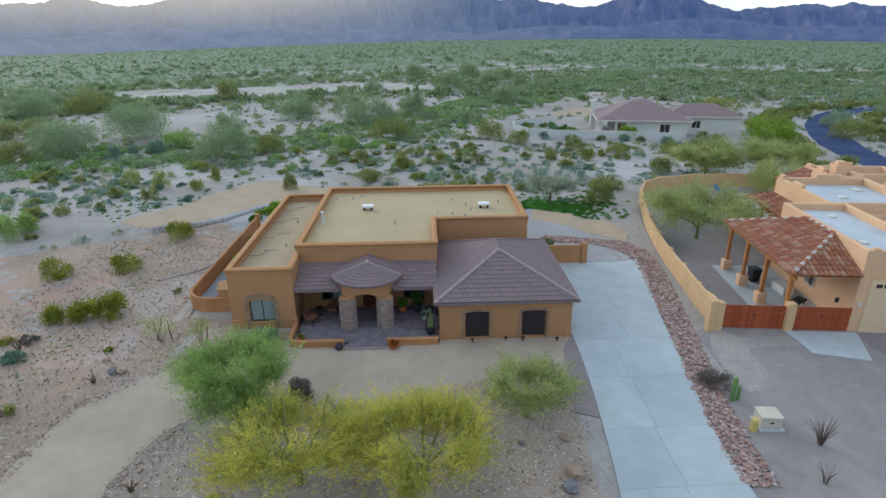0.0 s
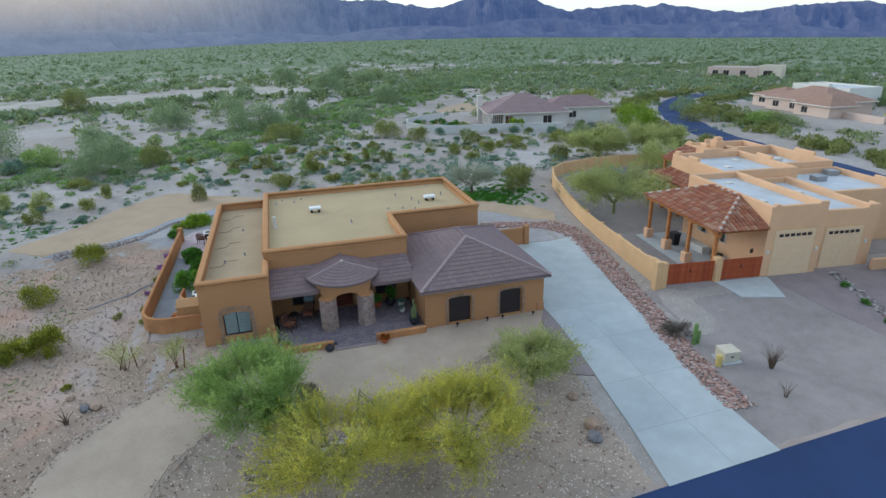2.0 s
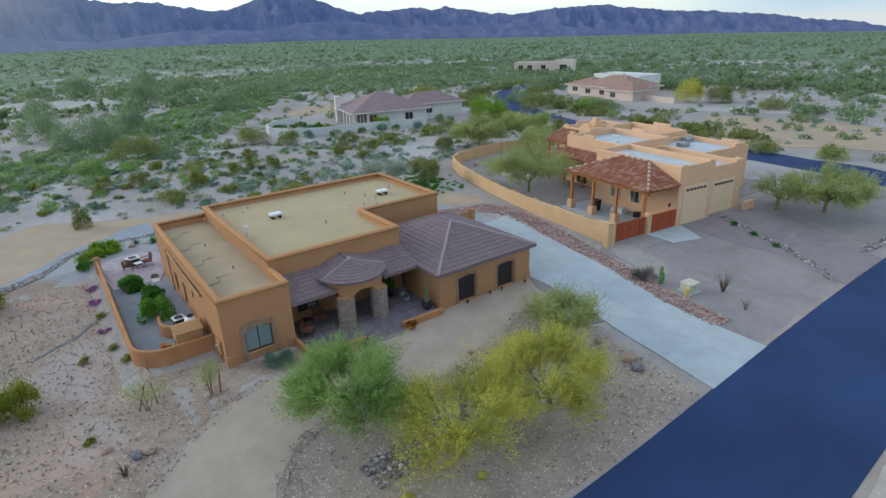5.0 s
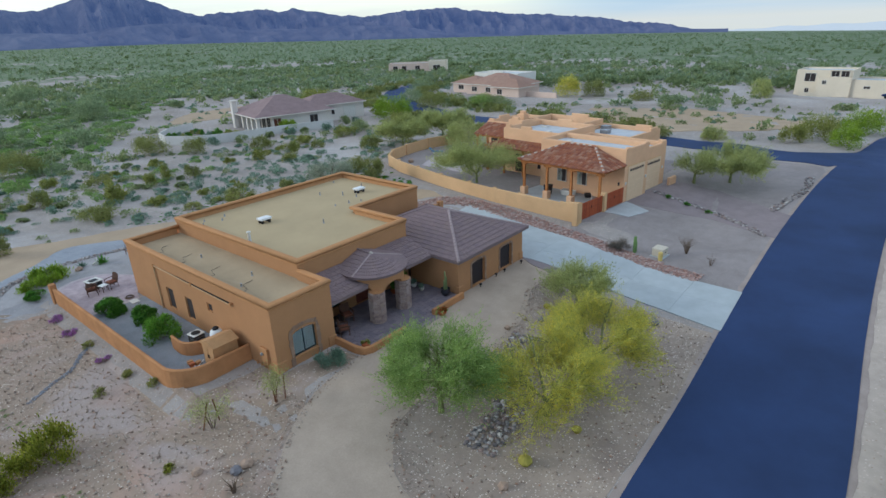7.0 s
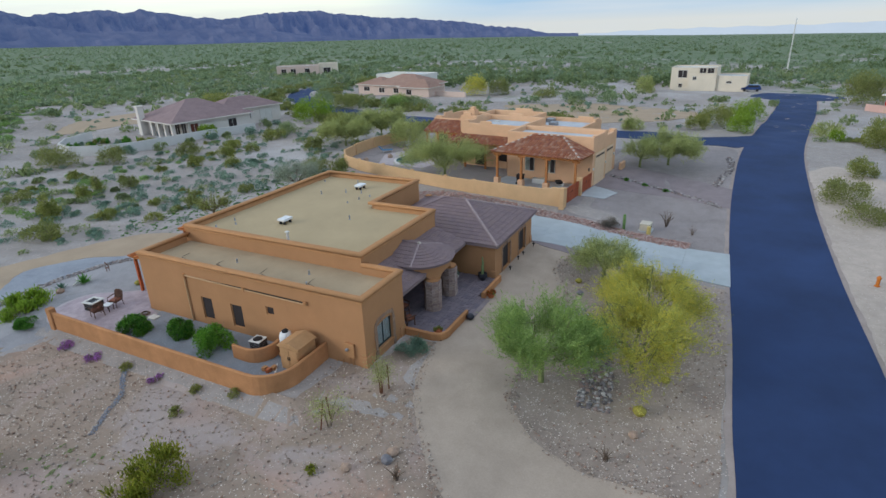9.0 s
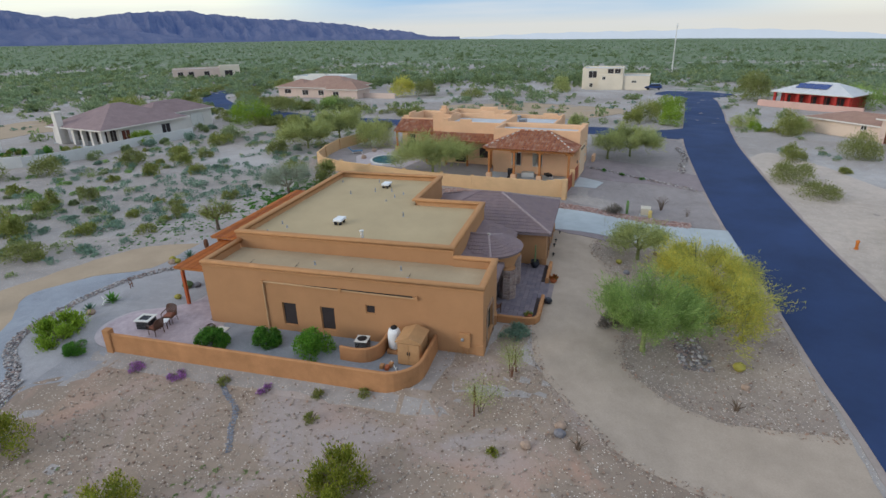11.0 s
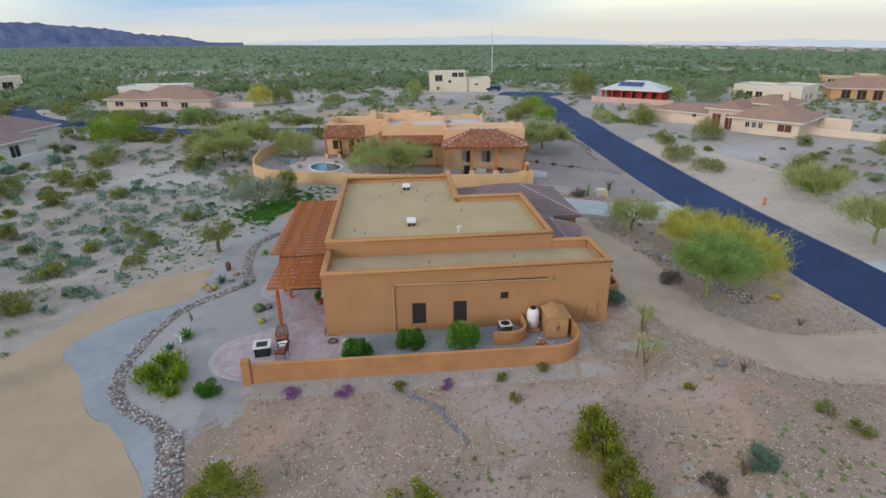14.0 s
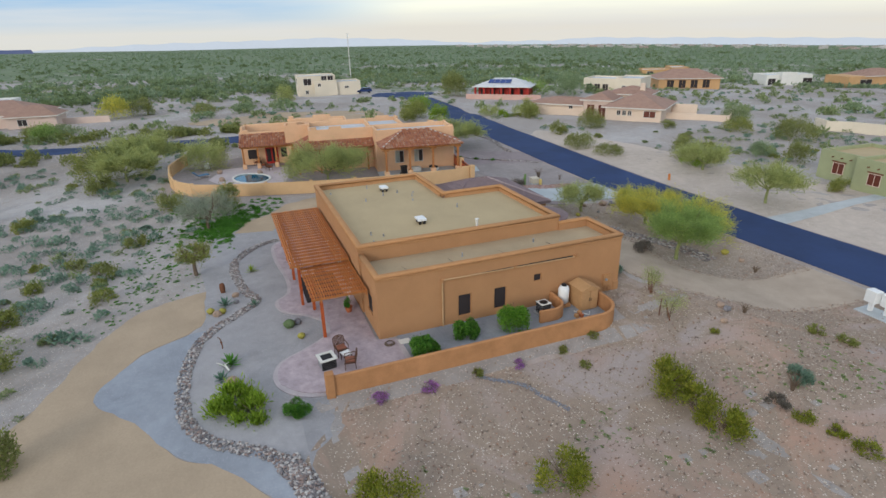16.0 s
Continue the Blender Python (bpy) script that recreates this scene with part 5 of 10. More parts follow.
for a, b in zip(eave_pts, eave_pts[1:]):
    bm.faces.new([bm.verts.new(v) for v in (a, b, apex)])
    bm.faces.new([bm.verts.new(v - Vector((0, 0, 0.10))) for v in (a, b)] + [bm.verts.new(v) for v in (b, a)])
bm.faces.new([bm.verts.new(v) for v in (eave_pts[-1], back_apex, apex)])
bm.faces.new([bm.verts.new(v) for v in (back_apex, eave_pts[0], apex)])
bm.faces.new([bm.verts.new(v - Vector((0, 0, 0.10))) for v in eave_pts])
bmesh.ops.remove_doubles(bm, verts=bm.verts, dist=0.001)
entry_roof = part("entry_roof", bm, TILE, house, "rounded mauve-brown tile entry roof")
# rings of tiles round the cone, straight courses behind it
mats = tiled_face((eave_pts[0], eave_pts[1], apex, back_apex), house) + tiled_face((eave_pts[-2], eave_pts[-1], back_apex, apex), house)
slope = Vector((TR, apex.z - Z_DRUM)).length
rows = 8
for r in range(rows):
    f = r / rows
    rad = TR * (1 - f) + 0.03
    z = Z_DRUM + (apex.z - Z_DRUM) * f
    n = max(4, round(math.pi * rad / 0.30))
    chord = 2 * rad * math.sin(math.pi / n / 2)
    for k in range(n):
        a = math.pi + math.pi * (k + 0.5) / n
        out = Vector((math.cos(a), math.sin(a), 0))
        ac = Vector((-math.sin(a), math.cos(a), 0))
        up = (Vector((0, 0, apex.z - Z_DRUM)) - out * TR).normalized()
        nr = ac.cross(up)
        q = Vector((TCX, TCY, z)) + out * rad * math.cos(math.pi / n / 2) - ac * chord / 2 + nr * 0.012
        sx, sy = chord / TW, slope / rows / TH
        mats.append(Matrix(((ac.x * sx, up.x * sy, nr.x, q.x), (ac.y * sx, up.y * sy, nr.y, q.y), (ac.z * sx, up.z * sy, nr.z, q.z), (0, 0, 0, 1))))
join_tiles("tiles", tile_me, mats, TILE_STUFF, entry_roof)
for a in (math.pi + SPLIT, 2 * math.pi - SPLIT):
    ridge_caps([Vector(drum_point(a, TR, Z_DRUM + 0.02)), apex + Vector((0, 0, 0.02))], entry_roof, 0.07, (HIP_CAP,))
ridge_caps([apex, back_apex], entry_roof, 0.10, (TILE,))
part("finial", lathe(bmesh.new(), [(0.12, 0.02), (0.11, 0.1), (0.05, 0.16)], 10, (apex.x, apex.y, apex.z)), MORTAR, entry_roof, "pale mortar cap")


def stone_pier(cx, cy, z1, r=0.53):
    pier = part("stone_pier", prism(bmesh.new(), [(cx + r * 0.93 * math.cos(math.pi / 8 + k * math.pi / 4), cy + r * 0.93 * math.sin(math.pi / 8 + k * math.pi / 4)) for k in range(8)], 0.0, z1), TILE_UNDER, house, "octagonal pier of stacked tan stone")
    rnd = random.Random(int(cx * 10))
    for k in range(8):
        a0, a1 = math.pi / 8 + k * math.pi / 4, math.pi / 8 + (k + 1) * math.pi / 4
        p, q = Vector((cx + r * math.cos(a0), cy + r * math.sin(a0), 0)), Vector((cx + r * math.cos(a1), cy + r * math.sin(a1), 0))
        d = q - p
        n = Vector((d.y, -d.x, 0)).normalized()
        z = 0.0
        while z < z1 - 0.04:
            h = min(rnd.uniform(0.12, 0.24), z1 - z)
            s = 0.0
            while s < 0.98:
                w = min(rnd.uniform(0.4, 0.75), 1 - s)
                if 1 - s - w < 0.2:
                    w = 1 - s
                e = rnd.uniform(0.0, 0.03)
                g = 0.012
                quad = [p + d * (s) + Vector((0, 0, z + g)), p + d * (s + w) + Vector((0, 0, z + g)), p + d * (s + w) + Vector((0, 0, z + h)), p + d * s + Vector((0, 0, z + h))]
                c = sum(quad, Vector()) / 4
                bm = bmesh.new()
                hi = [bm.verts.new(v + (c - v) * 0.06 + n * e) for v in quad]
                lo = [bm.verts.new(v - n * 0.05) for v in quad]
                bm.faces.new(hi)
                for i in range(4):
                    j = (i + 1) % 4
                    bm.faces.new((lo[i], lo[j], hi[j], hi[i]))
                bmesh.ops.recalc_face_normals(bm, faces=bm.faces)
                part("stone", bm, STONE_P, pier)
                s += w
            z += h
    part("pier_cap", prism(bmesh.new(), [(cx + (r - 0.03) * math.cos(math.pi / 8 + k * math.pi / 4), cy + (r - 0.03) * math.sin(math.pi / 8 + k * math.pi / 4)) for k in range(8)], z1, z1 + 0.05), STUCCO_TRIM, pier, "stone cap")


stone_pier(-4.86, 30.78, 2.06)
stone_pier(-2.60, 30.78, 2.06)

# vents and stacks on the roof
zr = Z_MAIN - 0.5
for x, y in ((-4.50, 42.35), (4.70, 42.45)):
    v = thing("roof_vent", "white square roof vent on short legs", "roof vent", (x, y, zr), 0, "roof vents")
    part("hood", B((-0.44, 0.44, -0.31, 0.31, 0.24, 0.40), bevel=0.03), WHITE, v)
    for a, b in ((-0.28, -0.17), (0.28, -0.17), (-0.28, 0.17), (0.28, 0.17)):
        part("leg", B((a - 0.07, a + 0.07, b - 0.07, b + 0.07, 0, 0.24)), BLACK, v, "dark duct below the hood")
for x, y, h, r in ((-7.55, 39.4, 0.75, 0.09),):
    v = thing("flue", "pale metal flue pipe with a cap", "flue pipe", (x, y, zr), 0)
    part("pipe", lathe(bmesh.new(), [(r * 1.6, 0), (r * 1.2, 0.08), (r, 0.1), (r, h)], 12), OFFWHITE, v)
    part("cap", lathe(bmesh.new(), [(r * 1.5, h), (r * 1.7, h + 0.05), (r * 0.6, h + 0.1)], 12), OFFWHITE, v)
for x, y, h in ((-2.2, 38.6, 0.3), (1.0, 41.1, 0.12), (3.3, 42.9, 0.3), (3.6, 41.6, 0.25), (2.1, 40.8, 0.2), (3.0, 40.4, 0.15), (6.0, 43.6, 0.3), (-6.0, 45.5, 0.15), (-5.4, 46.2, 0.2), (2.3, 44.6, 0.25), (-7.4, 45.6, 0.15), (-6.9, 46.4, 0.12), (5.6, 46.8, 0.15)):
    solo("vent_pipe", lathe(bmesh.new(), [(0.09, 0), (0.05, 0.04), (0.045, h), (0.03, h + 0.02)], 8, (x, y, zr)), GREYMETAL, "short grey plumbing vent on the flat roof", "vent pipe", "plumbing vents")
zl = Z_LOW - 0.62
for x, y, h in ((-9.6, 36.2, 0.22), (-9.9, 41.5, 0.2), (-10.8, 35.4, 0.15)):
    solo("vent_pipe", lathe(bmesh.new(), [(0.08, 0), (0.05, 0.04), (0.045, h), (0.07, h + 0.03)], 8, (x, y, zl)), GREYMETAL, "short grey vent on the low flat roof", "vent pipe", "plumbing vents")
for y in (34.5, 38.0, 41.5, 44.5):
    bm = bmesh.new()
    tube(bm, [(-11.6, y, zl + 0.05), (-10.9, y + 0.1, zl + 0.05), (-10.7, y + 0.9, zl + 0.05), (-10.0, y + 1.0, zl + 0.05)], 0.011, 6)
    solo("conduit", bm, BLACK, "dark conduit lying on the low roof", "conduit", "roof conduits")
PIPE_TAN = plain("pale_tan_pipe_paint", (0.50, 0.32, 0.165), 0.7, vary=0.08)
bm = bmesh.new()
tube(bm, [(LX0 - 0.07, 43.72, -0.1), (LX0 - 0.07, 43.72, 3.08)], 0.05, 8)
tube(bm, [(LX0 - 0.07, 43.8, 3.10), (LX0 - 0.07, 34.4, 3.02)], 0.05, 8)
pipe = solo("drain_pipe", bm, PIPE_TAN, "tan painted pipe run along the west wall", "pipe", at=(LX0 - 0.07, 43.72, -0.1))
for y in (43.72, 38.9, 34.5):
    part("bracket", B((-0.09, 0.07, y - 43.72 - 0.08, y - 43.72 + 0.08, 3.08, 3.28), bevel=0.01), STUCCO_TRIM, pipe)
# solid black bar drawn where the gap above the pipe looks dark
part("dark_gap_bar", B((-0.02, 0.045, -9.0, -0.3, 3.16, 3.22)), BLACK, pipe, "black bar standing in for the dark gap above the pipe")
box = solo("meter_box", B((LX0 - 0.14, LX0 + 0.0, 31.6, 32.2, 0.45, 1.3), bevel=0.02), STUCCO_TRIM, "tan electric meter box on the west wall", "meter box")
part("meter", lathe(bmesh.new(), [(0.09, 0), (0.09, 0.1), (0.05, 0.13)], 12, (0, 0, 0)), GREYMETAL, box, "round grey meter").matrix_local = pose(-0.06, 0.1, 0.5, 0, -90, 0)
for k, y in enumerate((31.75, 32.0, 32.4, 32.8)):
    bm = bmesh.new()
    tube(bm, [(LX0 - 0.06, y, -0.2), (LX0 - 0.06, y, 0.45 if k < 2 else 0.25)], 0.03, 6)
    solo("conduit", bm, STUCCO_TRIM, "tan conduit rising beside the meter box", "conduit", "wall conduits")

# low walls
def garden_wall(name, line, z1, thick, mat, label, foot=0.75, seg=1):
    """A stucco wall along a smooth line, with a rounded top, standing in the ground."""
    bm = bmesh.new()
    L = [np.array(p, float) for p in line]
    prof = [(-thick / 2, None), (-thick / 2, -0.05), (-thick * 0.25, 0.0), (thick * 0.25, 0.0), (thick / 2, -0.05), (thick / 2, None)]
    rings = []
    for i, p in enumerate(L):
        d = L[min(i + 1, len(L) - 1)] - L[max(i - 1, 0)]
        d = d / np.linalg.norm(d)
        n = np.array((-d[1], d[0]))
        base = lay1(*p) - foot
        rings.append([bm.verts.new((*(p + n * s), base if z is None else z1 + z)) for s, z in prof])
    for a, b in zip(rings, rings[1:]):
        for j in range(5):
            bm.faces.new((a[j], b[j], b[j + 1], a[j + 1]))
    bm.faces.new(rings[0])
    bm.faces.new(rings[-1][::-1])
    bmesh.ops.recalc_face_normals(bm, faces=bm.faces)
    me = mesh_of(bm, name, mat, False, Vector((*L[0], 0)))
    ob = new(name, me)
    ob.location = (*L[0], 0)
    return tagged(ob, label, "wall", "", "structure")


WEST_LINE = [(-16.0, 51.3), (-16.0, 48), (-16.0, 44), (-16.0, 40), (-16.0, 36.6)] + [(-16.0 + 1.7 * (1 - math.cos(a)), 35.2 - 1.7 * math.sin(a)) for a in (math.pi / 2 * k / 8 for k in range(9))] + [(-12.02, 33.5)]
garden_wall("wall_garden", WEST_LINE, 0.98, 0.2, WALL_STUCCO, "weathered tan stucco garden wall with a rounded corner")
post = solo("wall_post", B((-16.2, -15.8, 51.1, 51.55, -0.75, 1.22), bevel=0.05), WALL_STUCCO, "square stucco end post of the garden wall", "post")
garden_wall("wall_court_west", [(-8.12, 30.9), (-8.12, 29.2), (-8.0, 28.7), (-7.6, 28.52), (-4.9, 28.5)], 0.46, 0.22, WALL_STUCCO, "low tan stucco courtyard wall")
garden_wall("wall_court_east", [(-2.4, 28.5), (0.6, 28.5)], 0.46, 0.22, WALL_STUCCO, "low tan stucco courtyard wall")
garden_wall("wall_garage_return", [(8.6, 40.3), (12.3, 40.3)], 1.55, 0.2, STUCCO, "tan stucco return wall beside the garage")
solo("wall_post", B((12.2, 12.65, 40.05, 40.5, -0.2, 1.7), bevel=0.04), STUCCO, "square stucco end post of the return wall", "post")
garden_wall("wall_ac_screen", [(-14.05, 38.2), (-14.1, 37.5)] + [(-13.1 - 1.0 * math.cos(a), 37.2 - 1.0 * math.sin(a)) for a in (math.pi / 2 * k / 7 for k in range(8))] + [(-12.02, 36.2)], 0.85, 0.16, WALL_STUCCO, "curved stucco screen wall at the air conditioner")

# courtyard floor
court = thing("courtyard_floor", "dark mauve paved courtyard floor", "floor", (-3.7, 30.5, 0), None, kind="structure")
part("bed", B((-8.1, 0.7, 28.6, 33.44, -0.3, 0.06)), TILE_UNDER, court)
vs, fs = [], []
rnd = random.Random(5)
y = 28.3
while y < 33.3:
    x = -8.0 + rnd.uniform(0, 0.2)
    while x < 0.5:
        w = rnd.choice((0.3, 0.4, 0.5))
        if y > 28.6 or -4.8 < x < -2.6:
            z = 0.085 + rnd.uniform(-0.004, 0.004)
            k = len(vs)
            vs += [(x + 0.01, y + 0.01, z), (x + w - 0.01, y + 0.01, z), (x + w - 0.01, y + 0.29, z), (x + 0.01, y + 0.29, z)]
            vs += [(a, b, 0.055) for a, b, c in vs[k:k + 4]]
            fs += [(k, k + 1, k + 2, k + 3)] + [(k + 4 + i, k + 4 + (i + 1) % 4, k + (i + 1) % 4, k + i) for i in range(4)]
        x += w
    y += 0.3
tagged(arrays("pavers", np.array(vs) - np.array((-3.7, 30.5, 0)), fs, PAVERS, court), kind="stuff")
bm = prism(bmesh.new(), [(-4.85, 28.0), (-2.45, 28.0), (-2.45, 28.62), (-4.85, 28.62)], -0.1, 0.06)
part("step", bm, PAVER_NB, court)

# the pergolas at the back
def pergola(x0, x1, y0, y1, z, posts, label):
    p = thing("pergola", label, "pergola", ((x0 + x1) / 2, (y0 + y1) / 2, 0.05), None, "patio pergolas")
    for x, y in posts:
        part("post", B((x - 0.09, x + 0.09, y - 0.09, y + 0.09, 0.05, z - 0.25), bevel=0.012), CEDAR_POST, p)
    for y in (y0 + 0.05, y1 - 0.55):
        bm = bmesh.new()
        beam(bm, (x0 + 0.05, y, z - 0.18), (x1 - 0.05, y, z - 0.18), 0.09, 0.2)
        part("beam", bm, BEAM, p)
    n = int((x1 - x0) / 0.6)
    for k in range(n + 1):
        x = x0 + 0.1 + (x1 - x0 - 0.2) * k / n
        bm = bmesh.new()
        beam(bm, (x, y0, z - 0.06), (x, y1, z - 0.06), 0.05, 0.14)
        part("rafter", bm, BEAM, p)
    n = int((y1 - y0) / 0.14)
    me = None
    for k in range(n):
        y = y0 + 0.05 + (y1 - y0 - 0.1) * k / (n - 1)
        if me is None:
            bm = bmesh.new()
            beam(bm, (-(x1 - x0) / 2, 0, 0.035), ((x1 - x0) / 2, 0, 0.035), 0.066, 0.05)
            me = mesh_of(bm, "slat", CEDAR)
        s = new("slat", me)
        s.parent = p
        s.location = (0, y - (y0 + y1) / 2, z - 0.05)
    return p


pergola(-6.0, 6.1, 47.95, 51.75, 2.95, [(-5.7, 51.2), (-1.4, 51.2), (2.6, 51.2), (5.8, 51.2)], "orange-stained slatted pergola over the rear patio")
pergola(-10.6, -5.6, 47.9, 51.15, 2.62, [(-10.45, 50.6), (-6.7, 50.6)], "lower orange-stained slatted pergola on red posts")

# ---- the peach house next door, in its own frame ----
NBM = (17.2, 28.7, 0.45)
nb = thing("neighbor_house", "peach stucco pueblo-style house with red clay tile porches", "house", NBM, -7.0)


def block(x0, x1, y0, y1, h, steps=(), deck=0.6, wall_mat=PEACH, roof_mat=GREY_ROOF, parent=None, zb=-0.5):
    """A flat-roofed stucco block with stepped parapets: each step (side, a, b, extra)."""
    t = 0.3
    for p0, p1, side in (((x0, y0), (x1, y0), "s"), ((x1, y0), (x1, y1), "e"), ((x1, y1), (x0, y1), "n"), ((x0, y1), (x0, y0), "w")):
        length = math.dist(p0, p1)
        top = [(0, h)]
        for sd, a, b, e in sorted(steps):
            if sd == side:
                top += [(a, h), (a, h + e), (b, h + e), (b, h)]
        top.append((length, h))
        top = [q for i, q in enumerate(top) if i == 0 or q != top[i - 1]]
        bm = wall_bm(p0, p1, zb, h, t, (), top)
        es = [e for e in bm.edges if min(v.co.z for v in e.verts) > h - 0.05]
        bmesh.ops.bevel(bm, geom=es, offset=0.07, segments=2, affect="EDGES", profile=0.5)
        part("wall", bm, wall_mat, parent)
    part("roof", B((x0 + 0.25, x1 - 0.25, y0 + 0.25, y1 - 0.25, h - deck - 0.2, h - deck)), roof_mat, parent, "pale grey flat roof")


block(7.4, 11.7, 0.0, 9.7, 5.1, [("s", 0.0, 0.7, 0.12), ("s", 3.6, 4.3, 0.12)], 0.5, parent=nb)
block(11.7, 16.4, 0.5, 9.7, 4.35, [("s", 3.8, 4.7, 0.22), ("e", 0.0, 0.8, 0.22)], 0.45, parent=nb)
block(10.5, 17.5, 9.7, 17.5, 5.1, [("w", 0.0, 1.0, 0.35), ("w", 2.5, 4.0, 0.3), ("n", 2, 4, 0.3), ("e", 3, 5, 0.3)], 0.6, parent=nb)
block(16.4, 23.2, 4.6, 12.0, 4.35, [("s", 4.6, 6.2, 0.3), ("e", 1, 3, 0.25)], 0.5, parent=nb)
block(17.5, 23.0, 12.0, 20.0, 4.9, [("e", 2, 4.5, 0.35), ("w", 0, 2, 0.3)], 0.9, parent=nb)
block(17.2, 24.5, 20.0, 26.2, 4.25, [("w", 0, 1.2, 0.3), ("n", 3, 5, 0.35)], 1.1, parent=nb)
block(14.8, 17.4, 17.5, 20.4, 5.2, [("w", 0.5, 1.6, 0.35)], 0.5, parent=nb)
part("chimney", B((15.9, 16.9, 18.9, 19.9, 4.5, 5.75), (16.1, 16.7, 19.1, 19.7, 5.7, 6.1), bevel=0.04), PEACH, nb, "peach stucco chimney")


def clay_slope(corners, parent, w=0.30):
    """Rows of rounded clay tiles down a slope; the first two corners are the eave."""
    o = corners[0]
    ac = (corners[1] - o).normalized()
    nrm = ac.cross(corners[2] - o).normalized()
    up = nrm.cross(ac)
    poly = [((c - o).dot(ac), (c - o).dot(up)) for c in corners]
    xs, ys = [p[0] for p in poly], [p[1] for p in poly]
    vs, fs = [], []
    x, h = min(xs), 0.42
    while x < max(xs):
        y = min(ys)
        while y < max(ys):
            if inside(poly, np.array([x + w / 2]), np.array([y + h * 0.5]))[0]:
                k = len(vs)
                for yy, lift in ((y - 0.03, 0.055), (y + h * 1.05, 0.03)):
                    for j in range(5):
                        a = math.pi * j / 4
                        vs.append(tuple(o + ac * (x + w / 2 - math.cos(a) * w * 0.42) + up * yy + nrm * (lift * 0.4 + math.sin(a) * 0.085 * (lift / 0.045))))
                fs += [(k + j, k + j + 1, k + 6 + j, k + 5 + j) for j in range(4)] + [(k + 4, k + 3, k + 2, k + 1, k)]
            y += h
        x += w
    if vs:
        tagged(arrays("clay_tiles", vs, fs, CLAY, parent), kind="stuff")
    bm = bmesh.new()
    bm.faces.new([bm.verts.new(c) for c in corners])
    bm.faces.new([bm.verts.new(c - Vector((0, 0, 0.1))) for c in corners[::-1]])
    part("roof_deck", bm, BEAM, parent, "timber roof boards")


V = Vector
# the side pavilion: a hipped lean-to
pav = part("pavilion_roof", B((3.7, 7.38, 0.2, 0.3, 3.36, 3.52), (3.7, 3.85, 0.2, 9.4, 3.36, 3.52), bevel=0.01), BEAM, nb, "red clay tile lean-to roof on timber posts")
a, b, c, d = V((3.55, -0.15, 3.6)), V((3.55, 9.7, 3.6)), V((7.38, 6.4, 4.95)), V((7.38, 3.3, 4.95))
clay_slope([b, a, d, c], pav)
clay_slope([a, V((7.43, -0.15, 3.6)), d], pav)
clay_slope([V((7.43, 9.7, 3.6)), b, c], pav)
for p, q in ((a, d), (b, c), (d, c)):
    ridge_caps([p + Vector((0, 0, 0.03)), q + Vector((0, 0, 0.03))], pav, 0.12, (CLAY, MORTAR))
for y in (0.45, 3.5, 6.3, 9.1):
    pier = part("pier", B((3.95 - 0.3, 3.95 + 0.3, y - 0.3, y + 0.3, -0.4, 0.85), bevel=0.05), PEACH, nb, "square stucco pier under the timber post")
    part("post", B((3.95 - 0.11, 3.95 + 0.11, y - 0.11, y + 0.11, 0.85, 3.36), bevel=0.01), BEAM, pier, "amber timber post")
    part("corbel", B((3.95 - 0.09, 3.95 + 0.09, y - 0.4, y + 0.4, 3.16, 3.35), bevel=0.03), BEAM, pier, "timber corbel")
for y in (4.0, 6.4):
    w = part("window", B((7.31, 7.395, y, y + 1.1, 1.0, 2.5), bevel=0.01), OFFWHITE, nb, "window with a pale frame")
    part("pane", B((7.295, 7.31, y + 0.06, y + 0.52, 1.06, 2.44)), SCREEN, w)
    part("pane", B((7.295, 7.31, y + 0.58, y + 1.04, 1.06, 2.44)), GLASS, w)
part("patio_floor", B((3.2, 7.38, 0.4, 9.8, -0.4, 0.08)), CONCRETE_PLAIN, nb, "concrete porch floor")
lamp = part("wall_lamp", B((6.3, 6.5, -0.07, 0.02, 1.9, 2.2), bevel=0.02), BLACK, nb, "small black wall lamp")
# garage doors
for x0, x1, y, zt in ((8.0, 11.1, 0.0, 3.35), (12.35, 15.4, 0.5, 3.05)):
    ph = (zt + 0.2) / 5
    part("door_recess", B((x0 - 0.05, x1 + 0.05, y - 0.012, y + 0.02, -0.4, zt + 0.1)), PEACH_WALL, nb, "pale trim round the door")
    gd = part("garage_door", B((x0, x1, y - 0.035, y - 0.012, -0.3, zt)), CREAM_DOOR, nb, "cream sectional garage door")
    for k in range(5):
        part("door_panel", B((x0 + 0.06, x1 - 0.06, y - 0.05, y - 0.034, -0.25 + k * ph, -0.32 + (k + 1) * ph), bevel=0.006), CREAM_DOOR, gd)
    n = 6
    for k in range(n):
        s = x0 + 0.25 + (x1 - x0 - 0.5) * k / n
        part("door_light", B((s + 0.05, s + (x1 - x0 - 0.5) / n - 0.05, y - 0.06, y - 0.05, zt - 0.48, zt - 0.26)), SCREEN, gd, "small dark door light")
for x in (7.65, 11.4, 15.8):
    part("wall_lamp", B((x - 0.08, x + 0.08, -0.1 if x < 12 else 0.4, 0.0 if x < 12 else 0.5, 1.7, 1.95), bevel=0.02), OFFWHITE, nb, "small wall lamp")
part("low_wall", B((15.9, 17.4, -0.5, -0.2, -0.5, 0.75), bevel=0.05), PEACH, nb, "low stucco wall at the garage")
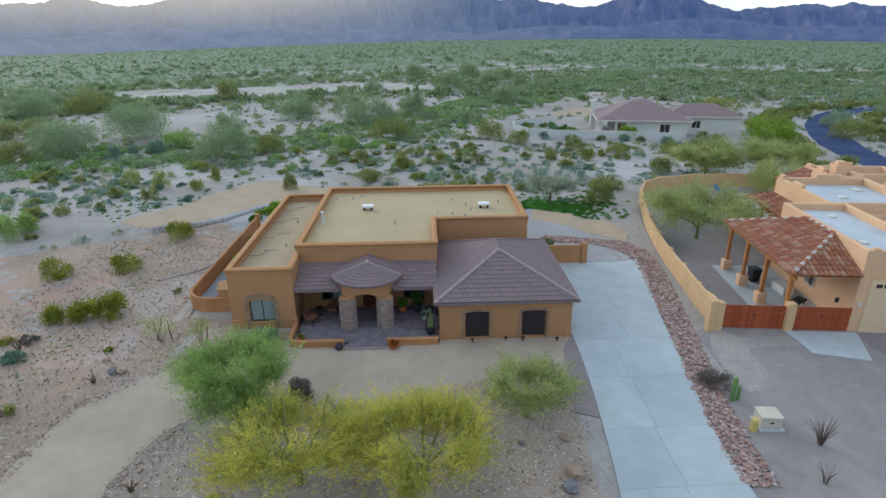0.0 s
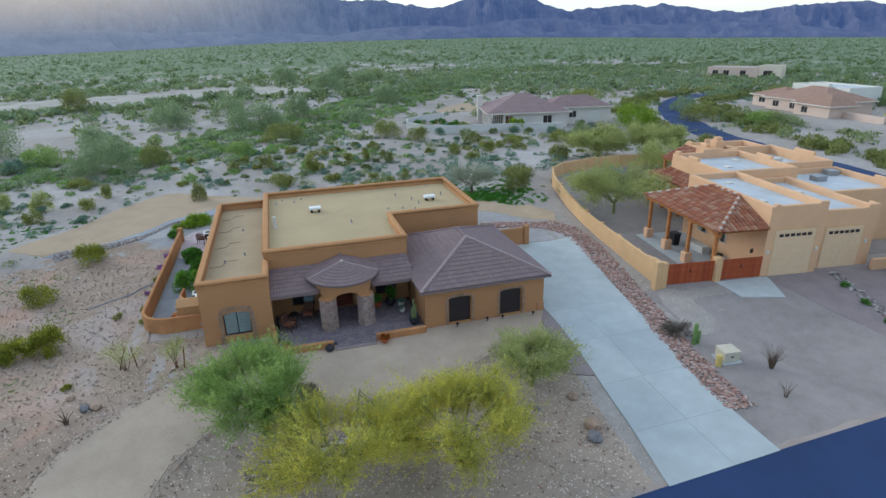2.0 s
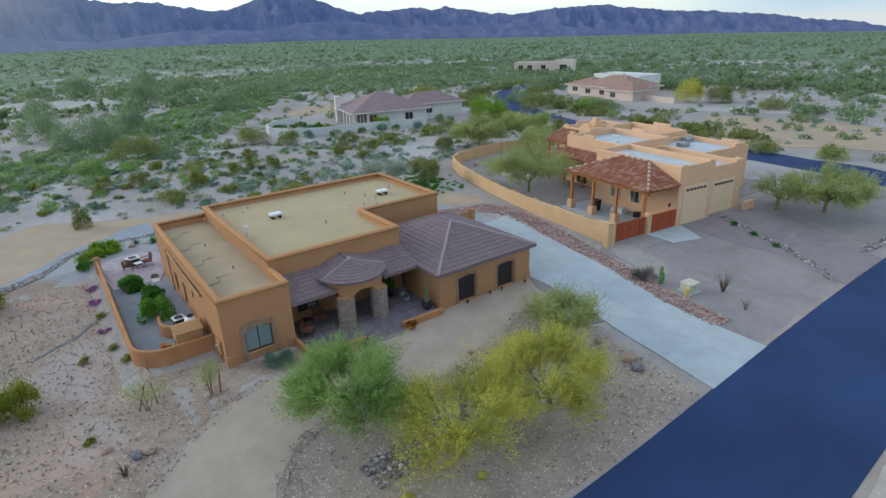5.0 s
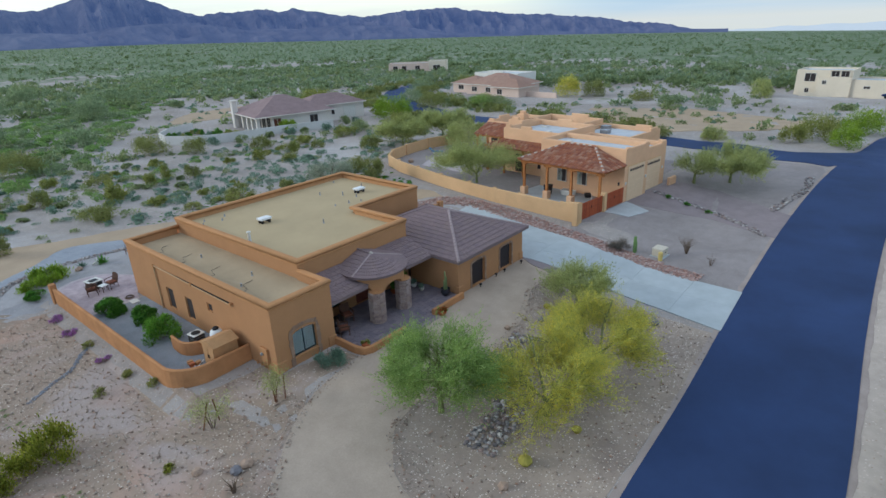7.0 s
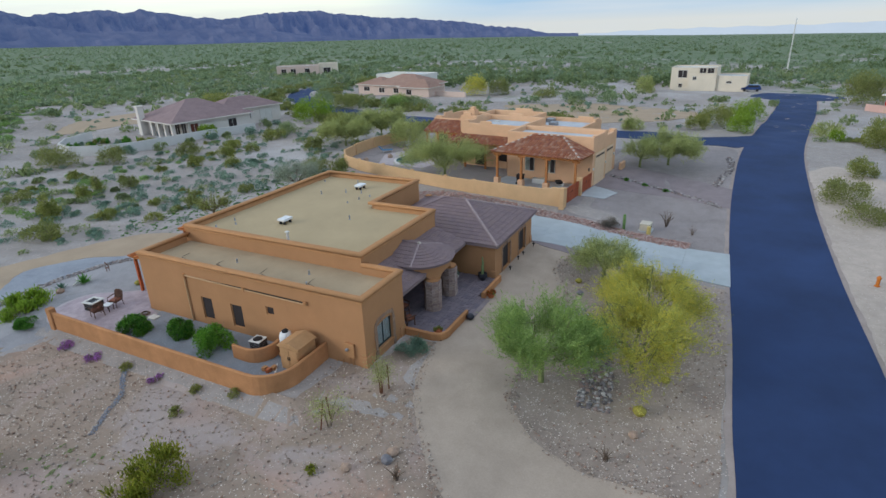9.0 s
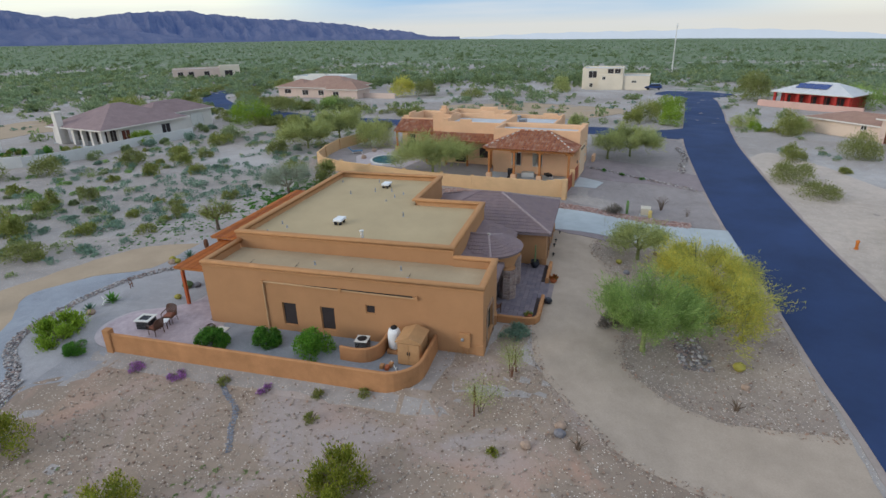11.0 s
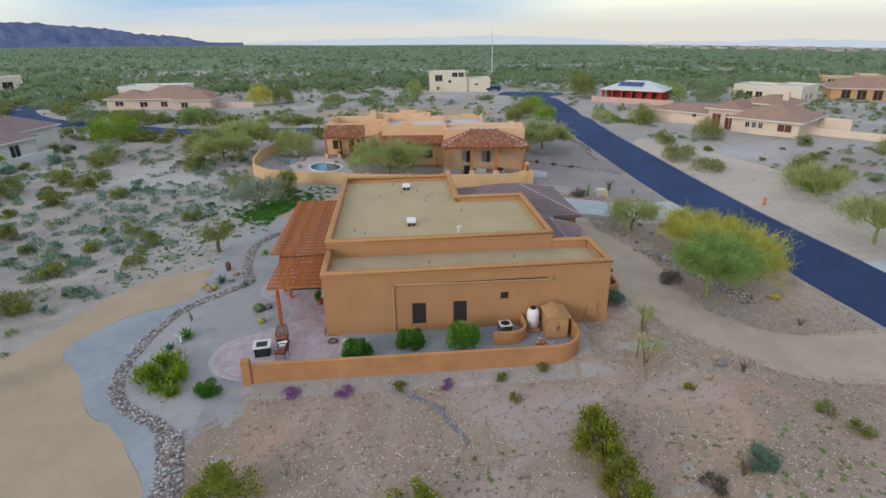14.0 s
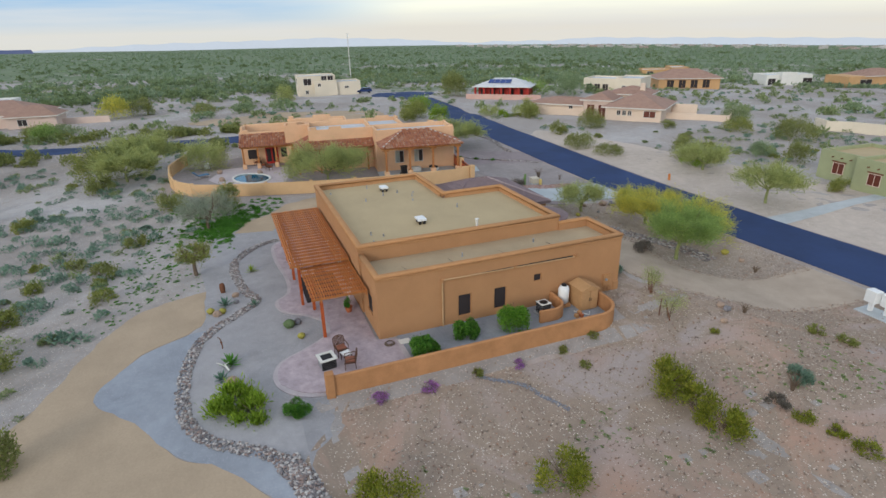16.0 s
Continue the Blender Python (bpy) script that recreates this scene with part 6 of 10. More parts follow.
# rear porches
q1 = part("porch_roof", B((14.7, 14.85, 19.3, 26.0, 2.62, 2.8)), BEAM, nb, "red clay tile porch roof")
clay_slope([V((14.55, 26.2, 2.85)), V((14.55, 19.2, 2.85)), V((17.25, 19.2, 4.05)), V((17.25, 26.2, 4.05))], q1)
for y in (19.7, 21.8, 24.0, 25.8):
    part("post", B((14.68, 14.88, y - 0.1, y + 0.1, 0.6, 2.65)), BEAM, nb, "amber timber post")
    part("pier", B((14.53, 15.03, y - 0.25, y + 0.25, -0.4, 0.65), bevel=0.04), PEACH, nb, "stucco pier")
fd = part("patio_door", B((17.1, 17.19, 21.6, 23.2, 0.0, 2.2), bevel=0.01), RED_PAINT, nb, "bright red double door")
part("pane", B((17.08, 17.1, 21.75, 22.3, 0.3, 2.0)), SCREEN, fd)
part("pane", B((17.08, 17.1, 22.5, 23.05, 0.3, 2.0)), SCREEN, fd)
part("window", B((17.1, 17.19, 24.2, 25.4, 0.8, 2.0)), SCREEN, nb, "dark porch window")
part("window", B((17.1, 17.19, 20.3, 21.2, 0.8, 2.0)), SCREEN, nb, "dark porch window")
q2 = part("porch_roof", B((9.3, 9.42, 10.0, 17.3, 2.85, 3.0)), BEAM, nb, "red clay tile porch roof")
clay_slope([V((9.0, 19.3, 3.0)), V((9.0, 9.8, 3.0)), V((10.5, 9.8, 3.75)), V((10.5, 17.5, 3.75))], q2)
clay_slope([V((14.8, 19.3, 3.0)), V((9.0, 19.3, 3.0)), V((10.5, 17.5, 3.75)), V((14.8, 17.5, 3.75))], q2)
for x, y in ((9.3, 10.6), (9.3, 13.6), (9.3, 16.4), (9.3, 19.0), (12.0, 19.0)):
    part("post", B((x - 0.1, x + 0.1, y - 0.1, y + 0.1, -0.3, 2.95)), BEAM, nb, "amber timber post")
part("window", B((10.4, 10.49, 11.2, 12.4, 0.9, 2.1)), SCREEN, nb, "dark porch window")
part("window", B((10.4, 10.49, 14.2, 15.6, 0.2, 2.2)), SCREEN, nb, "dark porch door")
for x, y, w, l in ((8.5, 2.4, 0.5, 0.5), (9.5, 7.6, 0.5, 0.5), (13.2, 13.0, 0.6, 0.6), (14.6, 6.0, 0.5, 0.5), (19.5, 15, 0.9, 0.7), (15.6, 15.2, 0.5, 0.8)):
    part("roof_hatch", B((x, x + w, y, y + l, 3.6, 4.72 if x < 11 else 4.62 if y > 9.7 else 4.05), bevel=0.02), OFFWHITE, nb, "pale roof vent")
for x, y in ((18.9, 9.0), (21.5, 10.5)):
    part("roof_unit", B((x, x + 1.0, y, y + 0.9, 3.7, 4.3), bevel=0.03), GREYMETAL, nb, "grey rooftop air unit")

# its yard wall, gates
NB_WALL = curve([(17.25, 29.0), (17.6, 32.1), (18.0, 35.2), (18.4, 38.3), (19.0, 41.8), (20.0, 46.4), (21.3, 51.0), (22.6, 55.2), (24.2, 58.4), (26.6, 60.2), (30, 60.9), (35, 61.2), (41, 59.6)], 1)
wall = thing("yard_wall", "peach stucco yard wall in panels with narrow piers", "wall", (19, 42, 0), None, kind="structure")
tops = [1.75, 1.45, 1.40, 1.35, 1.35, 1.35, 1.35, 1.35, 1.4, 1.4, 1.45, 1.45]
for (p, q), h in zip(zip(NB_WALL, NB_WALL[1:]), tops):
    zb = min(lay1(*p), lay1(*q))
    L = math.dist(p, q)
    top = [(0, zb + h), (L, zb + h)]
    if h > 1.7:
        top = [(0, zb + 1.75), (0.8, zb + 1.75), (0.8, zb + 1.62), (1.5, zb + 1.62), (1.5, zb + 1.5), (L, zb + 1.5)]
    part("panel", wall_bm(p, q, zb - 0.6, zb + h, 0.18, (), top, 0.0), PEACH_WALL, wall)
for p in NB_WALL[1:]:
    zb = lay1(*p)
    part("pilaster", B((p[0] - 0.16, p[0] + 0.16, p[1] - 0.16, p[1] + 0.16, zb - 0.6, zb + 1.46), bevel=0.03), PEACH_WALL, wall)
for x0, x1 in ((0.25, 3.78), (4.22, 7.40)):
    g = thing("wooden_gate", "red-brown boarded double gate between stucco posts", "gate", Matrix.Translation(NBM) @ pose(0, 0, 0, 0, 0, -7) @ Vector((x0, 0, 0)), -7.0, "yard gates")
    w = x1 - x0
    for z in (0.25, 1.35):
        part("rail", B((0.03, w - 0.03, 0.02, 0.06, z, z + 0.1)), BLACK, g, "dark steel rail")
    n = int(w / 0.14)
    me = None
    for k in range(n):
        if me is None:
            me = mesh_of(B((0.004, w / n - 0.004, -0.02, 0.02, 0.06, 1.55), bevel=0.005), "board", GATE_WOOD)
        s = new("board", me)
        s.parent = g
        s.location = (w * k / n, 0, 0)
    part("handle", B((w / 2 - 0.03, w / 2 + 0.03, -0.06, -0.02, 0.85, 1.1), bevel=0.01), BLACK, g, "dark gate handle")
for u, h in ((-0.35, 1.85), (0.02, 1.75), (4.0, 1.8)):
    p = Matrix.Translation(NBM) @ pose(0, 0, 0, 0, 0, -7) @ Vector((u, 0, 0))
    solo("gate_post", B((p.x - 0.24, p.x + 0.24, p.y - 0.24, p.y + 0.24, -0.2, 0.45 + h), bevel=0.04), PEACH_WALL, "light tan stucco gate post", "post", "gate posts")

# ---- plants ----
def leaf_quads(rng, centers, dirs, length, width):
    """Narrow leaves at centers along dirs."""
    n = len(centers)
    side = np.cross(dirs, rng.normal(size=(n, 3)))
    side /= np.linalg.norm(side, axis=1, keepdims=True) + 1e-9
    ln = (length * rng.uniform(0.6, 1.3, n))[:, None]
    wd = (width * rng.uniform(0.7, 1.3, n))[:, None]
    a = centers - dirs * ln * 0.5
    b = centers + side * wd
    c = centers + dirs * ln * 0.5
    d = centers - side * wd
    v = np.stack([a, b, c, d], 1).reshape(-1, 3)
    f = np.arange(4 * n).reshape(n, 4)
    return v, f


def unit(v):
    return v / (np.linalg.norm(v, axis=-1, keepdims=True) + 1e-9)


def tree(name, label, category, x, y, height, rx, ry, leaf, n_leaf, seed, bark=BARK, trunk_h=1.1, lean=(0, 0), leaf_len=0.16, leaf_w=0.016, group="", fuzzy=0.42):
    """A many-limbed desert tree: bent limbs, twigs and a loose feathery crown."""
    rng = np.random.default_rng(seed)
    z0 = lay1(x, y) - 0.05
    t = thing(name, label, category, (x, y, z0), 0, group)
    bm = bmesh.new()
    tips = []
    fork = np.array((lean[0] * 0.3, lean[1] * 0.3, trunk_h))
    tube(bm, [(0, 0, -0.1), tuple(fork * 0.5 + np.array((0.05, 0.03, 0))), tuple(fork)], [0.17, 0.14, 0.12], 8)
    n_limb = 7
    for i in range(n_limb):
        a = 2 * math.pi * (i + rng.uniform(-0.3, 0.3)) / n_limb
        reach = rng.uniform(0.45, 0.75)
        end = np.array((math.cos(a) * rx * reach + lean[0], math.sin(a) * ry * reach + lean[1], trunk_h + (height - trunk_h) * rng.uniform(0.45, 0.8)))
        mid = fork * 0.5 + end * 0.5 + np.array((0, 0, -0.15)) + rng.normal(size=3) * 0.15
        tube(bm, [tuple(fork), tuple(mid), tuple(end)], [0.085, 0.06, 0.035], 6)
        for j in range(5):
            b = a + rng.uniform(-0.9, 0.9)
            st = mid + (end - mid) * rng.uniform(0.1, 1.0)
            k = rng.uniform(0.55, 0.95)
            zt = trunk_h + (height - trunk_h) * rng.uniform(0.35, 0.98) * math.sqrt(max(0.1, 1.12 - k * k))
            e2 = np.array((math.cos(b) * rx * k + lean[0], math.sin(b) * ry * k + lean[1], max(zt, 0.7)))
            m2 = st * 0.5 + e2 * 0.5 + rng.normal(size=3) * 0.12
            tube(bm, [tuple(st), tuple(m2), tuple(e2)], [0.032, 0.022, 0.010], 5)
            for q in np.linspace(0.35, 1.0, 5):
                tips.append(st + (e2 - st) * q)
            for _ in range(2):
                e3 = e2 + rng.normal(size=3) * np.array((0.5, 0.5, 0.3)) * min(1, rx / 3)
                tube(bm, [tuple(m2), tuple(e3)], [0.016, 0.006], 4)
                for q in (0.4, 0.7, 1.0):
                    tips.append(m2 + (e3 - m2) * q)
    part("trunk", bm, bark, t, "green-barked trunk and limbs" if bark is BARK else "grey-brown trunk and limbs")
    tips = np.array(tips)
    n_sp = max(60, n_leaf // 14)
    c = tips[rng.integers(0, len(tips), n_sp)] + rng.normal(size=(n_sp, 3)) * np.array((fuzzy, fuzzy, fuzzy * 0.7)) * 0.75 * min(1.0, rx / 2.6)
    ctr = np.array((lean[0], lean[1], trunk_h * 0.8))
    out = unit((c - ctr) * np.array((1, 1, 0.8)) + np.array((0, 0, 0.9)))
    d = unit(out + rng.normal(size=(n_sp, 3)) * 0.38)
    per = n_leaf // n_sp
    reach = rng.uniform(0.5, 1.25, (n_sp, 1, 1)) * min(1.0, rx / 2.6)
    pos = (c[:, None, :] + d[:, None, :] * (np.linspace(-0.4, 0.6, per)[None, :, None]) * reach)
    pos = pos + rng.normal(size=pos.shape) * 0.045
    ld = unit(d[:, None, :] + rng.normal(size=pos.shape) * 0.42)
    p, q = pos.reshape(-1, 3), ld.reshape(-1, 3)
    keep = p[:, 2] > (0.25 if trunk_h < 1.2 else 1.0)
    v, f = leaf_quads(rng, p[keep], q[keep], leaf_len, leaf_w)
    arrays("crown", v, f, leaf, t)
    return t


def shrub_data(rng, r, h, n, length, width, upright=0.5, gap=0.27, hollow=0.3, k=9):
    """Leaves of a rounded but ragged bush: lobes bunched over a dome, thick at their skins."""
    az = rng.uniform(0, 2 * math.pi, k)
    up = rng.uniform(0.05, 1.0, k)
    out = np.sqrt(1 - (up * 0.95) ** 2)
    size = rng.uniform(0.22, 0.46, k)
    cl = np.stack([np.cos(az) * out * r * (1.02 - size), np.sin(az) * out * r * (1.02 - size), h * (0.10 + up * (0.92 - size))], 1)
    pick = rng.choice(k, n, p=size ** 2 / (size ** 2).sum())
    u = unit(rng.normal(size=(n, 3)) + np.array((0, 0, 0.35)))
    rad = rng.uniform(hollow, 1.0, n) ** 0.5 * (1 + rng.normal(size=n) * gap)
    p = cl[pick] + u * (rad * size[pick])[:, None] * np.array((r, r, h * 0.95))
    p[:, 2] = np.abs(p[:, 2]) + 0.01
    d = unit(u + np.array((0, 0, upright)) + rng.normal(size=(n, 3)) * 0.5)
    return leaf_quads(rng, p, d, length, width)


def twigs(rng, bm, r, h, n, rad=0.010):
    for _ in range(n):
        a = rng.uniform(0, 2 * math.pi)
        k = rng.uniform(0.3, 0.95)
        e = (math.cos(a) * r * k, math.sin(a) * r * k, h * rng.uniform(0.55, 0.95))
        m = (e[0] * 0.4, e[1] * 0.4, e[2] * 0.5)
        tube(bm, [(0, 0, -0.05), m, e], [rad * 1.6, rad * 1.2, rad * 0.5], 4, False)


def shrub(name, label, category, x, y, r, h, leaf, n, seed, length=0.12, width=0.03, upright=0.5, group="", stems=14, hollow=0.3, z=None, parts=("stem", "foliage"), clumps=9, ragged_by=0.27):
    rng = np.random.default_rng(seed)
    t = thing(name, label, category, (x, y, lay1(x, y) if z is None else z), 0, group)
    bm = bmesh.new()
    twigs(rng, bm, r, h, stems)
    bmesh.ops.remove_doubles(bm, verts=[v for v in bm.verts if v.co.z < 0], dist=0.05)
    part(parts[0], bm, TWIG, t, "grey-brown branching stem")
    v, f = shrub_data(rng, r, h, n, length, width, upright, ragged_by, hollow, clumps)
    arrays(parts[1], v, f, leaf, t)
    return t


# island trees
tree("palo_verde_tree", "green feathery palo verde tree in the gravel island", "tree", -8.7, 22.65, 4.6, 2.75, 2.6, LEAF_PV, 46000, 11, lean=(-0.3, -0.1), trunk_h=1.5, leaf_len=0.19, leaf_w=0.014)
tree("palo_verde_tree", "broad palo verde tree in yellow bloom in the gravel island", "tree", -5.6, 18.7, 4.0, 3.3, 2.9, LEAF_YELLOW, 34000, 12, trunk_h=0.8, leaf_len=0.19, leaf_w=0.014)
tree("palo_verde_tree", "broad palo verde tree in yellow bloom beside its twin", "tree", -0.3, 18.5, 3.9, 3.1, 2.8, LEAF_YELLOW, 42000, 13, trunk_h=0.8, leaf_len=0.19, leaf_w=0.014)
tree("palo_verde_tree", "small pale palo verde tree near the driveway", "tree", 4.7, 22.3, 3.1, 2.2, 2.1, LEAF_PALE, 17000, 14, trunk_h=0.9, leaf_len=0.18, leaf_w=0.016)
# trees of the next lot and beyond
tree("mesquite_tree", "wide feathery mesquite tree in the walled yard", "tree", 23.2, 44.0, 5.0, 4.7, 4.5, LEAF_PALE, 46000, 15, leaf_len=0.2, leaf_w=0.02, fuzzy=0.6)
tree("mesquite_tree", "feathery mesquite tree at the rear yard wall", "tree", 34.6, 66.0, 4.2, 4.4, 3.4, LEAF_PALE, 34000, 16, leaf_len=0.25, leaf_w=0.028, fuzzy=0.6)
tree("mesquite_tree", "feathery mesquite tree behind the yard wall", "tree", 42.5, 64.8, 5.2, 4.2, 3.8, LEAF_PALE, 28000, 17, leaf_len=0.25, leaf_w=0.028, fuzzy=0.6)
tree("mesquite_tree", "spreading mesquite tree in the front gravel yard", "tree", 38.6, 21.8, 4.2, 4.8, 4.0, LEAF_PALE, 38000, 18, leaf_len=0.2, leaf_w=0.02)
tree("mesquite_tree", "airy mesquite tree beside the garage drive", "tree", 35.6, 24.6, 3.4, 2.2, 2.2, LEAF_PALE, 7000, 19, leaf_len=0.2)
tree("palo_verde_tree", "dull green palo verde tree in the rear lot", "tree", 2.6, 57.9, 2.6, 1.5, 1.4, LEAF_CREO, 5000, 20, bark=TWIG)
tree("palo_verde_tree", "pale grey-green bare-looking tree behind the house", "tree", 13.4, 57.0, 3.4, 2.6, 2.4, LEAF_SMOKE, 16000, 21, bark=TWIG)
WILD_SEED = [300]


def wild(x, y, r, h, leaf):
    """A tree or bush of the open desert; what stands farther off has coarser leaves."""
    WILD_SEED[0] += 1
    seed = WILD_SEED[0]
    away = max(0.0, math.dist((x, y), (-8, 25)) - 25)
    ln, wd = 0.16 + away / 420, 0.022 + away / 3000
    if r > 2.2 or h > 2.7:
        n = int(min(13000, 4.2 * r * h / (ln * wd)))
        kind = {"palo_verde_leaf": "green palo verde", "dusty_wash_tree_leaf": "dusty green ironwood", "yellow_green_leaf": "yellow-blooming palo verde", "grey_green_leaf": "grey-green ironwood", "lime_leaf": "bright green palo verde"}.get(leaf.name, "olive green mesquite")
        shrub("desert_tree", kind + " tree spreading over the desert scrub", "tree", x, y, r, h, leaf, n, seed, ln, wd * 1.2, 0.7, "desert trees", 16, 0.35, parts=("trunk", "crown"), clumps=26)
    else:
        n = int(min(5000, 4.4 * r * h / (ln * wd)))
        kind = {"grey_green_leaf": "grey-green", "lime_leaf": "bright green", "desert_scrub_leaf": "dull olive", "palo_verde_leaf": "green"}.get(leaf.name, "yellow-green")
        shrub("desert_bush", "ragged " + kind + " bush on pale sand", "shrub", x, y, r, h, leaf, n, seed, ln, wd * 1.3, 0.8, "desert bushes", 10, clumps=13)


W, O, P, G, C = LEAF_WASH, LEAF_OLIVE, LEAF_PV, LEAF_GREY, LEAF_CREO
# the wash and its thickets
for row in ((-57.5, 93.1, 6.0, 5.7, W), (-91.2, 159.9, 7.0, 6.4, O), (-53.5, 107.2, 6.7, 7.5, W), (-30.2, 85.7, 4.7, 5.9, W),
            (-60.4, 181.9, 4.0, 6.6, O), (-28.5, 132.4, 5.2, 6.2, W), (-24.8, 91.5, 2.5, 3.0, O), (-75.1, 112.5, 2.8, 4.0, O),
            (-79.9, 111.6, 2.7, 3.6, O), (-48.0, 87.9, 1.4, 2.2, G), (-45.7, 89.6, 1.1, 1.9, G), (-43.6, 92.5, 1.7, 2.3, G),
            (-62.8, 86.8, 2.6, 3.8, O), (-16.8, 133.2, 4.0, 6.8, W), (-10.7, 116.3, 5.8, 6.0, W), (-5.8, 99.5, 4.0, 3.5, O)):
    wild(*row)
for row in ((-2.2, 128.4, 3.5, 5.3, W), (-2.4, 236.0, 5.8, 7.6, W), (-15.7, 186.7, 4.1, 4.1, W), (9.8, 183.7, 5.4, 6.7, W),
            (20.5, 248.5, 5.5, 7.5, W), (26.4, 216.1, 5.3, 5.7, W), (11.7, 98.3, 3.0, 3.1, O), (16.2, 92.5, 2.4, 2.5, O),
            (-17.7, 98.8, 1.5, 1.6, P), (-12.9, 92.0, 2.3, 2.1, P), (-99.0, 150.0, 6.1, 6.2, W), (-115.4, 179.4, 6.5, 5.6, W),
            (-41.5, 97.5, 3.4, 3.0, P), (-66.0, 101.0, 3.6, 4.4, W), (-38.0, 112.0, 3.2, 4.2, W), (22.0, 150.0, 4.6, 5.0, W)):
    wild(*row)
# bushes on the sand behind the lot
for row in ((-35.7, 63.6, 1.0, 1.3, O), (-31.6, 63.1, 1.1, 1.5, O), (-23.4, 50.6, 1.6, 1.8, LEAF_CREO_NEAR),
            (-27.4, 66.5, 1.0, 1.4, C), (-26.5, 70.8, 0.7, 1.9, C), (-44.2, 71.9, 0.9, 1.2, O), (-47.4, 71.2, 0.7, 1.2, O),
            (-37.6, 71.6, 1.3, 2.0, LEAF_PALE), (-32.3, 68.0, 1.2, 2.3, LEAF_PALE), (-31.8, 79.4, 1.6, 1.2, C), (-35.1, 59.4, 0.7, 0.9, O),
            (-15.9, 65.1, 0.9, 2.4, O), (-14.4, 71.7, 1.1, 0.9, G), (-19.2, 86.7, 0.9, 1.4, C), (-12.9, 79.2, 1.0, 1.5, O)):
    wild(*row)
for row in ((-8.8, 79.1, 1.2, 2.2, O), (-7.1, 68.6, 2.0, 1.5, O), (-3.0, 74.6, 1.1, 2.7, C), (-1.2, 83.6, 1.7, 1.4, O),
            (2.4, 77.5, 1.1, 1.6, C), (5.0, 79.3, 0.7, 2.0, C), (7.6, 77.6, 1.2, 1.8, O), (-39.1, 51.7, 2.0, 2.7, P),
            (-38.1, 57.4, 0.9, 1.0, O), (-40.4, 56.4, 1.2, 1.1, O), (23.2, 78.4, 1.6, 1.9, C), (18.5, 78.8, 1.2, 1.8, C),
            (28.9, 79.1, 1.2, 1.4, O), (19.1, 72.7, 1.2, 1.3, C), (20.5, 60.2, 2.1, 1.9, O), (18.3, 55.1, 1.7, 2.5, O)):
    wild(*row)
for row in ((7.9, 66.7, 1.0, 0.8, O), (29.8, 68.0, 1.7, 2.1, O), (36.5, 69.1, 3.0, 4.6, C), (24.0, 87.0, 1.8, 2.0, O), (29.5, 84.0, 1.6, 1.5, C),
            (5.2, 64.5, 1.2, 1.1, O), (11.5, 62.8, 1.1, 1.0, O), (0.5, 63.8, 1.0, 0.9, C)):
    wild(*row)
# along the side street and toward the far houses
for row in ((106.4, 76.9, 3.8, 5.2, LEAF_YELLOW), (111.0, 72.0, 3.4, 4.4, O), (57.0, 90.0, 4.3, 4.8, LEAF_LIME), (58.3, 37.0, 2.5, 1.8, O), (74.8, 94.3, 4.4, 3.2, O),
            (79.4, 84.0, 3.0, 3.1, P), (106.9, 58.0, 3.4, 2.3, O), (71.0, 52.5, 1.8, 1.7, O), (80.6, 106.4, 3.1, 3.5, W), (84.5, 86.2, 3.6, 2.4, O),
            (111.9, 130.0, 4.9, 3.1, W), (119.3, 118.9, 3.7, 3.8, O), (183.8, 184.0, 2.3, 5.3, W)):
    wild(*row)
# across the street
for row in ((18.3, -3.6, 2.0, 3.5, O), (15.2, -2.5, 2.1, 1.8, LEAF_LIME), (29.9, 5.3, 2.5, 2.3, O), (24.2, 4.4, 2.3, 1.6, O), (39.9, 2.6, 1.6, 2.2, C),
            (42.1, -5.2, 2.6, 3.5, O), (10.7, -15.7, 2.1, 2.6, O), (14.5, -13.5, 2.0, 2.3, W), (-0.6, -7.6, 1.3, 1.6, C), (109.8, -7.7, 4.6, 7.0, O),
            (93.8, -34.6, 4.5, 6.2, W), (20.0, -26.8, 3.7, 3.4, O), (29.3, -25.1, 2.7, 2.3, C), (36.0, -16.5, 1.6, 1.4, O), (27.0, -12.0, 1.2, 1.1, O)):
    wild(*row)
wild(-24.7, 43.3, 1.3, 1.7, LEAF_CREO_NEAR)
wild(-29.8, 42.2, 1.4, 1.6, LEAF_CREO_NEAR)
wild(42.8, 84.8, 2.5, 2.1, LEAF_FAR)
wild(68.9, 129.9, 5.3, 3.9, LEAF_CREO)
wild(125.9, 37.0, 2.8, 4.9, LEAF_PALE)
wild(69.0, 18.0, 3.1, 4.0, LEAF_CREO)
wild(64.8, 14.3, 2.2, 3.4, LEAF_LIME)
wild(65.1, 20.7, 2.0, 2.6, LEAF_CREO)
wild(59.7, 29.3, 1.9, 2.1, LEAF_PALE)
wild(56.9, -1.4, 1.9, 4.0, LEAF_CREO)
wild(60.1, 2.5, 1.2, 1.6, LEAF_LIME)
wild(38.5, 83.5, 2.2, 1.9, LEAF_CREO)
wild(83.0, 83.0, 5.2, 2.2, LEAF_FAR)
wild(38.2, 57.1, 3.3, 4.2, LEAF_PALE)
wild(64.7, 3.3, 2.4, 2.1, LEAF_PALE)
wild(60.8, -2.8, 3.0, 2.6, LEAF_PALE)
tree("desert_tree", "spreading pale palo verde tree across the street", "tree", 12.6, -1.3, 3.6, 3.3, 3.0, LEAF_PALE, 20000, 372, leaf_len=0.22, leaf_w=0.022, group="desert trees", trunk_h=0.9)
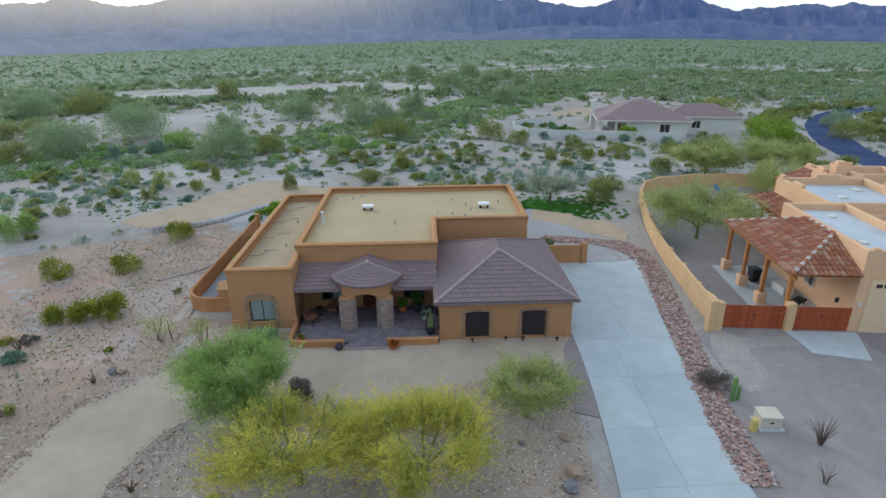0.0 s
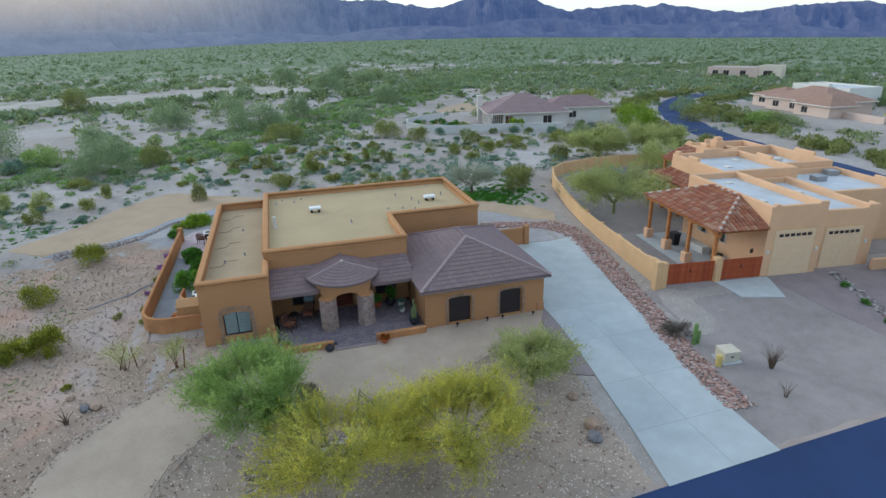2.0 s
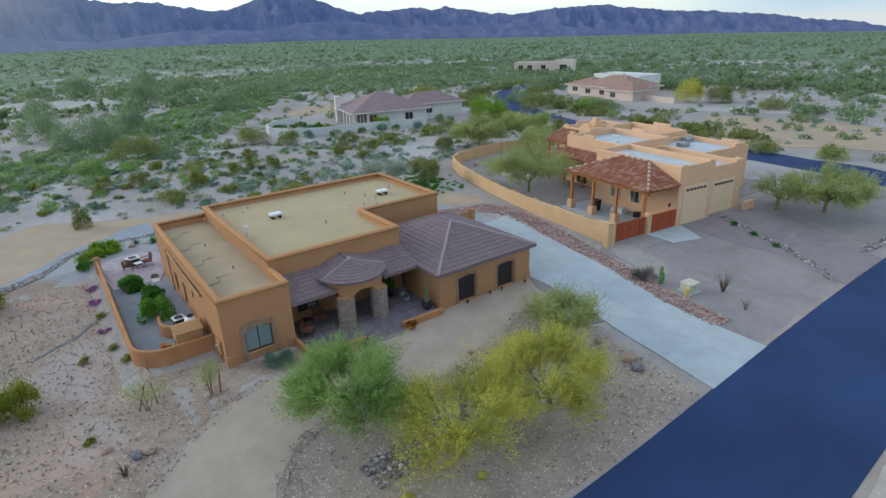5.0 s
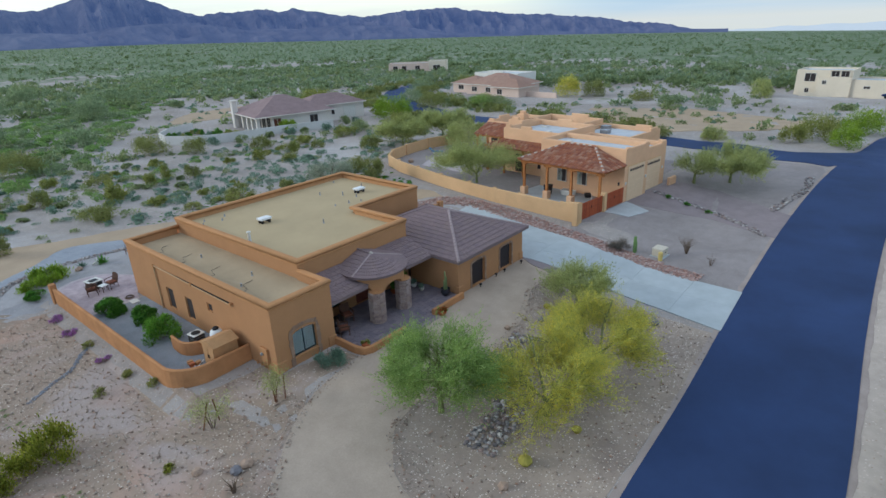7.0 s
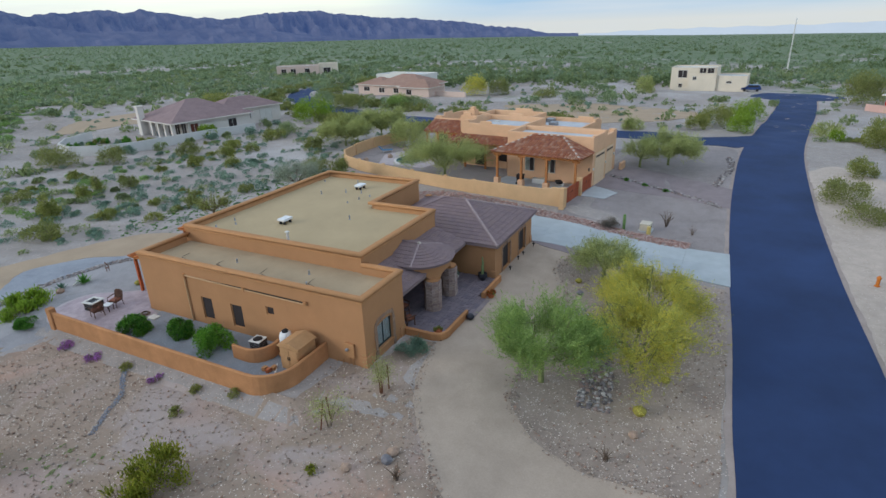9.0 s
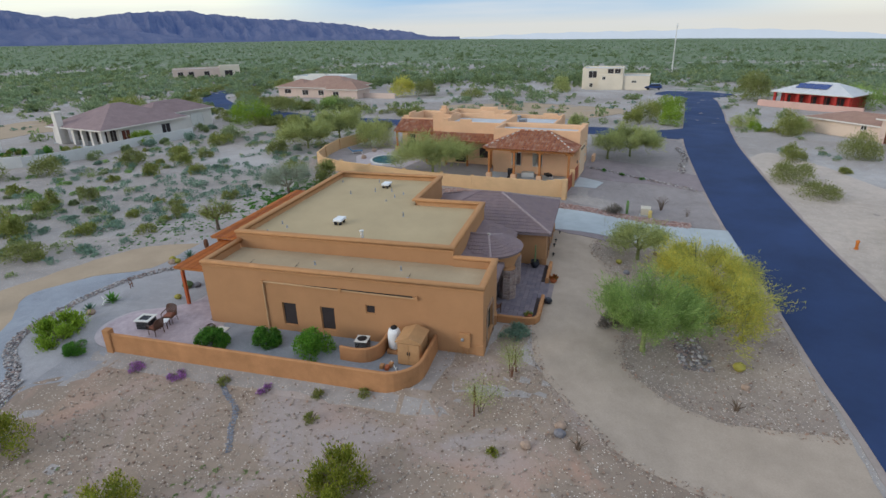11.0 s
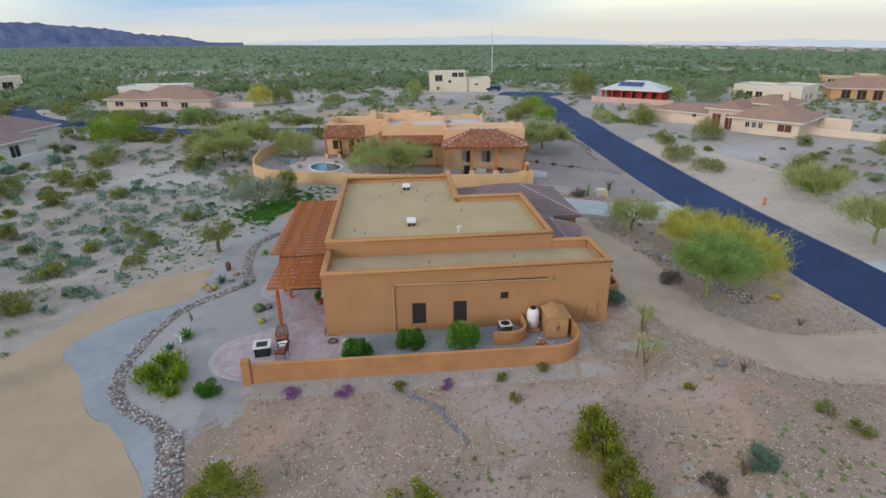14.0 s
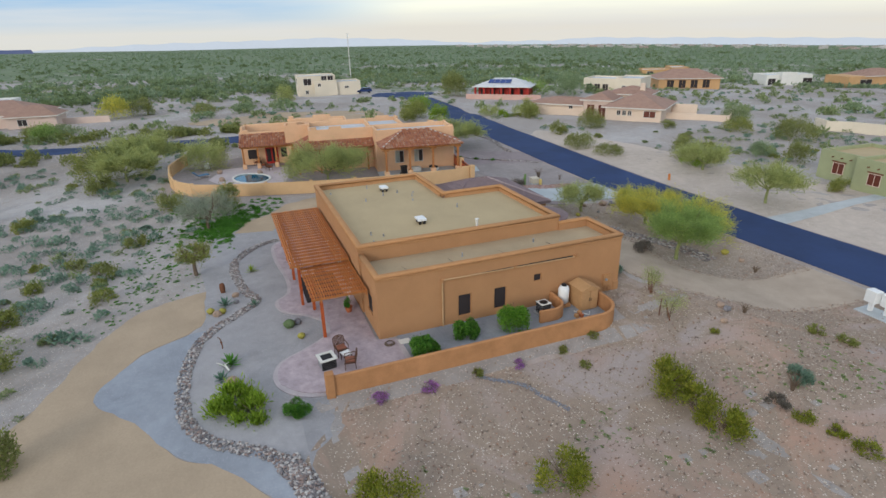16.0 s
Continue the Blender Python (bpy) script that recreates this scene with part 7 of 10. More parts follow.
tree("desert_tree", "airy pale palo verde tree across the street", "tree", -0.4, 3.2, 4.4, 3.2, 3.0, LEAF_PALE, 22000, 371, leaf_len=0.2, leaf_w=0.022, group="desert trees", trunk_h=1.5)
wild(35.9, -32.0, 2.9, 3.0, LEAF_FAR)
wild(99.0, -26.0, 5.5, 5.0, LEAF_PV)
wild(79.0, 13.5, 3.4, 3.8, LEAF_LIME)

wild(35.3, 245.6, 5.1, 5.1, LEAF_FAR)

# garden shrubs
for x, y, r, h, s in ((-14.5, 45.9, 1.0, 1.1, 1), (-13.6, 42.9, 0.85, 1.2, 2), (-13.95, 39.85, 1.2, 1.6, 3)):
    shrub("citrus_shrub", "round dark green citrus shrub in the side yard", "shrub", x, y, r, h, LEAF_CITRUS if s == 3 else LEAF_DARK, 5600, 40 + s, 0.11, 0.035, 0.2, "side yard shrubs", clumps=16, ragged_by=0.10)
shrub("lime_shrub", "sprawling lime-green shrub in the rear gravel", "shrub", -15.0, 56.0, 1.35, 1.0, LEAF_LIME, 2600, 50, 0.30, 0.035, 1.5, hollow=0.0, clumps=8, ragged_by=0.38)
shrub("lime_shrub", "sprawling lime-green shrub beside its twin", "shrub", -16.2, 55.0, 1.1, 0.9, LEAF_LIME, 2000, 51, 0.30, 0.035, 1.5, hollow=0.0, clumps=7, ragged_by=0.38)
shrub("rosemary_bush", "low dense dark green bush at the patio edge", "shrub", -16.7, 53.1, 0.75, 0.6, LEAF_DARK, 4200, 52, 0.08, 0.022, 0.3, clumps=14, ragged_by=0.07)
for x, y, s in ((-16.75, 49.1, 1), (-16.85, 46.4, 2), (-16.9, 41.0, 3)):
    shrub("verbena_clump", "purple flowering verbena clump below the garden wall", "flower", x, y, 0.55, 0.34, LEAF_PURPLE, 1500, 60 + s, 0.06, 0.022, 0.5, "verbena clumps")
for x, y, s in ((-16.8, 43.6, 1), (-16.7, 38.2, 2), (-16.3, 35.9, 3), (-18.3, 37.8, 4)):
    shrub("desert_weed", "small dry yellow-green weed below the wall", "weed", x, y, 0.4, 0.4, LEAF_CREO, 500, 70 + s, 0.09, 0.02, 0.9, "wall weeds")
shrub("grey_bush", "round grey-green bush at the wing's corner", "shrub", -9.7, 29.6, 0.95, 0.75, LEAF_GREY, 3600, 80, 0.09, 0.022, 0.4)
shrub("grey_bush", "round dry grey bush under the island tree", "shrub", -6.8, 24.2, 0.95, 0.9, LEAF_DRY, 3600, 81, 0.09, 0.022, 0.4)
for x, y, r, h, n, sd, lb in ((-21.5, 34.9, 1.35, 1.7, 3400, 82, "large ragged yellow-green creosote bush on the stony lot"),
                              (-23.3, 34.8, 1.2, 1.5, 2800, 83, "ragged creosote bush grown into its neighbour"),
                              (-25.0, 34.6, 1.05, 1.3, 2200, 85, "smaller creosote bush at the end of the clump")):
    shrub("creosote_bush", lb, "shrub", x, y, r, h, LEAF_CREO_NEAR, n, sd, 0.17, 0.034, 1.6, "side lot creosotes", stems=30, hollow=0.1, clumps=12, ragged_by=0.42)
shrub("grey_bush", "round silvery grey-green bush on the stony lot", "shrub", -23.8, 28.6, 0.75, 0.7, LEAF_GREY, 2600, 86, 0.10, 0.024, 0.6)
shrub("grey_bush", "dry purplish-grey bush at the gully's edge", "shrub", -24.7, 31.1, 0.6, 0.55, LEAF_DRY, 1800, 87, 0.10, 0.02, 0.8)
for x, y, r, h, sd in ((-26.0, 30.95, 0.55, 0.4, 88), (-27.3, 30.5, 0.5, 0.35, 89), (-21.0, 23.4, 0.6, 0.55, 90), (-22.4, 23.0, 0.65, 0.5, 91), (-18.8, 29.1, 0.3, 0.3, 92), (-28.6, 30.4, 0.7, 0.35, 93)):
    shrub("desert_weed", "low sprawling yellow-green weed on the stony lot", "weed", x, y, r, h, LEAF_CREO if sd in (90, 91) else LEAF_CREO_NEAR, int(1300 * r), sd, 0.11, 0.024, 0.9, "side lot weeds", ragged_by=0.4)
shrub("grey_bush", "dry grey-brown twiggy bush in the next gravel yard", "shrub", 14.9, 24.0, 1.0, 0.95, LEAF_DRY, 2400, 84, 0.14, 0.014, 1.2, stems=60)


def ocotillo(name, label, x, y, n, h, spread, seed, mat, leaf=None, group="", thick=1.0):
    """Bare wands that fan out from the ground."""
    rng = np.random.default_rng(seed)
    t = thing(name, label, "plant", (x, y, lay1(x, y) - 0.03), 0, group)
    pts = []
    for i in range(n):
        a = 2 * math.pi * i / n + rng.uniform(-0.4, 0.4)
        k = spread * rng.uniform(0.3, 1.0)
        hh = h * rng.uniform(0.7, 1.0)
        e = np.array((math.cos(a) * k, math.sin(a) * k, hh))
        m = np.array((math.cos(a) * k * 0.35, math.sin(a) * k * 0.35, hh * 0.55))
        bm = bmesh.new()
        tube(bm, [(math.cos(a) * 0.05, math.sin(a) * 0.05, -0.04), tuple(m), tuple(e)], [0.03 * thick, 0.022 * thick, 0.010 * thick], 5)
        part("stalk", bm, mat, t)
        for q in np.linspace(0.2, 1, 12):
            pts.append((m * (1 - q) + e * q))
    if leaf:
        pts = np.repeat(np.array(pts), 30, 0)
        pts = pts + rng.normal(size=pts.shape) * np.array((0.26, 0.26, 0.2))
        pts[:, 2] = np.maximum(pts[:, 2], 0.2)
        v, f = leaf_quads(rng, pts, unit(rng.normal(size=pts.shape) + np.array((0, 0, 0.6))), 0.10, 0.013)
        arrays("foliage", v, f, leaf, t)
    return t


ocotillo("ocotillo", "sparse young tree with pale leaves beside leaning stakes", -16.2, 30.2, 5, 1.8, 1.0, 1, TWIG, LEAF_PALE, thick=0.7)
ocotillo("ocotillo", "bare red-brown ocotillo wands on the stony ground", -13.4, 29.2, 5, 1.9, 0.6, 2, RUST_STALK, LEAF_PALE, thick=0.7)
ocotillo("ocotillo", "dark bare ocotillo wands in the next gravel yard", 17.6, 19.6, 40, 1.5, 0.85, 3, TWIG, thick=0.5)
ocotillo("ocotillo", "small bare ocotillo wands near the driveway rocks", 16.3, 17.4, 11, 0.9, 0.5, 4, TWIG, thick=0.5)
ocotillo("ocotillo", "bare grey twigs beside the dirt drive", -17.8, 25.7, 12, 0.7, 0.45, 5, TWIG)
ocotillo("ocotillo", "bare grey twigs near the island's edge", -12.6, 18.6, 12, 0.6, 0.5, 6, TWIG)
ocotillo("ocotillo", "bare brown twigs at the lot's edge", -24.3, 29.6, 14, 1.0, 0.5, 7, TWIG)
for x, y, lean in ((-16.6, 30.4, (0.5, 0.1)), (-15.7, 30.5, (-0.1, 0.05)), (-13.0, 29.0, (0.15, 0.1))):
    bm = bmesh.new()
    z = lay1(x, y)
    tube(bm, [(x, y, z - 0.1), (x + lean[0], y + lean[1], z + 1.25)], 0.035, 6)
    solo("wooden_stake", bm, RUST_STALK, "red-brown tree stake in stony ground", "stake", "tree stakes", at=(x, y, z - 0.1))


def agave(x, y, r, n, seed, mat=LEAF_AGAVE, label="blue-green agave rosette in the rear gravel", name="agave"):
    rng = np.random.default_rng(seed)
    bm = bmesh.new()
    z = lay1(x, y)
    heart = bm.verts.new((x, y, z + 0.02))
    for i in range(n):
        a = 2.4 * i
        tilt = 0.25 + 0.75 * (i / n)
        L = r * rng.uniform(0.8, 1.1)
        d = Vector((math.cos(a) * tilt, math.sin(a) * tilt, 1.15 - tilt)).normalized()
        s = d.cross(Vector((0, 0, 1))).normalized()
        u = s.cross(d)
        o = Vector((x, y, z + 0.02))
        w = r * 0.11
        p = [o - s * w * 0.7, o + s * w * 0.7, o + d * L * 0.5 + s * w, o + d * L, o + d * L * 0.5 - s * w]
        lo = o + d * L * 0.35 - u * w * 0.5
        vs = [heart] + [bm.verts.new(q) for q in p[2:]]
        vl = bm.verts.new(lo)
        bm.faces.new(vs)
        for k in range(4):
            bm.faces.new((vs[k], vs[(k + 1) % 4], vl))
    solo(name, bm, mat, label, "plant", "garden rosettes", at=(x, y, z))


agave(-11.3, 55.9, 0.75, 22, 1, LEAF_GRASS, "spiky green yucca in the rear gravel", "yucca")
agave(-12.6, 56.4, 0.6, 18, 2)
agave(-3.6, 56.0, 0.7, 18, 3)
agave(-4.4, 54.2, 0.5, 14, 4)
agave(1.5, 54.0, 0.6, 16, 5, LEAF_LIME, "lime-green rosette near the patio", "yucca")


def barrel(x, y, r, label, mat):
    bm = bmesh.new()
    z = lay1(x, y)
    n = 24
    rings = []
    for k in range(7):
        t = k / 6
        rr = r * math.sin(0.35 + t * 2.5) if k else r * 0.6
        rings.append([bm.verts.new((x + rr * (1 + 0.09 * (j % 2)) * math.cos(2 * math.pi * j / n), y + rr * (1 + 0.09 * (j % 2)) * math.sin(2 * math.pi * j / n), z + t * r * 1.5)) for j in range(n)])
    for a, b in zip(rings, rings[1:]):
        for j in range(n):
            bm.faces.new((a[j], a[(j + 1) % n], b[(j + 1) % n], b[j]))
    bm.faces.new(rings[-1])
    solo("barrel_cactus", bm, mat, label, "cactus", "barrel cacti", at=(x, y, z))


GOLD = plain("golden_cactus_spines", (0.34, 0.30, 0.06), 0.9, vary=0.3, fine=30)
for x, y, r in ((-4.4, 56.9, 0.24), (-4.7, 56.2, 0.24), (-9.9, 51.9, 0.22), (-8.95, 17.8, 0.3), (3.2, 23.7, 0.22), (-5.8, 17.0, 0.22)):
    barrel(x, y, r, "golden barrel cactus in the gravel", GOLD)
barrel(-8.3, 52.4, 0.34, "dull green barrel cactus in the gravel", plain("green_cactus", (0.12, 0.17, 0.07), 0.8, vary=0.3, fine=25))
bm = bmesh.new()
zc = lay1(15.2, 22.8)
for dx, hh, r in ((0, 1.3, 0.13), (0.28, 0.8, 0.09)):
    tube(bm, [(15.2 + dx, 22.8, zc - 0.1), (15.2 + dx, 22.8, zc + hh * 0.6), (15.2 + dx, 22.8, zc + hh), (15.2 + dx, 22.8, zc + hh + 0.08)], [r * 0.9, r, r * 0.9, r * 0.3], 12)
solo("column_cactus", bm, plain("green_column_cactus", (0.16, 0.26, 0.08), 0.7, vary=0.25, fine=25), "green column cactus with a short arm", "cactus", at=(15.2, 22.8, zc - 0.1))

# ---- stones ----
def rock_mesh(seed, flat=0.65):
    rng = random.Random(seed)
    bm = bmesh.new()
    bmesh.ops.create_icosphere(bm, subdivisions=1, radius=0.5)
    for v in bm.verts:
        v.co *= rng.uniform(0.78, 1.15)
        v.co.z *= flat
    return bm


def rock_arrays():
    out = []
    for s in range(6):
        bm = rock_mesh(s)
        bm.verts.index_update()
        out.append((np.array([v.co for v in bm.verts]), np.array([[v.index for v in f.verts] for f in bm.faces])))
        bm.free()
    return out


ROCK_KINDS = rock_arrays()


def chip_arrays():
    """Small angular stones of eight faces."""
    out = []
    for k in range(6):
        r = np.random.default_rng(40 + k)
        v = np.array(((0.5, 0, 0), (0, 0.5, 0), (-0.5, 0, 0), (0, -0.5, 0), (0, 0, 0.36), (0, 0, -0.36))) + r.uniform(-0.12, 0.12, (6, 3))
        out.append((v, np.array([(i, (i + 1) % 4, 4) for i in range(4)] + [((i + 1) % 4, i, 5) for i in range(4)])))
    return out


CHIP_KINDS = chip_arrays()


def strew(name, pts, sizes, mat, seed, parent=None, sink=0.15, kinds=ROCK_KINDS):
    """Many stones in one mesh."""
    rng = np.random.default_rng(seed)
    vs, fs, k = [], [], 0
    z = lay(pts[:, 0], pts[:, 1])
    for p, s, zz in zip(pts, sizes, z):
        v, f = kinds[rng.integers(0, 6)]
        a = rng.uniform(0, 6.28)
        c, sn = math.cos(a), math.sin(a)
        w = v * s * np.array((1, rng.uniform(0.65, 1.0), rng.uniform(0.7, 1.1)))
        vs.append(np.stack([w[:, 0] * c - w[:, 1] * sn + p[0], w[:, 0] * sn + w[:, 1] * c + p[1], w[:, 2] + zz + s * (0.33 - sink) + 0.02], 1))
        fs.append(f + k)
        k += len(v)
    return arrays(name, np.concatenate(vs), np.concatenate(fs), mat, parent)


def strip_points(rng, line, half, n):
    L = np.array(line)
    seg = np.linalg.norm(np.diff(L, axis=0), axis=1)
    cum = np.r_[0, np.cumsum(seg)]
    s = rng.uniform(0, cum[-1], n)
    i = np.clip(np.searchsorted(cum, s) - 1, 0, len(seg) - 1)
    t = (s - cum[i]) / seg[i]
    p = L[i] + (L[i + 1] - L[i]) * t[:, None]
    d = (L[i + 1] - L[i]) / seg[i][:, None]
    w = rng.uniform(-1, 1, n)
    return p + np.stack([-d[:, 1], d[:, 0]], 1) * (w * half)[:, None]


def rock_bed(name, label, line, half, n, smin, smax, mat, mat_rest, seed, first):
    """A bed of stones along a line: the first ones single, the rest joined."""
    rng = np.random.default_rng(seed)
    bed = thing(name, label, "rock border", (*line[len(line) // 2], lay1(*line[len(line) // 2])), 0, kind="structure")
    o = np.array(bed.location)
    pts = strip_points(rng, line, half, n)
    sz = rng.uniform(smin, smax, n) ** 1.0
    order = np.argsort(-sz)
    pts, sz = pts[order], sz[order]
    meshes = []
    for s in range(6):
        bm = rock_mesh(s)
        meshes.append(mesh_of(bm, "stone", mat))
    z = lay(pts[:, 0], pts[:, 1])
    for k in range(min(first, n)):
        s = new("stone", meshes[k % 6])
        s.parent = bed
        s.location = (pts[k, 0] - o[0], pts[k, 1] - o[1], z[k] + sz[k] * 0.18 + 0.02 - o[2])
        s.rotation_euler = (0, 0, rng.uniform(0, 6.28))
        s.scale = (sz[k], sz[k] * rng.uniform(0.65, 1), sz[k] * rng.uniform(0.7, 1.1))
    r = strew("stones_rest", pts[first:], sz[first:], mat_rest, seed + 1, bed)
    r.location = -Vector(o)
    tagged(r, kind="stuff")


rock_bed("rock_stream", "meandering dry stream of mixed grey river rocks", MEANDER, 0.33, 3000, 0.07, 0.20, ROCKS, ROCKS_STUFF, 7, 290)
rock_bed("rock_outfall", "wide spill of mixed grey river rocks where the dry stream ends", curve([(-19.8, 54.0), (-20.9, 53.5), (-22.2, 53.15), (-24.2, 52.75), (-26.5, 52.2)], 4), 0.55, 1300, 0.07, 0.22, ROCKS, ROCKS_STUFF, 14, 120)
DRIVE_ROCKS = curve([(10.5, 46.0), (13.0, 45.4), (15.6, 44.4), (16.9, 42.0), (17.0, 39.0), (16.4, 35.0), (15.7, 31.0), (15.0, 27.5), (14.3, 23.5), (13.9, 20.0), (13.7, 17.4)], 4)
rock_bed("rock_border", "border of pinkish rocks beside the driveway", DRIVE_ROCKS, 0.76, 3600, 0.11, 0.28, RED_ROCKS, RED_ROCKS_STUFF, 8, 290)
RILL = curve([(-16.5, 43.8), (-17.3, 43.2), (-18.4, 41.8), (-19.5, 41.3), (-20.9, 40.5)], 4)
rock_bed("rock_rill", "thin rill of blue-grey pebbles below the wall", RILL, 0.14, 600, 0.035, 0.10, BLUE_STONES, BLUE_STONES_REST, 9, 40)
ISLE = curve([(-9.6, 19.9), (-7.0, 20.2), (-4.4, 21.0), (-2.2, 22.4), (-0.4, 23.0)], 4)
rock_bed("rock_swale", "swale of brown river rocks through the island", ISLE, 0.8, 900, 0.10, 0.30, ROCKS, ROCKS_STUFF, 10, 80)
NBLINE = curve([(29.8, 27.0), (28.6, 22.0), (26.6, 18.2), (24.4, 15.4)], 4)
rock_bed("rock_edging", "line of pale stones edging the paver driveway", NBLINE, 0.35, 320, 0.12, 0.30, ROCKS, ROCKS_STUFF, 11, 40)
NBLINE2 = curve([(45.0, 15.4), (40.0, 15.0), (35.0, 15.8), (31.0, 16.4)], 4)
rock_bed("rock_edging", "line of pale stones at the street corner", NBLINE2, 0.4, 200, 0.12, 0.34, ROCKS, ROCKS_STUFF, 12, 40)

BOULDER = plain("tan_boulder", (0.36, 0.26, 0.19), 0.92, vary=0.25, scale=4, fine=14, bumps=0.5)
BOULDER_GREY = plain("grey_boulder", (0.20, 0.19, 0.20), 0.92, vary=0.25, scale=4, fine=14, bumps=0.5)
for k, (x, y, s, mt) in enumerate(((5.8, 17.8, 0.7, BOULDER_GREY), (6.2, 18.6, 0.8, BOULDER), (6.3, 20.8, 0.55, BOULDER), (4.2, 20.6, 0.3, BOULDER_GREY), (-16.7, 26.5, 0.5, BOULDER), (-17.2, 26.5, 0.5, BOULDER_GREY), (-13.0, 55.9, 0.55, BOULDER), (-8.0, 51.9, 0.55, BOULDER_GREY), (-4.9, 56.5, 0.6, BOULDER), (-3.5, 55.3, 0.4, BOULDER_GREY), (-2.4, 55.3, 0.5, BOULDER), (-10.6, 17.8, 0.45, BOULDER), (-18.2, 27.8, 0.45, BOULDER), (-0.6, 24.2, 0.4, BOULDER), (1.6, 23.2, 0.45, BOULDER_GREY), (2.4, 22.2, 0.35, BOULDER))):
    bm = bmesh.new()
    bmesh.ops.create_icosphere(bm, subdivisions=2, radius=s / 2)
    for v in bm.verts:
        v.co *= 1 + 0.35 * noise.noise(v.co * 3 / s + Vector((k * 7, 0, 0)))
        v.co.z *= 0.75
        v.co += Vector((x, y, lay1(x, y) + s * 0.22))
    solo("boulder", bm, mt, "rough tan boulder on the ground" if mt is BOULDER else "rough grey boulder on the ground", "boulder", "garden boulders", at=(x, y, lay1(x, y)))

rng = np.random.default_rng(77)
ISLAND = DRIVE_IN + [(6.2, 14.2), (7.1, 18.5), (7.7, 22.0)]
pts = np.concatenate([np.stack([rng.uniform(-14, 8, 8000), rng.uniform(14.2, 26, 8000)], 1), np.stack([rng.uniform(-30, -12, 24000), rng.uniform(16, 51, 24000)], 1)])
ok = inside(ISLAND, pts[:, 0], pts[:, 1]) | (pts[:, 0] < -12.6) & ~inside(DRIVE, pts[:, 0], pts[:, 1]) & ~inside(DRIVE, pts[:, 0] + 0.3, pts[:, 1]) & ~inside(SIDE_YARD, pts[:, 0], pts[:, 1]) & ~((pts[:, 0] > -16.3) & (pts[:, 1] > 32.8))
ok &= ~((pts[:, 0] > -12.2) & (pts[:, 1] > 28))
pts = pts[ok]
tagged(strew("loose_stones", pts, 0.03 + 0.15 * rng.uniform(0, 1, len(pts)) ** 4.5, PEBBLES, 78, kinds=CHIP_KINDS), "pale pebbles strewn over the stony ground", "stones", "", "stuff")

edge = np.concatenate([strip_points(rng, DRIVE_OUT, 0.35, 900), strip_points(rng, DRIVE_IN, 0.35, 1100)])
tagged(strew("edge_stones", edge, 0.04 + 0.12 * rng.uniform(0, 1, len(edge)) ** 2.5, PEBBLES, 79, kinds=CHIP_KINDS), "small stones raked to the edges of the dirt drive", "stones", "", "stuff")

# ---- desert scrub ----
BUILT = [ROAD_EDGE, SIDE_EDGE, BULB, DRIVE, CONC_L + CONC_R, GRAVEL_YARD, TANPATH, TAN_EAST, ACROSS, NB_YARD, NB_REAR, PATIO_OUT, CROSSWALK, FLARE,
         [(-17.2, 31), (-17.2, 52), (8.7, 52), (8.7, 27), (-12, 27)], [(16, 27), (46, 25), (50, 58), (30, 62), (22, 60), (17, 40)],
         [(15, 92), (58, 90), (60, 112), (24, 118), (14, 108)], [(-11, -9), (8, -10), (8, -24), (-11, -24)], [(34, -30), (66, -30), (66, 0), (34, -6)], [(80, -34), (112, -30), (112, -2), (82, -2)], [(116, 10), (140, 8), (140, 36), (116, 36)], [(90, 74), (118, 76), (118, 114), (94, 116)],
         DRIVE_IN + [(7.5, 14), (8, 25)], STONY, BARE_WASH, [(-30, 14.5), (-12, 14.5), (-12, 31), (-30, 31)]]


def free(x, y, loose=()):
    bad = np.zeros(len(x), bool)
    for p in BUILT:
        bad |= inside(p, x, y)
    return ~bad


def fbm(x, y, s, seed):
    r = np.random.default_rng(seed)
    out = np.zeros_like(x)
    amp = 1.0
    for k in range(5):
        a = r.uniform(0, 6.28)
        u, v = x * math.cos(a) - y * math.sin(a), x * math.sin(a) + y * math.cos(a)
        out += amp * np.sin(u * s + r.uniform(0, 6)) * np.cos(v * s * 1.13 + r.uniform(0, 6))
        s, amp = s * 1.9, amp * 0.62
    return out / 2.0


def lush(x, y):
    """How thickly the desert is grown: bare near the houses, green along the wash and farther out."""
    wash = np.exp(-((y - (84 + 0.30 * x + 6 * np.sin(x * 0.05))) / 16.0) ** 2)
    north = smooth(y - 0.25 * x, 92, 135)
    out = smooth(np.hypot(x - 10, y - 30), 105, 200)
    return np.clip(0.16 + 0.70 * wash * (x < 40) + 0.32 * north + 0.42 * out + 0.26 * smooth(x, 56, 74) + 0.10 * (y < 6) + 0.46 * fbm(x, y, 0.05, 3), 0.03, 1.3)


def kinds_of(specs, seed, ragged_by=0.27):
    out = []
    for i, (r, h, n, ln, wd, up) in enumerate(specs):
        g = np.random.default_rng(seed + i)
        q = shrub_data(g, r, h, n, ln, wd, up, ragged_by)[0].reshape(-1, 4, 3)
        v = np.stack([q[:, 1], q[:, 2] + (q[:, 2] - q[:, 0]) * 0.3, q[:, 3]], 1).reshape(-1, 3)
        out.append((v, np.arange(3 * n).reshape(n, 3)))
    return out


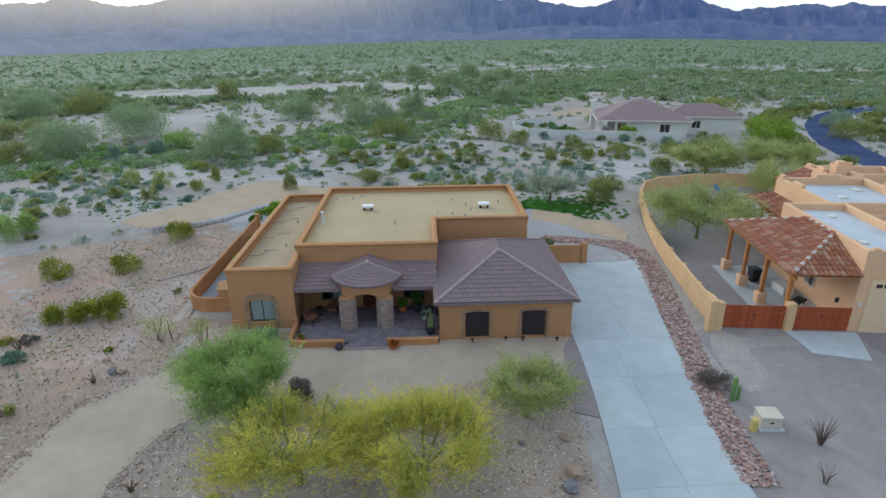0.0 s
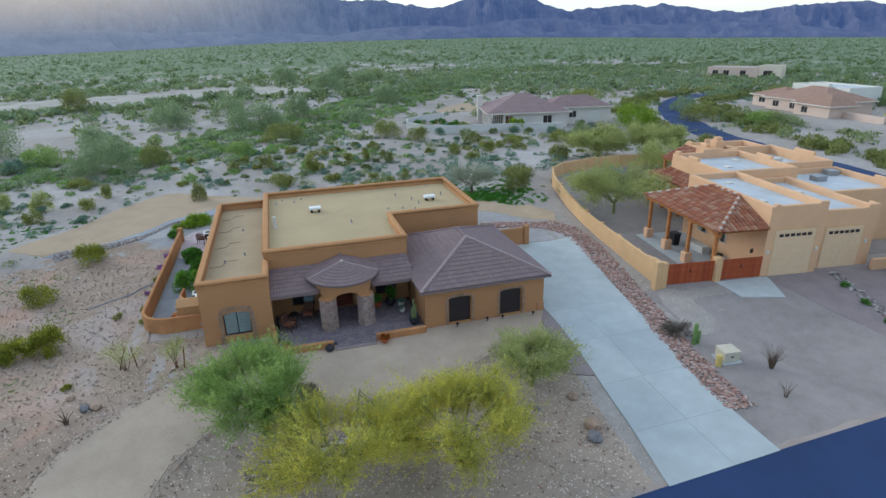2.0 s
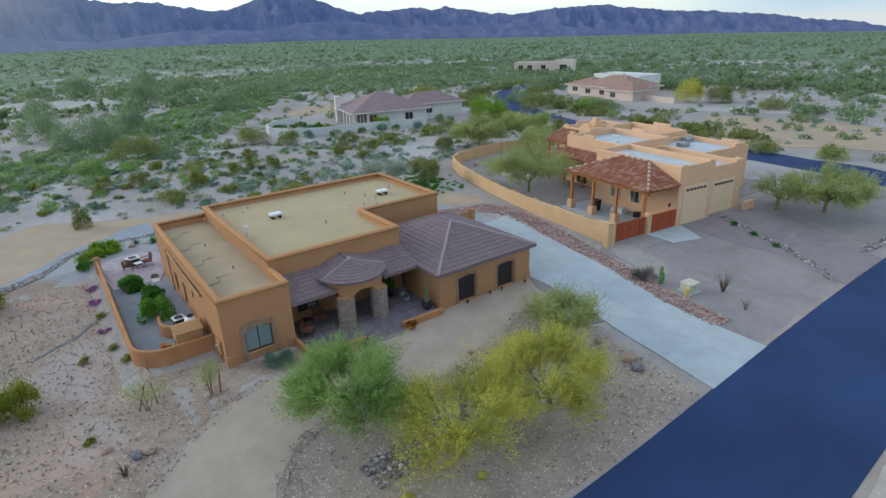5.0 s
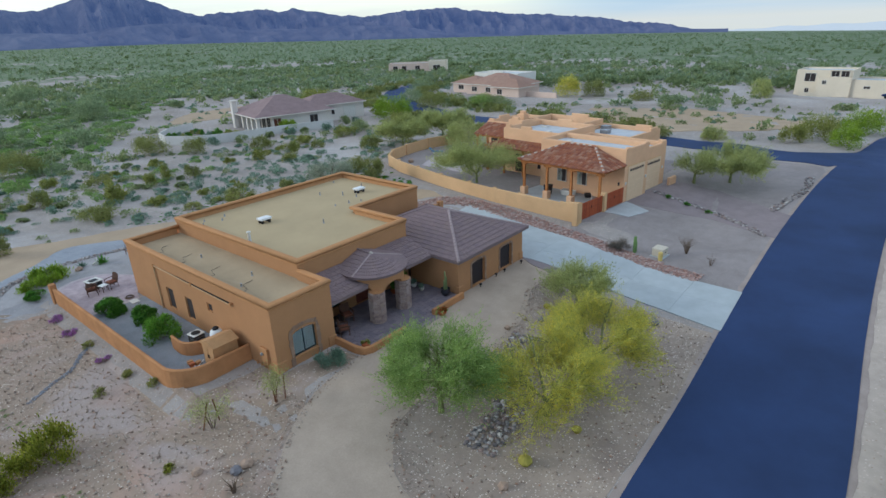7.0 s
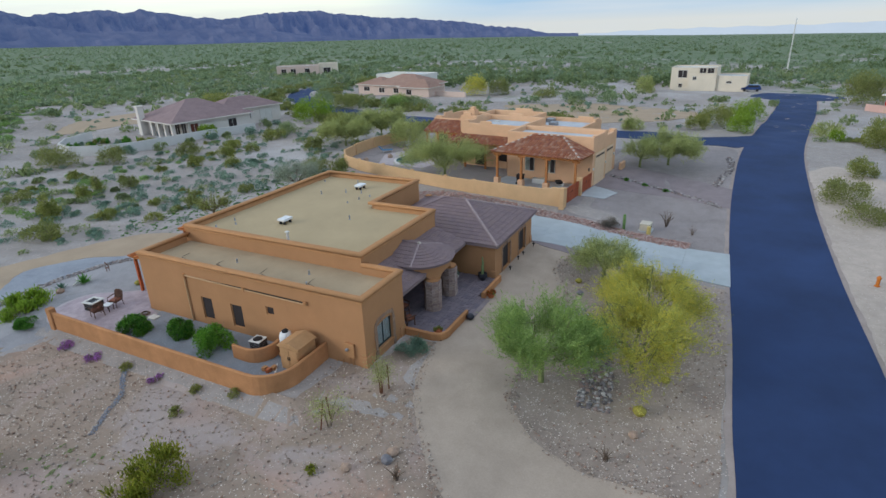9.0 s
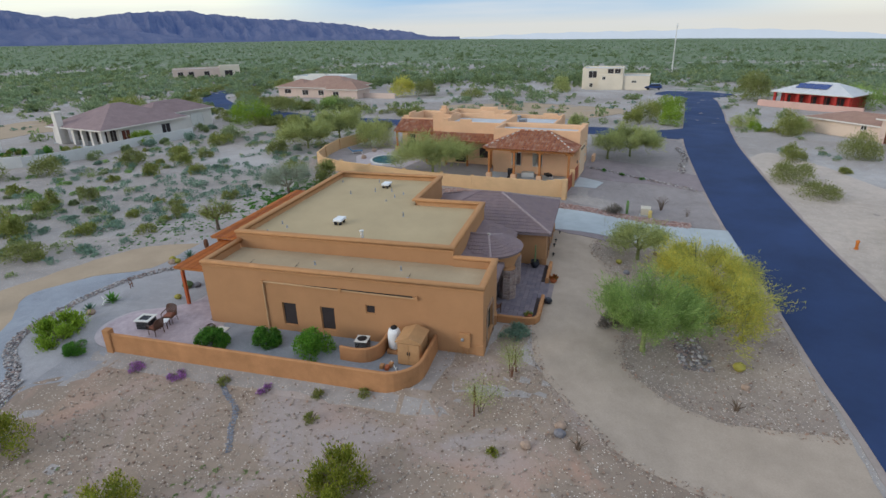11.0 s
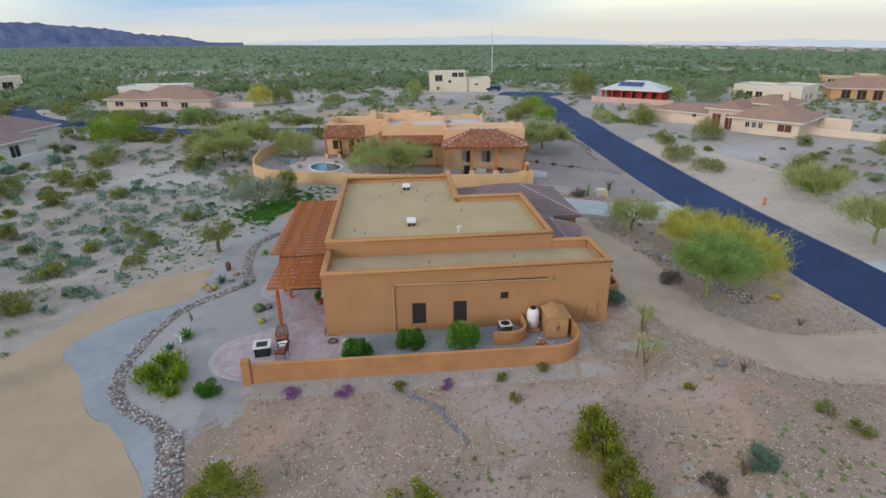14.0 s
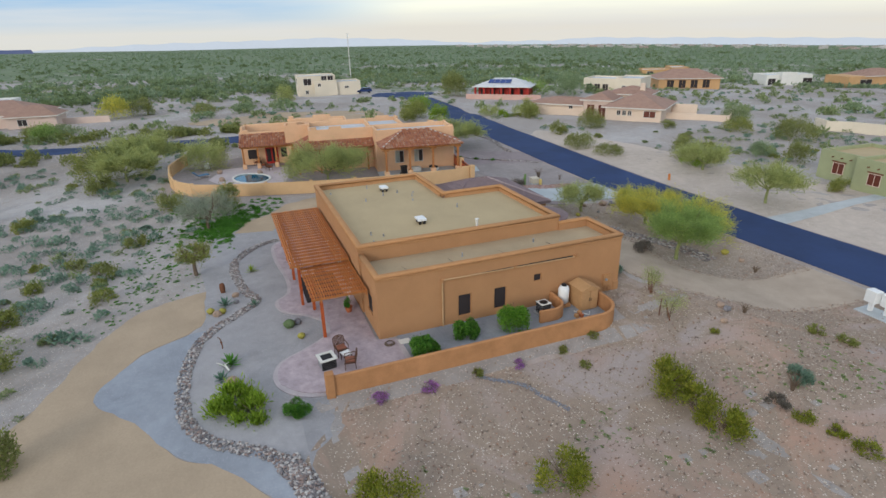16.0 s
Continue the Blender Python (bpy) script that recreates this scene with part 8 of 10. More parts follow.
def scatter(name, label, xy, sizes, kinds, mat, seed):
    rng = np.random.default_rng(seed)
    z = lay(xy[:, 0], xy[:, 1])
    vs, fs, k = [], [], 0
    pick = rng.integers(0, len(kinds), len(xy))
    ang = rng.uniform(0, 6.28, len(xy))
    tall = rng.uniform(0.75, 1.25, len(xy))
    for i in range(len(xy)):
        v, f = kinds[pick[i]]
        c, s = math.cos(ang[i]) * sizes[i], math.sin(ang[i]) * sizes[i]
        vs.append(np.stack([v[:, 0] * c - v[:, 1] * s + xy[i, 0], v[:, 0] * s + v[:, 1] * c + xy[i, 1], v[:, 2] * sizes[i] * tall[i] + z[i] - 0.02], 1))
        fs.append(f + k)
        k += len(v)
    me = bpy.data.meshes.new(name)
    V_, F_ = np.concatenate(vs).astype(np.float32), np.concatenate(fs).astype(np.int32)
    me.vertices.add(len(V_))
    me.vertices.foreach_set("co", V_.ravel())
    me.loops.add(F_.size)
    me.loops.foreach_set("vertex_index", F_.ravel())
    me.polygons.add(len(F_))
    me.polygons.foreach_set("loop_start", np.arange(0, F_.size, F_.shape[1], dtype=np.int32))
    me.update(calc_edges=True)
    me.materials.append(mat)
    return tagged(new(name, me), label, "shrubs", "", "stuff")


def field(n, x0, x1, y0, y1, seed, power=1.0, floor=0.0):
    g = np.random.default_rng(seed)
    x, y = g.uniform(x0, x1, n), g.uniform(y0, y1, n)
    keep = (g.uniform(0, 1, n) < lush(x, y) ** power + floor) & free(x, y)
    return np.stack([x[keep], y[keep]], 1), g


# single shrubs near the lot
near_specs = [("creosote_bush", "yellow-green creosote bush on pale sand", LEAF_CREO, 0.85, 0.85, 900, 0.15, 0.045, 1.0),
              ("bursage_bush", "low grey-green bursage bush on pale sand", LEAF_GREY, 0.6, 0.45, 600, 0.12, 0.045, 0.4),
              ("brittlebush", "round green brittlebush on pale sand", LEAF_FAR, 0.65, 0.5, 650, 0.13, 0.05, 0.4)]
masters = []
for i, (nm, lb, lf, r, h, n, ln, wd, up) in enumerate(near_specs):
    for j in range(3):
        masters.append((nm, lb, lf, r, h, n, ln, wd, up, 200 + 10 * i + j))
xy, g = field(1500, -52, 62, -24, 92, 301, 1.4, 0.02)
xy = xy[~inside(SANDY, xy[:, 0], xy[:, 1]) | (np.arange(len(xy)) % 3 == 0)]
keep = []
for p in xy:
    if all(math.dist(p, q) > 1.5 for q in keep):
        keep.append(p)
made = {}
count = 0
for p in keep[:640]:
    k = int(g.integers(0, len(masters)))
    nm, lb, lf, r, h, n, ln, wd, up, sd = masters[k]
    s = float(g.uniform(0.6, 1.45))
    m = pose(p[0], p[1], lay1(*p) - 0.02, 0, 0, float(g.uniform(0, 360)))
    if k not in made:
        made[k] = shrub(nm, lb, "shrub", p[0], p[1], r, h, lf, n, sd, ln, wd, up, "desert shrubs", 6, ragged_by=0.27 if lf is LEAF_CREO else 0.14)
        made[k].matrix_basis = m @ Matrix.Diagonal((s, s, s, 1))
    else:
        o = copy_thing(made[k], m)
        o.scale = (s, s, s * float(g.uniform(0.8, 1.2)))
    count += 1

# many small bursage clumps on the sand round the lot
low_kinds = kinds_of([(0.6, 0.48, 150, 0.15, 0.055, 0.4), (0.7, 0.55, 170, 0.15, 0.055, 0.5), (0.5, 0.38, 120, 0.14, 0.055, 0.3)], 450, 0.12)
g = np.random.default_rng(311)
x, y = np.r_[g.uniform(-62, 62, 3600), g.uniform(-5, 62, 1100), g.uniform(-70, -26, 420)], np.r_[g.uniform(60, 98, 3600), g.uniform(-46, 4.5, 1100), g.uniform(10, 62, 420)]
ok = free(x, y) & (g.uniform(0, 1, len(x)) < 0.24 + 0.5 * fbm(x, y, 0.11, 8))
ok &= ~inside(SANDY, x, y) | (np.arange(len(x)) % 3 == 0)
xy = np.stack([x, y], 1)[ok]
half = g.uniform(0, 1, len(xy)) < 0.6
scatter("bursage_clumps", "small grey-green bursage clumps on pale sand", xy[half], g.uniform(0.5, 1.3, half.sum()), low_kinds, LEAF_GREY, 21)
scatter("olive_clumps", "small olive scrub clumps on pale sand", xy[~half], g.uniform(0.5, 1.5, (~half).sum()), low_kinds, LEAF_FAR, 22)

x, y = g.normal(15, 5.5, 220), g.normal(68.5, 4.8, 220)
ok = free(x, y)
for i in range(len(x)):
    ok[i] &= not np.any(ok[:i] & (np.hypot(x[:i] - x[i], y[:i] - y[i]) < 1.25))
scatter("bursage_patch", "round grey-green bursage bushes close together on sand", np.stack([x, y], 1)[ok], g.uniform(0.8, 1.5, ok.sum()), low_kinds, LEAF_GREY, 24)

mid_kinds = kinds_of([(1.0, 0.85, 66, 0.42, 0.165, 0.6), (1.0, 1.0, 74, 0.42, 0.155, 0.8), (0.9, 0.7, 60, 0.42, 0.165, 0.4)], 400)
xy, g = field(11000, -190, 230, -120, 280, 302, 1.2, 0.0)
out = ~((xy[:, 0] > -52) & (xy[:, 0] < 62) & (xy[:, 1] > -24) & (xy[:, 1] < 92))
xy = xy[out]
scatter("scrub_belt", "green and olive desert scrub thickets", xy, g.uniform(0.5, 1.5, len(xy)), mid_kinds, LEAF_FAR, 1)
xy, g = field(3800, -120, 200, -100, 220, 303, 1.0, 0.0)
scatter("grey_scrub", "low grey-green bursage scrub", xy, g.uniform(0.35, 0.8, len(xy)), mid_kinds, LEAF_GREY, 2)
fine_kinds = kinds_of([(1.0, 0.6, 190, 0.24, 0.085, 0.6), (1.0, 0.5, 190, 0.24, 0.085, 0.5)], 420)
xy, g = field(1700, -110, 50, 74, 210, 304, 2.6, 0.0)
scatter("green_wash_growth", "bright green growth along the wash", xy, g.uniform(0.4, 1.0, len(xy)), fine_kinds, LEAF_MEADOW, 3)
# thickets of tall bushes in the wash
big_kinds = kinds_of([(1.0, 0.75, 330, 0.22, 0.07, 0.4), (1.0, 0.8, 330, 0.22, 0.07, 0.5)], 500)
xy, g = field(1500, -160, 260, -130, 280, 305, 2.2, 0.0)
far_off = np.hypot(xy[:, 0] - 5, xy[:, 1] - 30) > 75
xy = xy[far_off]
scatter("mesquite_thicket", "tall olive mesquite thickets in the wash", xy, g.uniform(1.0, 2.8, len(xy)) ** 1.1, big_kinds, LEAF_WASH, 4)
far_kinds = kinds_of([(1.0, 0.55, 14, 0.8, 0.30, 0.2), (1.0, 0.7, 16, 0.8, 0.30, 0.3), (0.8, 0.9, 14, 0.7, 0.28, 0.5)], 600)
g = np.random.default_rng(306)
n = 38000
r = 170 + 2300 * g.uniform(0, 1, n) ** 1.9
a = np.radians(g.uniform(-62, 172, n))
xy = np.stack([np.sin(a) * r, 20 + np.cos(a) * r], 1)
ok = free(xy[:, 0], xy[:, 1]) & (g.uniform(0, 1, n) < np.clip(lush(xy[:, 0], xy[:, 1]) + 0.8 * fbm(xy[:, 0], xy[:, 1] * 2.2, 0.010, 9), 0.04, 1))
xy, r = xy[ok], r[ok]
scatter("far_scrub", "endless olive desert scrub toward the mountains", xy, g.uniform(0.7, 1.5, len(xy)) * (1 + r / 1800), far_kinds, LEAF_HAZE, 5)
tall_kinds = kinds_of([(1.0, 0.75, 60, 0.42, 0.16, 0.3), (1.0, 0.85, 60, 0.42, 0.16, 0.4)], 650)
n = 6000
r = 150 + 900 * g.uniform(0, 1, n) ** 1.6
a = np.radians(g.uniform(-60, 165, n))
xy = np.stack([np.sin(a) * r, 20 + np.cos(a) * r], 1)
ok = free(xy[:, 0], xy[:, 1]) & (g.uniform(0, 1, n) < np.clip(0.3 + 0.8 * fbm(xy[:, 0], xy[:, 1], 0.016, 12), 0.02, 1))
scatter("far_trees", "dark green mesquite trees scattered over the far scrub", xy[ok], g.uniform(1.3, 3.2, ok.sum()), tall_kinds, LEAF_TREE_FAR, 8)
# brush on both sides of the side street
gs = np.random.default_rng(331)
line = [q for q in SIDE if q[1] > 44]
xy = np.concatenate([strip_points(gs, [(x + o, y - o * 0.4) for x, y in line], 3.5, 130) for o in (-8.5, 9.5)])
xy = xy[free(xy[:, 0], xy[:, 1])]
scatter("roadside_brush", "green and olive brush along the side street", xy, gs.uniform(0.7, 2.1, len(xy)), big_kinds, LEAF_OLIVE, 31)
# the green course of the wash
WASH = curve([(-70, 84), (-42, 90), (-24, 94), (-12, 102), (-3, 116), (14, 143), (44, 190), (90, 255)], 4)
xy = strip_points(g, WASH, 13.0, 1500)
xy = xy[free(xy[:, 0], xy[:, 1])]
scatter("wash_growth", "fresh green growth thick along the wash", xy[::2], g.uniform(0.5, 1.5, len(xy[::2])), fine_kinds, LEAF_MEADOW, 15)
scatter("wash_scrub", "olive scrub thick along the wash", xy[1::2], g.uniform(0.7, 1.8, len(xy[1::2])), fine_kinds, LEAF_WASH, 16)
# the patch of spring weeds behind the house
g = np.random.default_rng(307)
x, y = g.normal(13.5, 2.6, 900), g.normal(54.5, 2.4, 900)
ok = free(x, y) | (y > 55)
xy = np.stack([x, y], 1)[ok]
scatter("spring_weeds", "bright green spring weeds on the damp sand", xy, g.uniform(0.12, 0.4, len(xy)), fine_kinds, LEAF_GRASS, 6)
x, y = np.r_[g.normal(4, 5, 400), g.normal(-26, 5, 160)], np.r_[g.normal(61.5, 2.6, 400), g.normal(33, 6, 160)]
scatter("spring_weeds", "scattered green weeds on the sand", np.stack([x, y], 1)[free(x, y)], g.uniform(0.07, 0.2, 560)[:free(x, y).sum()], fine_kinds, LEAF_GRASS, 7)
x, y = g.uniform(-34, -19, 1500), g.uniform(24, 49, 1500)
ok = (fbm(x, y, 0.16, 14) > 0.10) & (x < -21.5)
scatter("spring_weeds", "small dull green weeds spread over the stony lot", np.stack([x, y], 1)[ok], g.uniform(0.05, 0.17, ok.sum()), fine_kinds, LEAF_MEADOW, 9)
x, y = g.normal(-33, 6, 700), g.normal(63, 7, 700)
ok = free(x, y) & (fbm(x, y, 0.2, 15) > 0.0)
scatter("spring_weeds", "green weeds on the grey sand beside the path", np.stack([x, y], 1)[ok], g.uniform(0.08, 0.30, ok.sum()), fine_kinds, LEAF_GRASS, 10)

# ---- things on the lot ----
def wicker_chair(x, y, turn, z, label, cushion=CUSHION):
    c = thing("wicker_chair", label, "chair", (x, y, z), turn, "patio chairs")
    part("seat", B((-0.30, 0.30, -0.28, 0.28, 0.36, 0.44), bevel=0.02), WICKER, c)
    part("cushion", B((-0.26, 0.26, -0.24, 0.25, 0.44, 0.52), bevel=0.03), cushion, c, "rust seat cushion")
    bm = bmesh.new()
    tube(bm, [(-0.31, 0.27, 0.42), (-0.31, 0.38, 0.92), (-0.14, 0.41, 1.02), (0.14, 0.41, 1.02), (0.31, 0.38, 0.92), (0.31, 0.27, 0.42)], 0.025, 6)
    back = part("backrest", bm, WICKER, c)
    n = 9
    for k in range(n):
        s = -0.30 + 0.60 * k / (n - 1)
        bm = bmesh.new()
        beam(bm, (s, 0.26, 0.42), (s * 1.02, 0.40, 1.02 - 0.9 * s * s), 0.05, 0.03)
        part("slat", bm, WICKER, back)
    for sx in (-1, 1):
        bm = bmesh.new()
        tube(bm, [(sx * 0.32, 0.34, 0.70), (sx * 0.35, 0.0, 0.68), (sx * 0.34, -0.26, 0.64), (sx * 0.31, -0.30, 0.4)], 0.028, 6)
        part("armrest", bm, WICKER, c)
        for sy in (-0.26, 0.26):
            bm = bmesh.new()
            tube(bm, [(sx * 0.27, sy, 0.38), (sx * 0.30, sy * 1.1, 0.0)], 0.022, 6)
            part("leg", bm, WICKER, c)
    return c


wicker_chair(-12.75, 50.1, -80, 0.062, "brown wicker armchair with rust cushion on the patio")
wicker_chair(-14.15, 49.9, 170, 0.062, "brown wicker armchair with rust cushion beside the fire table")
st = thing("side_table", "small side table with a pale top between the chairs", "table", (-13.4, 49.95, 0.062), 20)
part("tabletop", B((-0.25, 0.25, -0.25, 0.25, 0.42, 0.46), bevel=0.01), WHITE, st, "pale square top")
for sx, sy in ((-1, -1), (1, -1), (1, 1), (-1, 1)):
    part("leg", B((sx * 0.21 - 0.02, sx * 0.21 + 0.02, sy * 0.21 - 0.02, sy * 0.21 + 0.02, 0, 0.42)), WICKER, st)
fp = thing("fire_table", "square fire table with pale top and dark slatted base", "fire pit", (-13.6, 51.05, 0.062), 8)
part("base", B((-0.38, 0.38, -0.38, 0.38, 0, 0.56), bevel=0.01), GREYMETAL, fp, "dark grey base")
for k in range(5):
    part("slat", B((-0.40, 0.40, -0.40, -0.38, 0.04 + k * 0.105, 0.12 + k * 0.105)), BLACK, fp)
    part("slat", B((-0.40, -0.38, -0.38, 0.40, 0.04 + k * 0.105, 0.12 + k * 0.105)), BLACK, fp)
part("tabletop", B((-0.47, 0.47, -0.47, -0.30, 0.56, 0.62), (-0.47, 0.47, 0.30, 0.47, 0.56, 0.62), (-0.47, -0.30, -0.30, 0.30, 0.56, 0.62), (0.30, 0.47, -0.30, 0.30, 0.56, 0.62)), OFFWHITE, fp, "pale stone top")
part("burner", B((-0.30, 0.30, -0.30, 0.30, 0.52, 0.585), bevel=0.02), BLACK, fp, "black burner tray")

ac = thing("air_conditioner", "dark grey outdoor air conditioner with pale lid", "air conditioner", (-13.05, 37.35, 0.03), 5)
part("pad", B((-0.5, 0.5, -0.5, 0.5, 0, 0.08), bevel=0.01), CONCRETE_PLAIN, ac, "concrete pad")
part("casing", B((-0.38, 0.38, -0.38, 0.38, 0.08, 0.82), bevel=0.03), BLACK, ac, "dark louvred casing")
for k in range(8):
    part("louver", B((-0.39, 0.39, -0.39, 0.39, 0.14 + k * 0.08, 0.155 + k * 0.08)), GREYMETAL, ac)
part("lid", B((-0.41, 0.41, -0.41, 0.41, 0.82, 0.88), bevel=0.02), OFFWHITE, ac, "pale metal lid")
ac.scale = (0.88, 0.88, 0.88)
part("fan_grille", lathe(bmesh.new(), [(0.30, 0.881), (0.30, 0.90), (0.10, 0.915)], 20), BLACK, ac, "round black fan grille")
tk = thing("water_tank", "white upright water tank with black head", "tank", (-12.66, 35.64, 0.03), 0)
part("stand", B((-0.32, 0.32, -0.30, 0.30, 0, 0.2), bevel=0.02), STUCCO_TRIM, tk, "tan block stand")
part("vessel", lathe(bmesh.new(), [(0.22, 0.2), (0.30, 0.28), (0.31, 1.05), (0.26, 1.22), (0.12, 1.30)], 20), WHITE, tk, "white rounded vessel", True)
tk.scale = (1.15, 1.15, 1.1)
part("head", lathe(bmesh.new(), [(0.15, 1.29), (0.16, 1.36), (0.08, 1.42)], 12), BLACK, tk, "black valve head")
for x, y in ((-14.35, 35.75), (-14.4, 35.45), (-14.1, 35.35)):
    solo("paving_block", B((x - 0.14, x + 0.14, y - 0.1, y + 0.1, 0.03, 0.24), bevel=0.02), TERRACOTTA if x < -14.37 else STUCCO_TRIM, "loose reddish block on the gravel", "block", "loose blocks")
bm = bmesh.new()
tube(bm, [(-13.7, 35.5, 0.08), (-14.5, 34.9, 0.08), (-14.5, 34.9, 0.3)], 0.03, 6)
solo("white_pipe", bm, WHITE, "white plastic pipe on the gravel", "pipe", at=(-13.6, 35.4, 0.05))
sh = thing("garden_shed", "tan resin garden shed with gabled lid and double doors", "shed", (-13.12, 34.45, 0.03), 0)
part("body", B((-0.68, 0.68, -0.62, 0.62, 0, 1.36), bevel=0.02), SHED, sh)
bm = bmesh.new()
prof = [(-0.70, 1.32), (-0.70, 1.40), (0.0, 1.66), (0.70, 1.40), (0.70, 1.32)]
lo, hi = [[bm.verts.new((x, y, z)) for y, z in prof] for x in (-0.75, 0.75)]
bm.faces.new(lo[::-1])
bm.faces.new(hi)
for i in range(5):
    bm.faces.new((lo[i], lo[(i + 1) % 5], hi[(i + 1) % 5], hi[i]))
bmesh.ops.recalc_face_normals(bm, faces=bm.faces)
part("roof", bm, SHED, sh, "shallow tan gabled lid")
for y0, y1 in ((-0.56, -0.01), (0.01, 0.56)):
    dr = part("door", B((-0.72, -0.68, y0, y1, 0.06, 1.28), bevel=0.008), SHED, sh)
    part("handle", B((-0.75, -0.72, -0.08 if y1 < 0 else 0.04, -0.04 if y1 < 0 else 0.08, 0.62, 0.82)), BLACK, dr, "small dark handle")
bm = bmesh.new()
for k in range(4):
    r = 0.30 - 0.03 * k
    pts = [(-12.75 + r * math.cos(a), 47.3 + r * math.sin(a), 0.07 + 0.03 * k) for a in (2 * math.pi * j / 20 for j in range(21))]
    tube(bm, pts, 0.02, 5, False)
solo("garden_hose", bm, TWIG, "coiled dull brown garden hose on the gravel", "hose", at=(-12.75, 47.3, 0.04))
solo("stepping_slab", B((-13.05, -12.55, 46.1, 46.75, 0.03, 0.08), bevel=0.01), OFFWHITE, "pale square slab on the gravel", "slab")

# rear garden ornaments
bm = bmesh.new()
z = lay1(-9.2, 56.3)
for dx in (-0.12, 0.12):
    tube(bm, [(-9.2 + dx, 56.3, z - 0.05), (-9.2 + dx * 0.6, 56.3, z + 0.25), (-9.2 + dx, 56.35, z + 0.5)], 0.03, 6)
beam(bm, (-9.35, 56.3, z + 0.3), (-9.05, 56.3, z + 0.3), 0.05)
beam(bm, (-9.2, 56.3, z + 0.5), (-9.2, 56.45, z + 0.75), 0.04)
solo("metal_ornament", bm, RUST_STALK, "small rusty metal garden ornament", "ornament", at=(-9.2, 56.3, z - 0.05))
bm = bmesh.new()
z = lay1(-11.6, 56.1) + 0.1
tube(bm, [(-12.0, 56.0, z), (-11.5, 56.2, z + 0.12), (-11.0, 56.0, z)], [0.06, 0.05, 0.02], 6)
tube(bm, [(-11.6, 56.15, z + 0.08), (-11.4, 56.6, z + 0.3)], [0.04, 0.015], 6)
tube(bm, [(-11.5, 56.2, z + 0.1), (-11.2, 55.7, z + 0.25)], [0.035, 0.015], 6)
solo("driftwood", bm, OFFWHITE, "bleached driftwood branch on the gravel", "driftwood", at=(-11.6, 56.1, z - 0.15))
bm = lathe(bmesh.new(), [(0.16, 0), (0.2, 0.3), (0.17, 0.62), (0.05, 0.72)], 10, (-1.4, 56.1, lay1(-1.4, 56.1)))
solo("rusty_lantern", bm, RUST_STALK, "dark rust-red garden lantern", "ornament")

# under the pergola
def patio_table(x, y):
    t = thing("patio_table", "dark patio table under the pergola", "table", (x, y, 0.062), 0)
    part("tabletop", B((-0.9, 0.9, -0.5, 0.5, 0.70, 0.75), bevel=0.015), BLACK, t)
    for sx in (-1, 1):
        for sy in (-1, 1):
            part("leg", B((sx * 0.8 - 0.03, sx * 0.8 + 0.03, sy * 0.42 - 0.03, sy * 0.42 + 0.03, 0, 0.70)), BLACK, t)


patio_table(-3.4, 49.4)
for x, y, a in ((-4.8, 49.4, 90), (-3.7, 50.3, 0), (-2.9, 50.3, 0), (-2.0, 49.4, -90)):
    wicker_chair(x, y, a, 0.062, "dark wicker armchair with red cushion under the pergola", RED_PAINT)
solo("patio_rug", B((-5.6, -1.2, 48.4, 50.9, 0.064, 0.075)), SCREEN, "dark woven rug under the patio table", "rug")
ld = thing("folded_ladder", "white folded step ladder leaning on the rear wall", "ladder", (-7.2, 48.3, 0.062), 0)
for dx in (0, 0.4):
    bm = bmesh.new()
    beam(bm, (dx, 0.25, 0), (dx, -0.22, 1.9), 0.07, 0.03)
    part("rail", bm, WHITE, ld)
for k in range(6):
    part("rung", B((0.03, 0.37, 0.18 - k * 0.07, 0.24 - k * 0.07, 0.25 + k * 0.28, 0.29 + k * 0.28)), WHITE, ld)
shrub("potted_plant", "bright green potted plant by the rear wall", "plant", -7.9, 48.6, 0.28, 0.7, LEAF_GRASS, 700, 90, 0.14, 0.03, 1.0, z=0.4)
solo("plant_pot", lathe(bmesh.new(), [(0.16, 0), (0.24, 0.3), (0.26, 0.36), (0.22, 0.36)], 14, (-7.9, 48.6, 0.062)), TERRACOTTA, "terracotta pot on the patio", "pot")

# the courtyard
def porch_rocker(x, y, turn, label):
    c = thing("porch_chair", label, "chair", (x, y, 0.085), turn, "courtyard chairs")
    part("seat", B((-0.30, 0.30, -0.30, 0.28, 0.36, 0.42), bevel=0.015), WICKER, c)
    part("cushion", B((-0.27, 0.27, -0.27, 0.24, 0.42, 0.52), bevel=0.03), CUSHION, c, "rust seat cushion")
    bm = B((-0.30, 0.30, 0.26, 0.33, 0.42, 1.08), bevel=0.03)
    back = part("backrest", bm, WICKER, c)
    n = 9
    for k in range(n):
        s = -0.30 + 0.60 * k / (n - 1)
        bm = bmesh.new()
        beam(bm, (s, 0.26, 0.42), (s * 1.02, 0.40, 1.02 - 0.9 * s * s), 0.05, 0.03)
        part("slat", bm, WICKER, back)
    for sx in (-1, 1):
        part("armrest", B((sx * 0.34 - 0.04, sx * 0.34 + 0.04, -0.3, 0.3, 0.62, 0.67), bevel=0.01), WICKER, c)
        for sy in (-0.26, 0.26):
            part("leg", B((sx * 0.30 - 0.025, sx * 0.30 + 0.025, sy - 0.025, sy + 0.025, 0, 0.63)), WICKER, c)


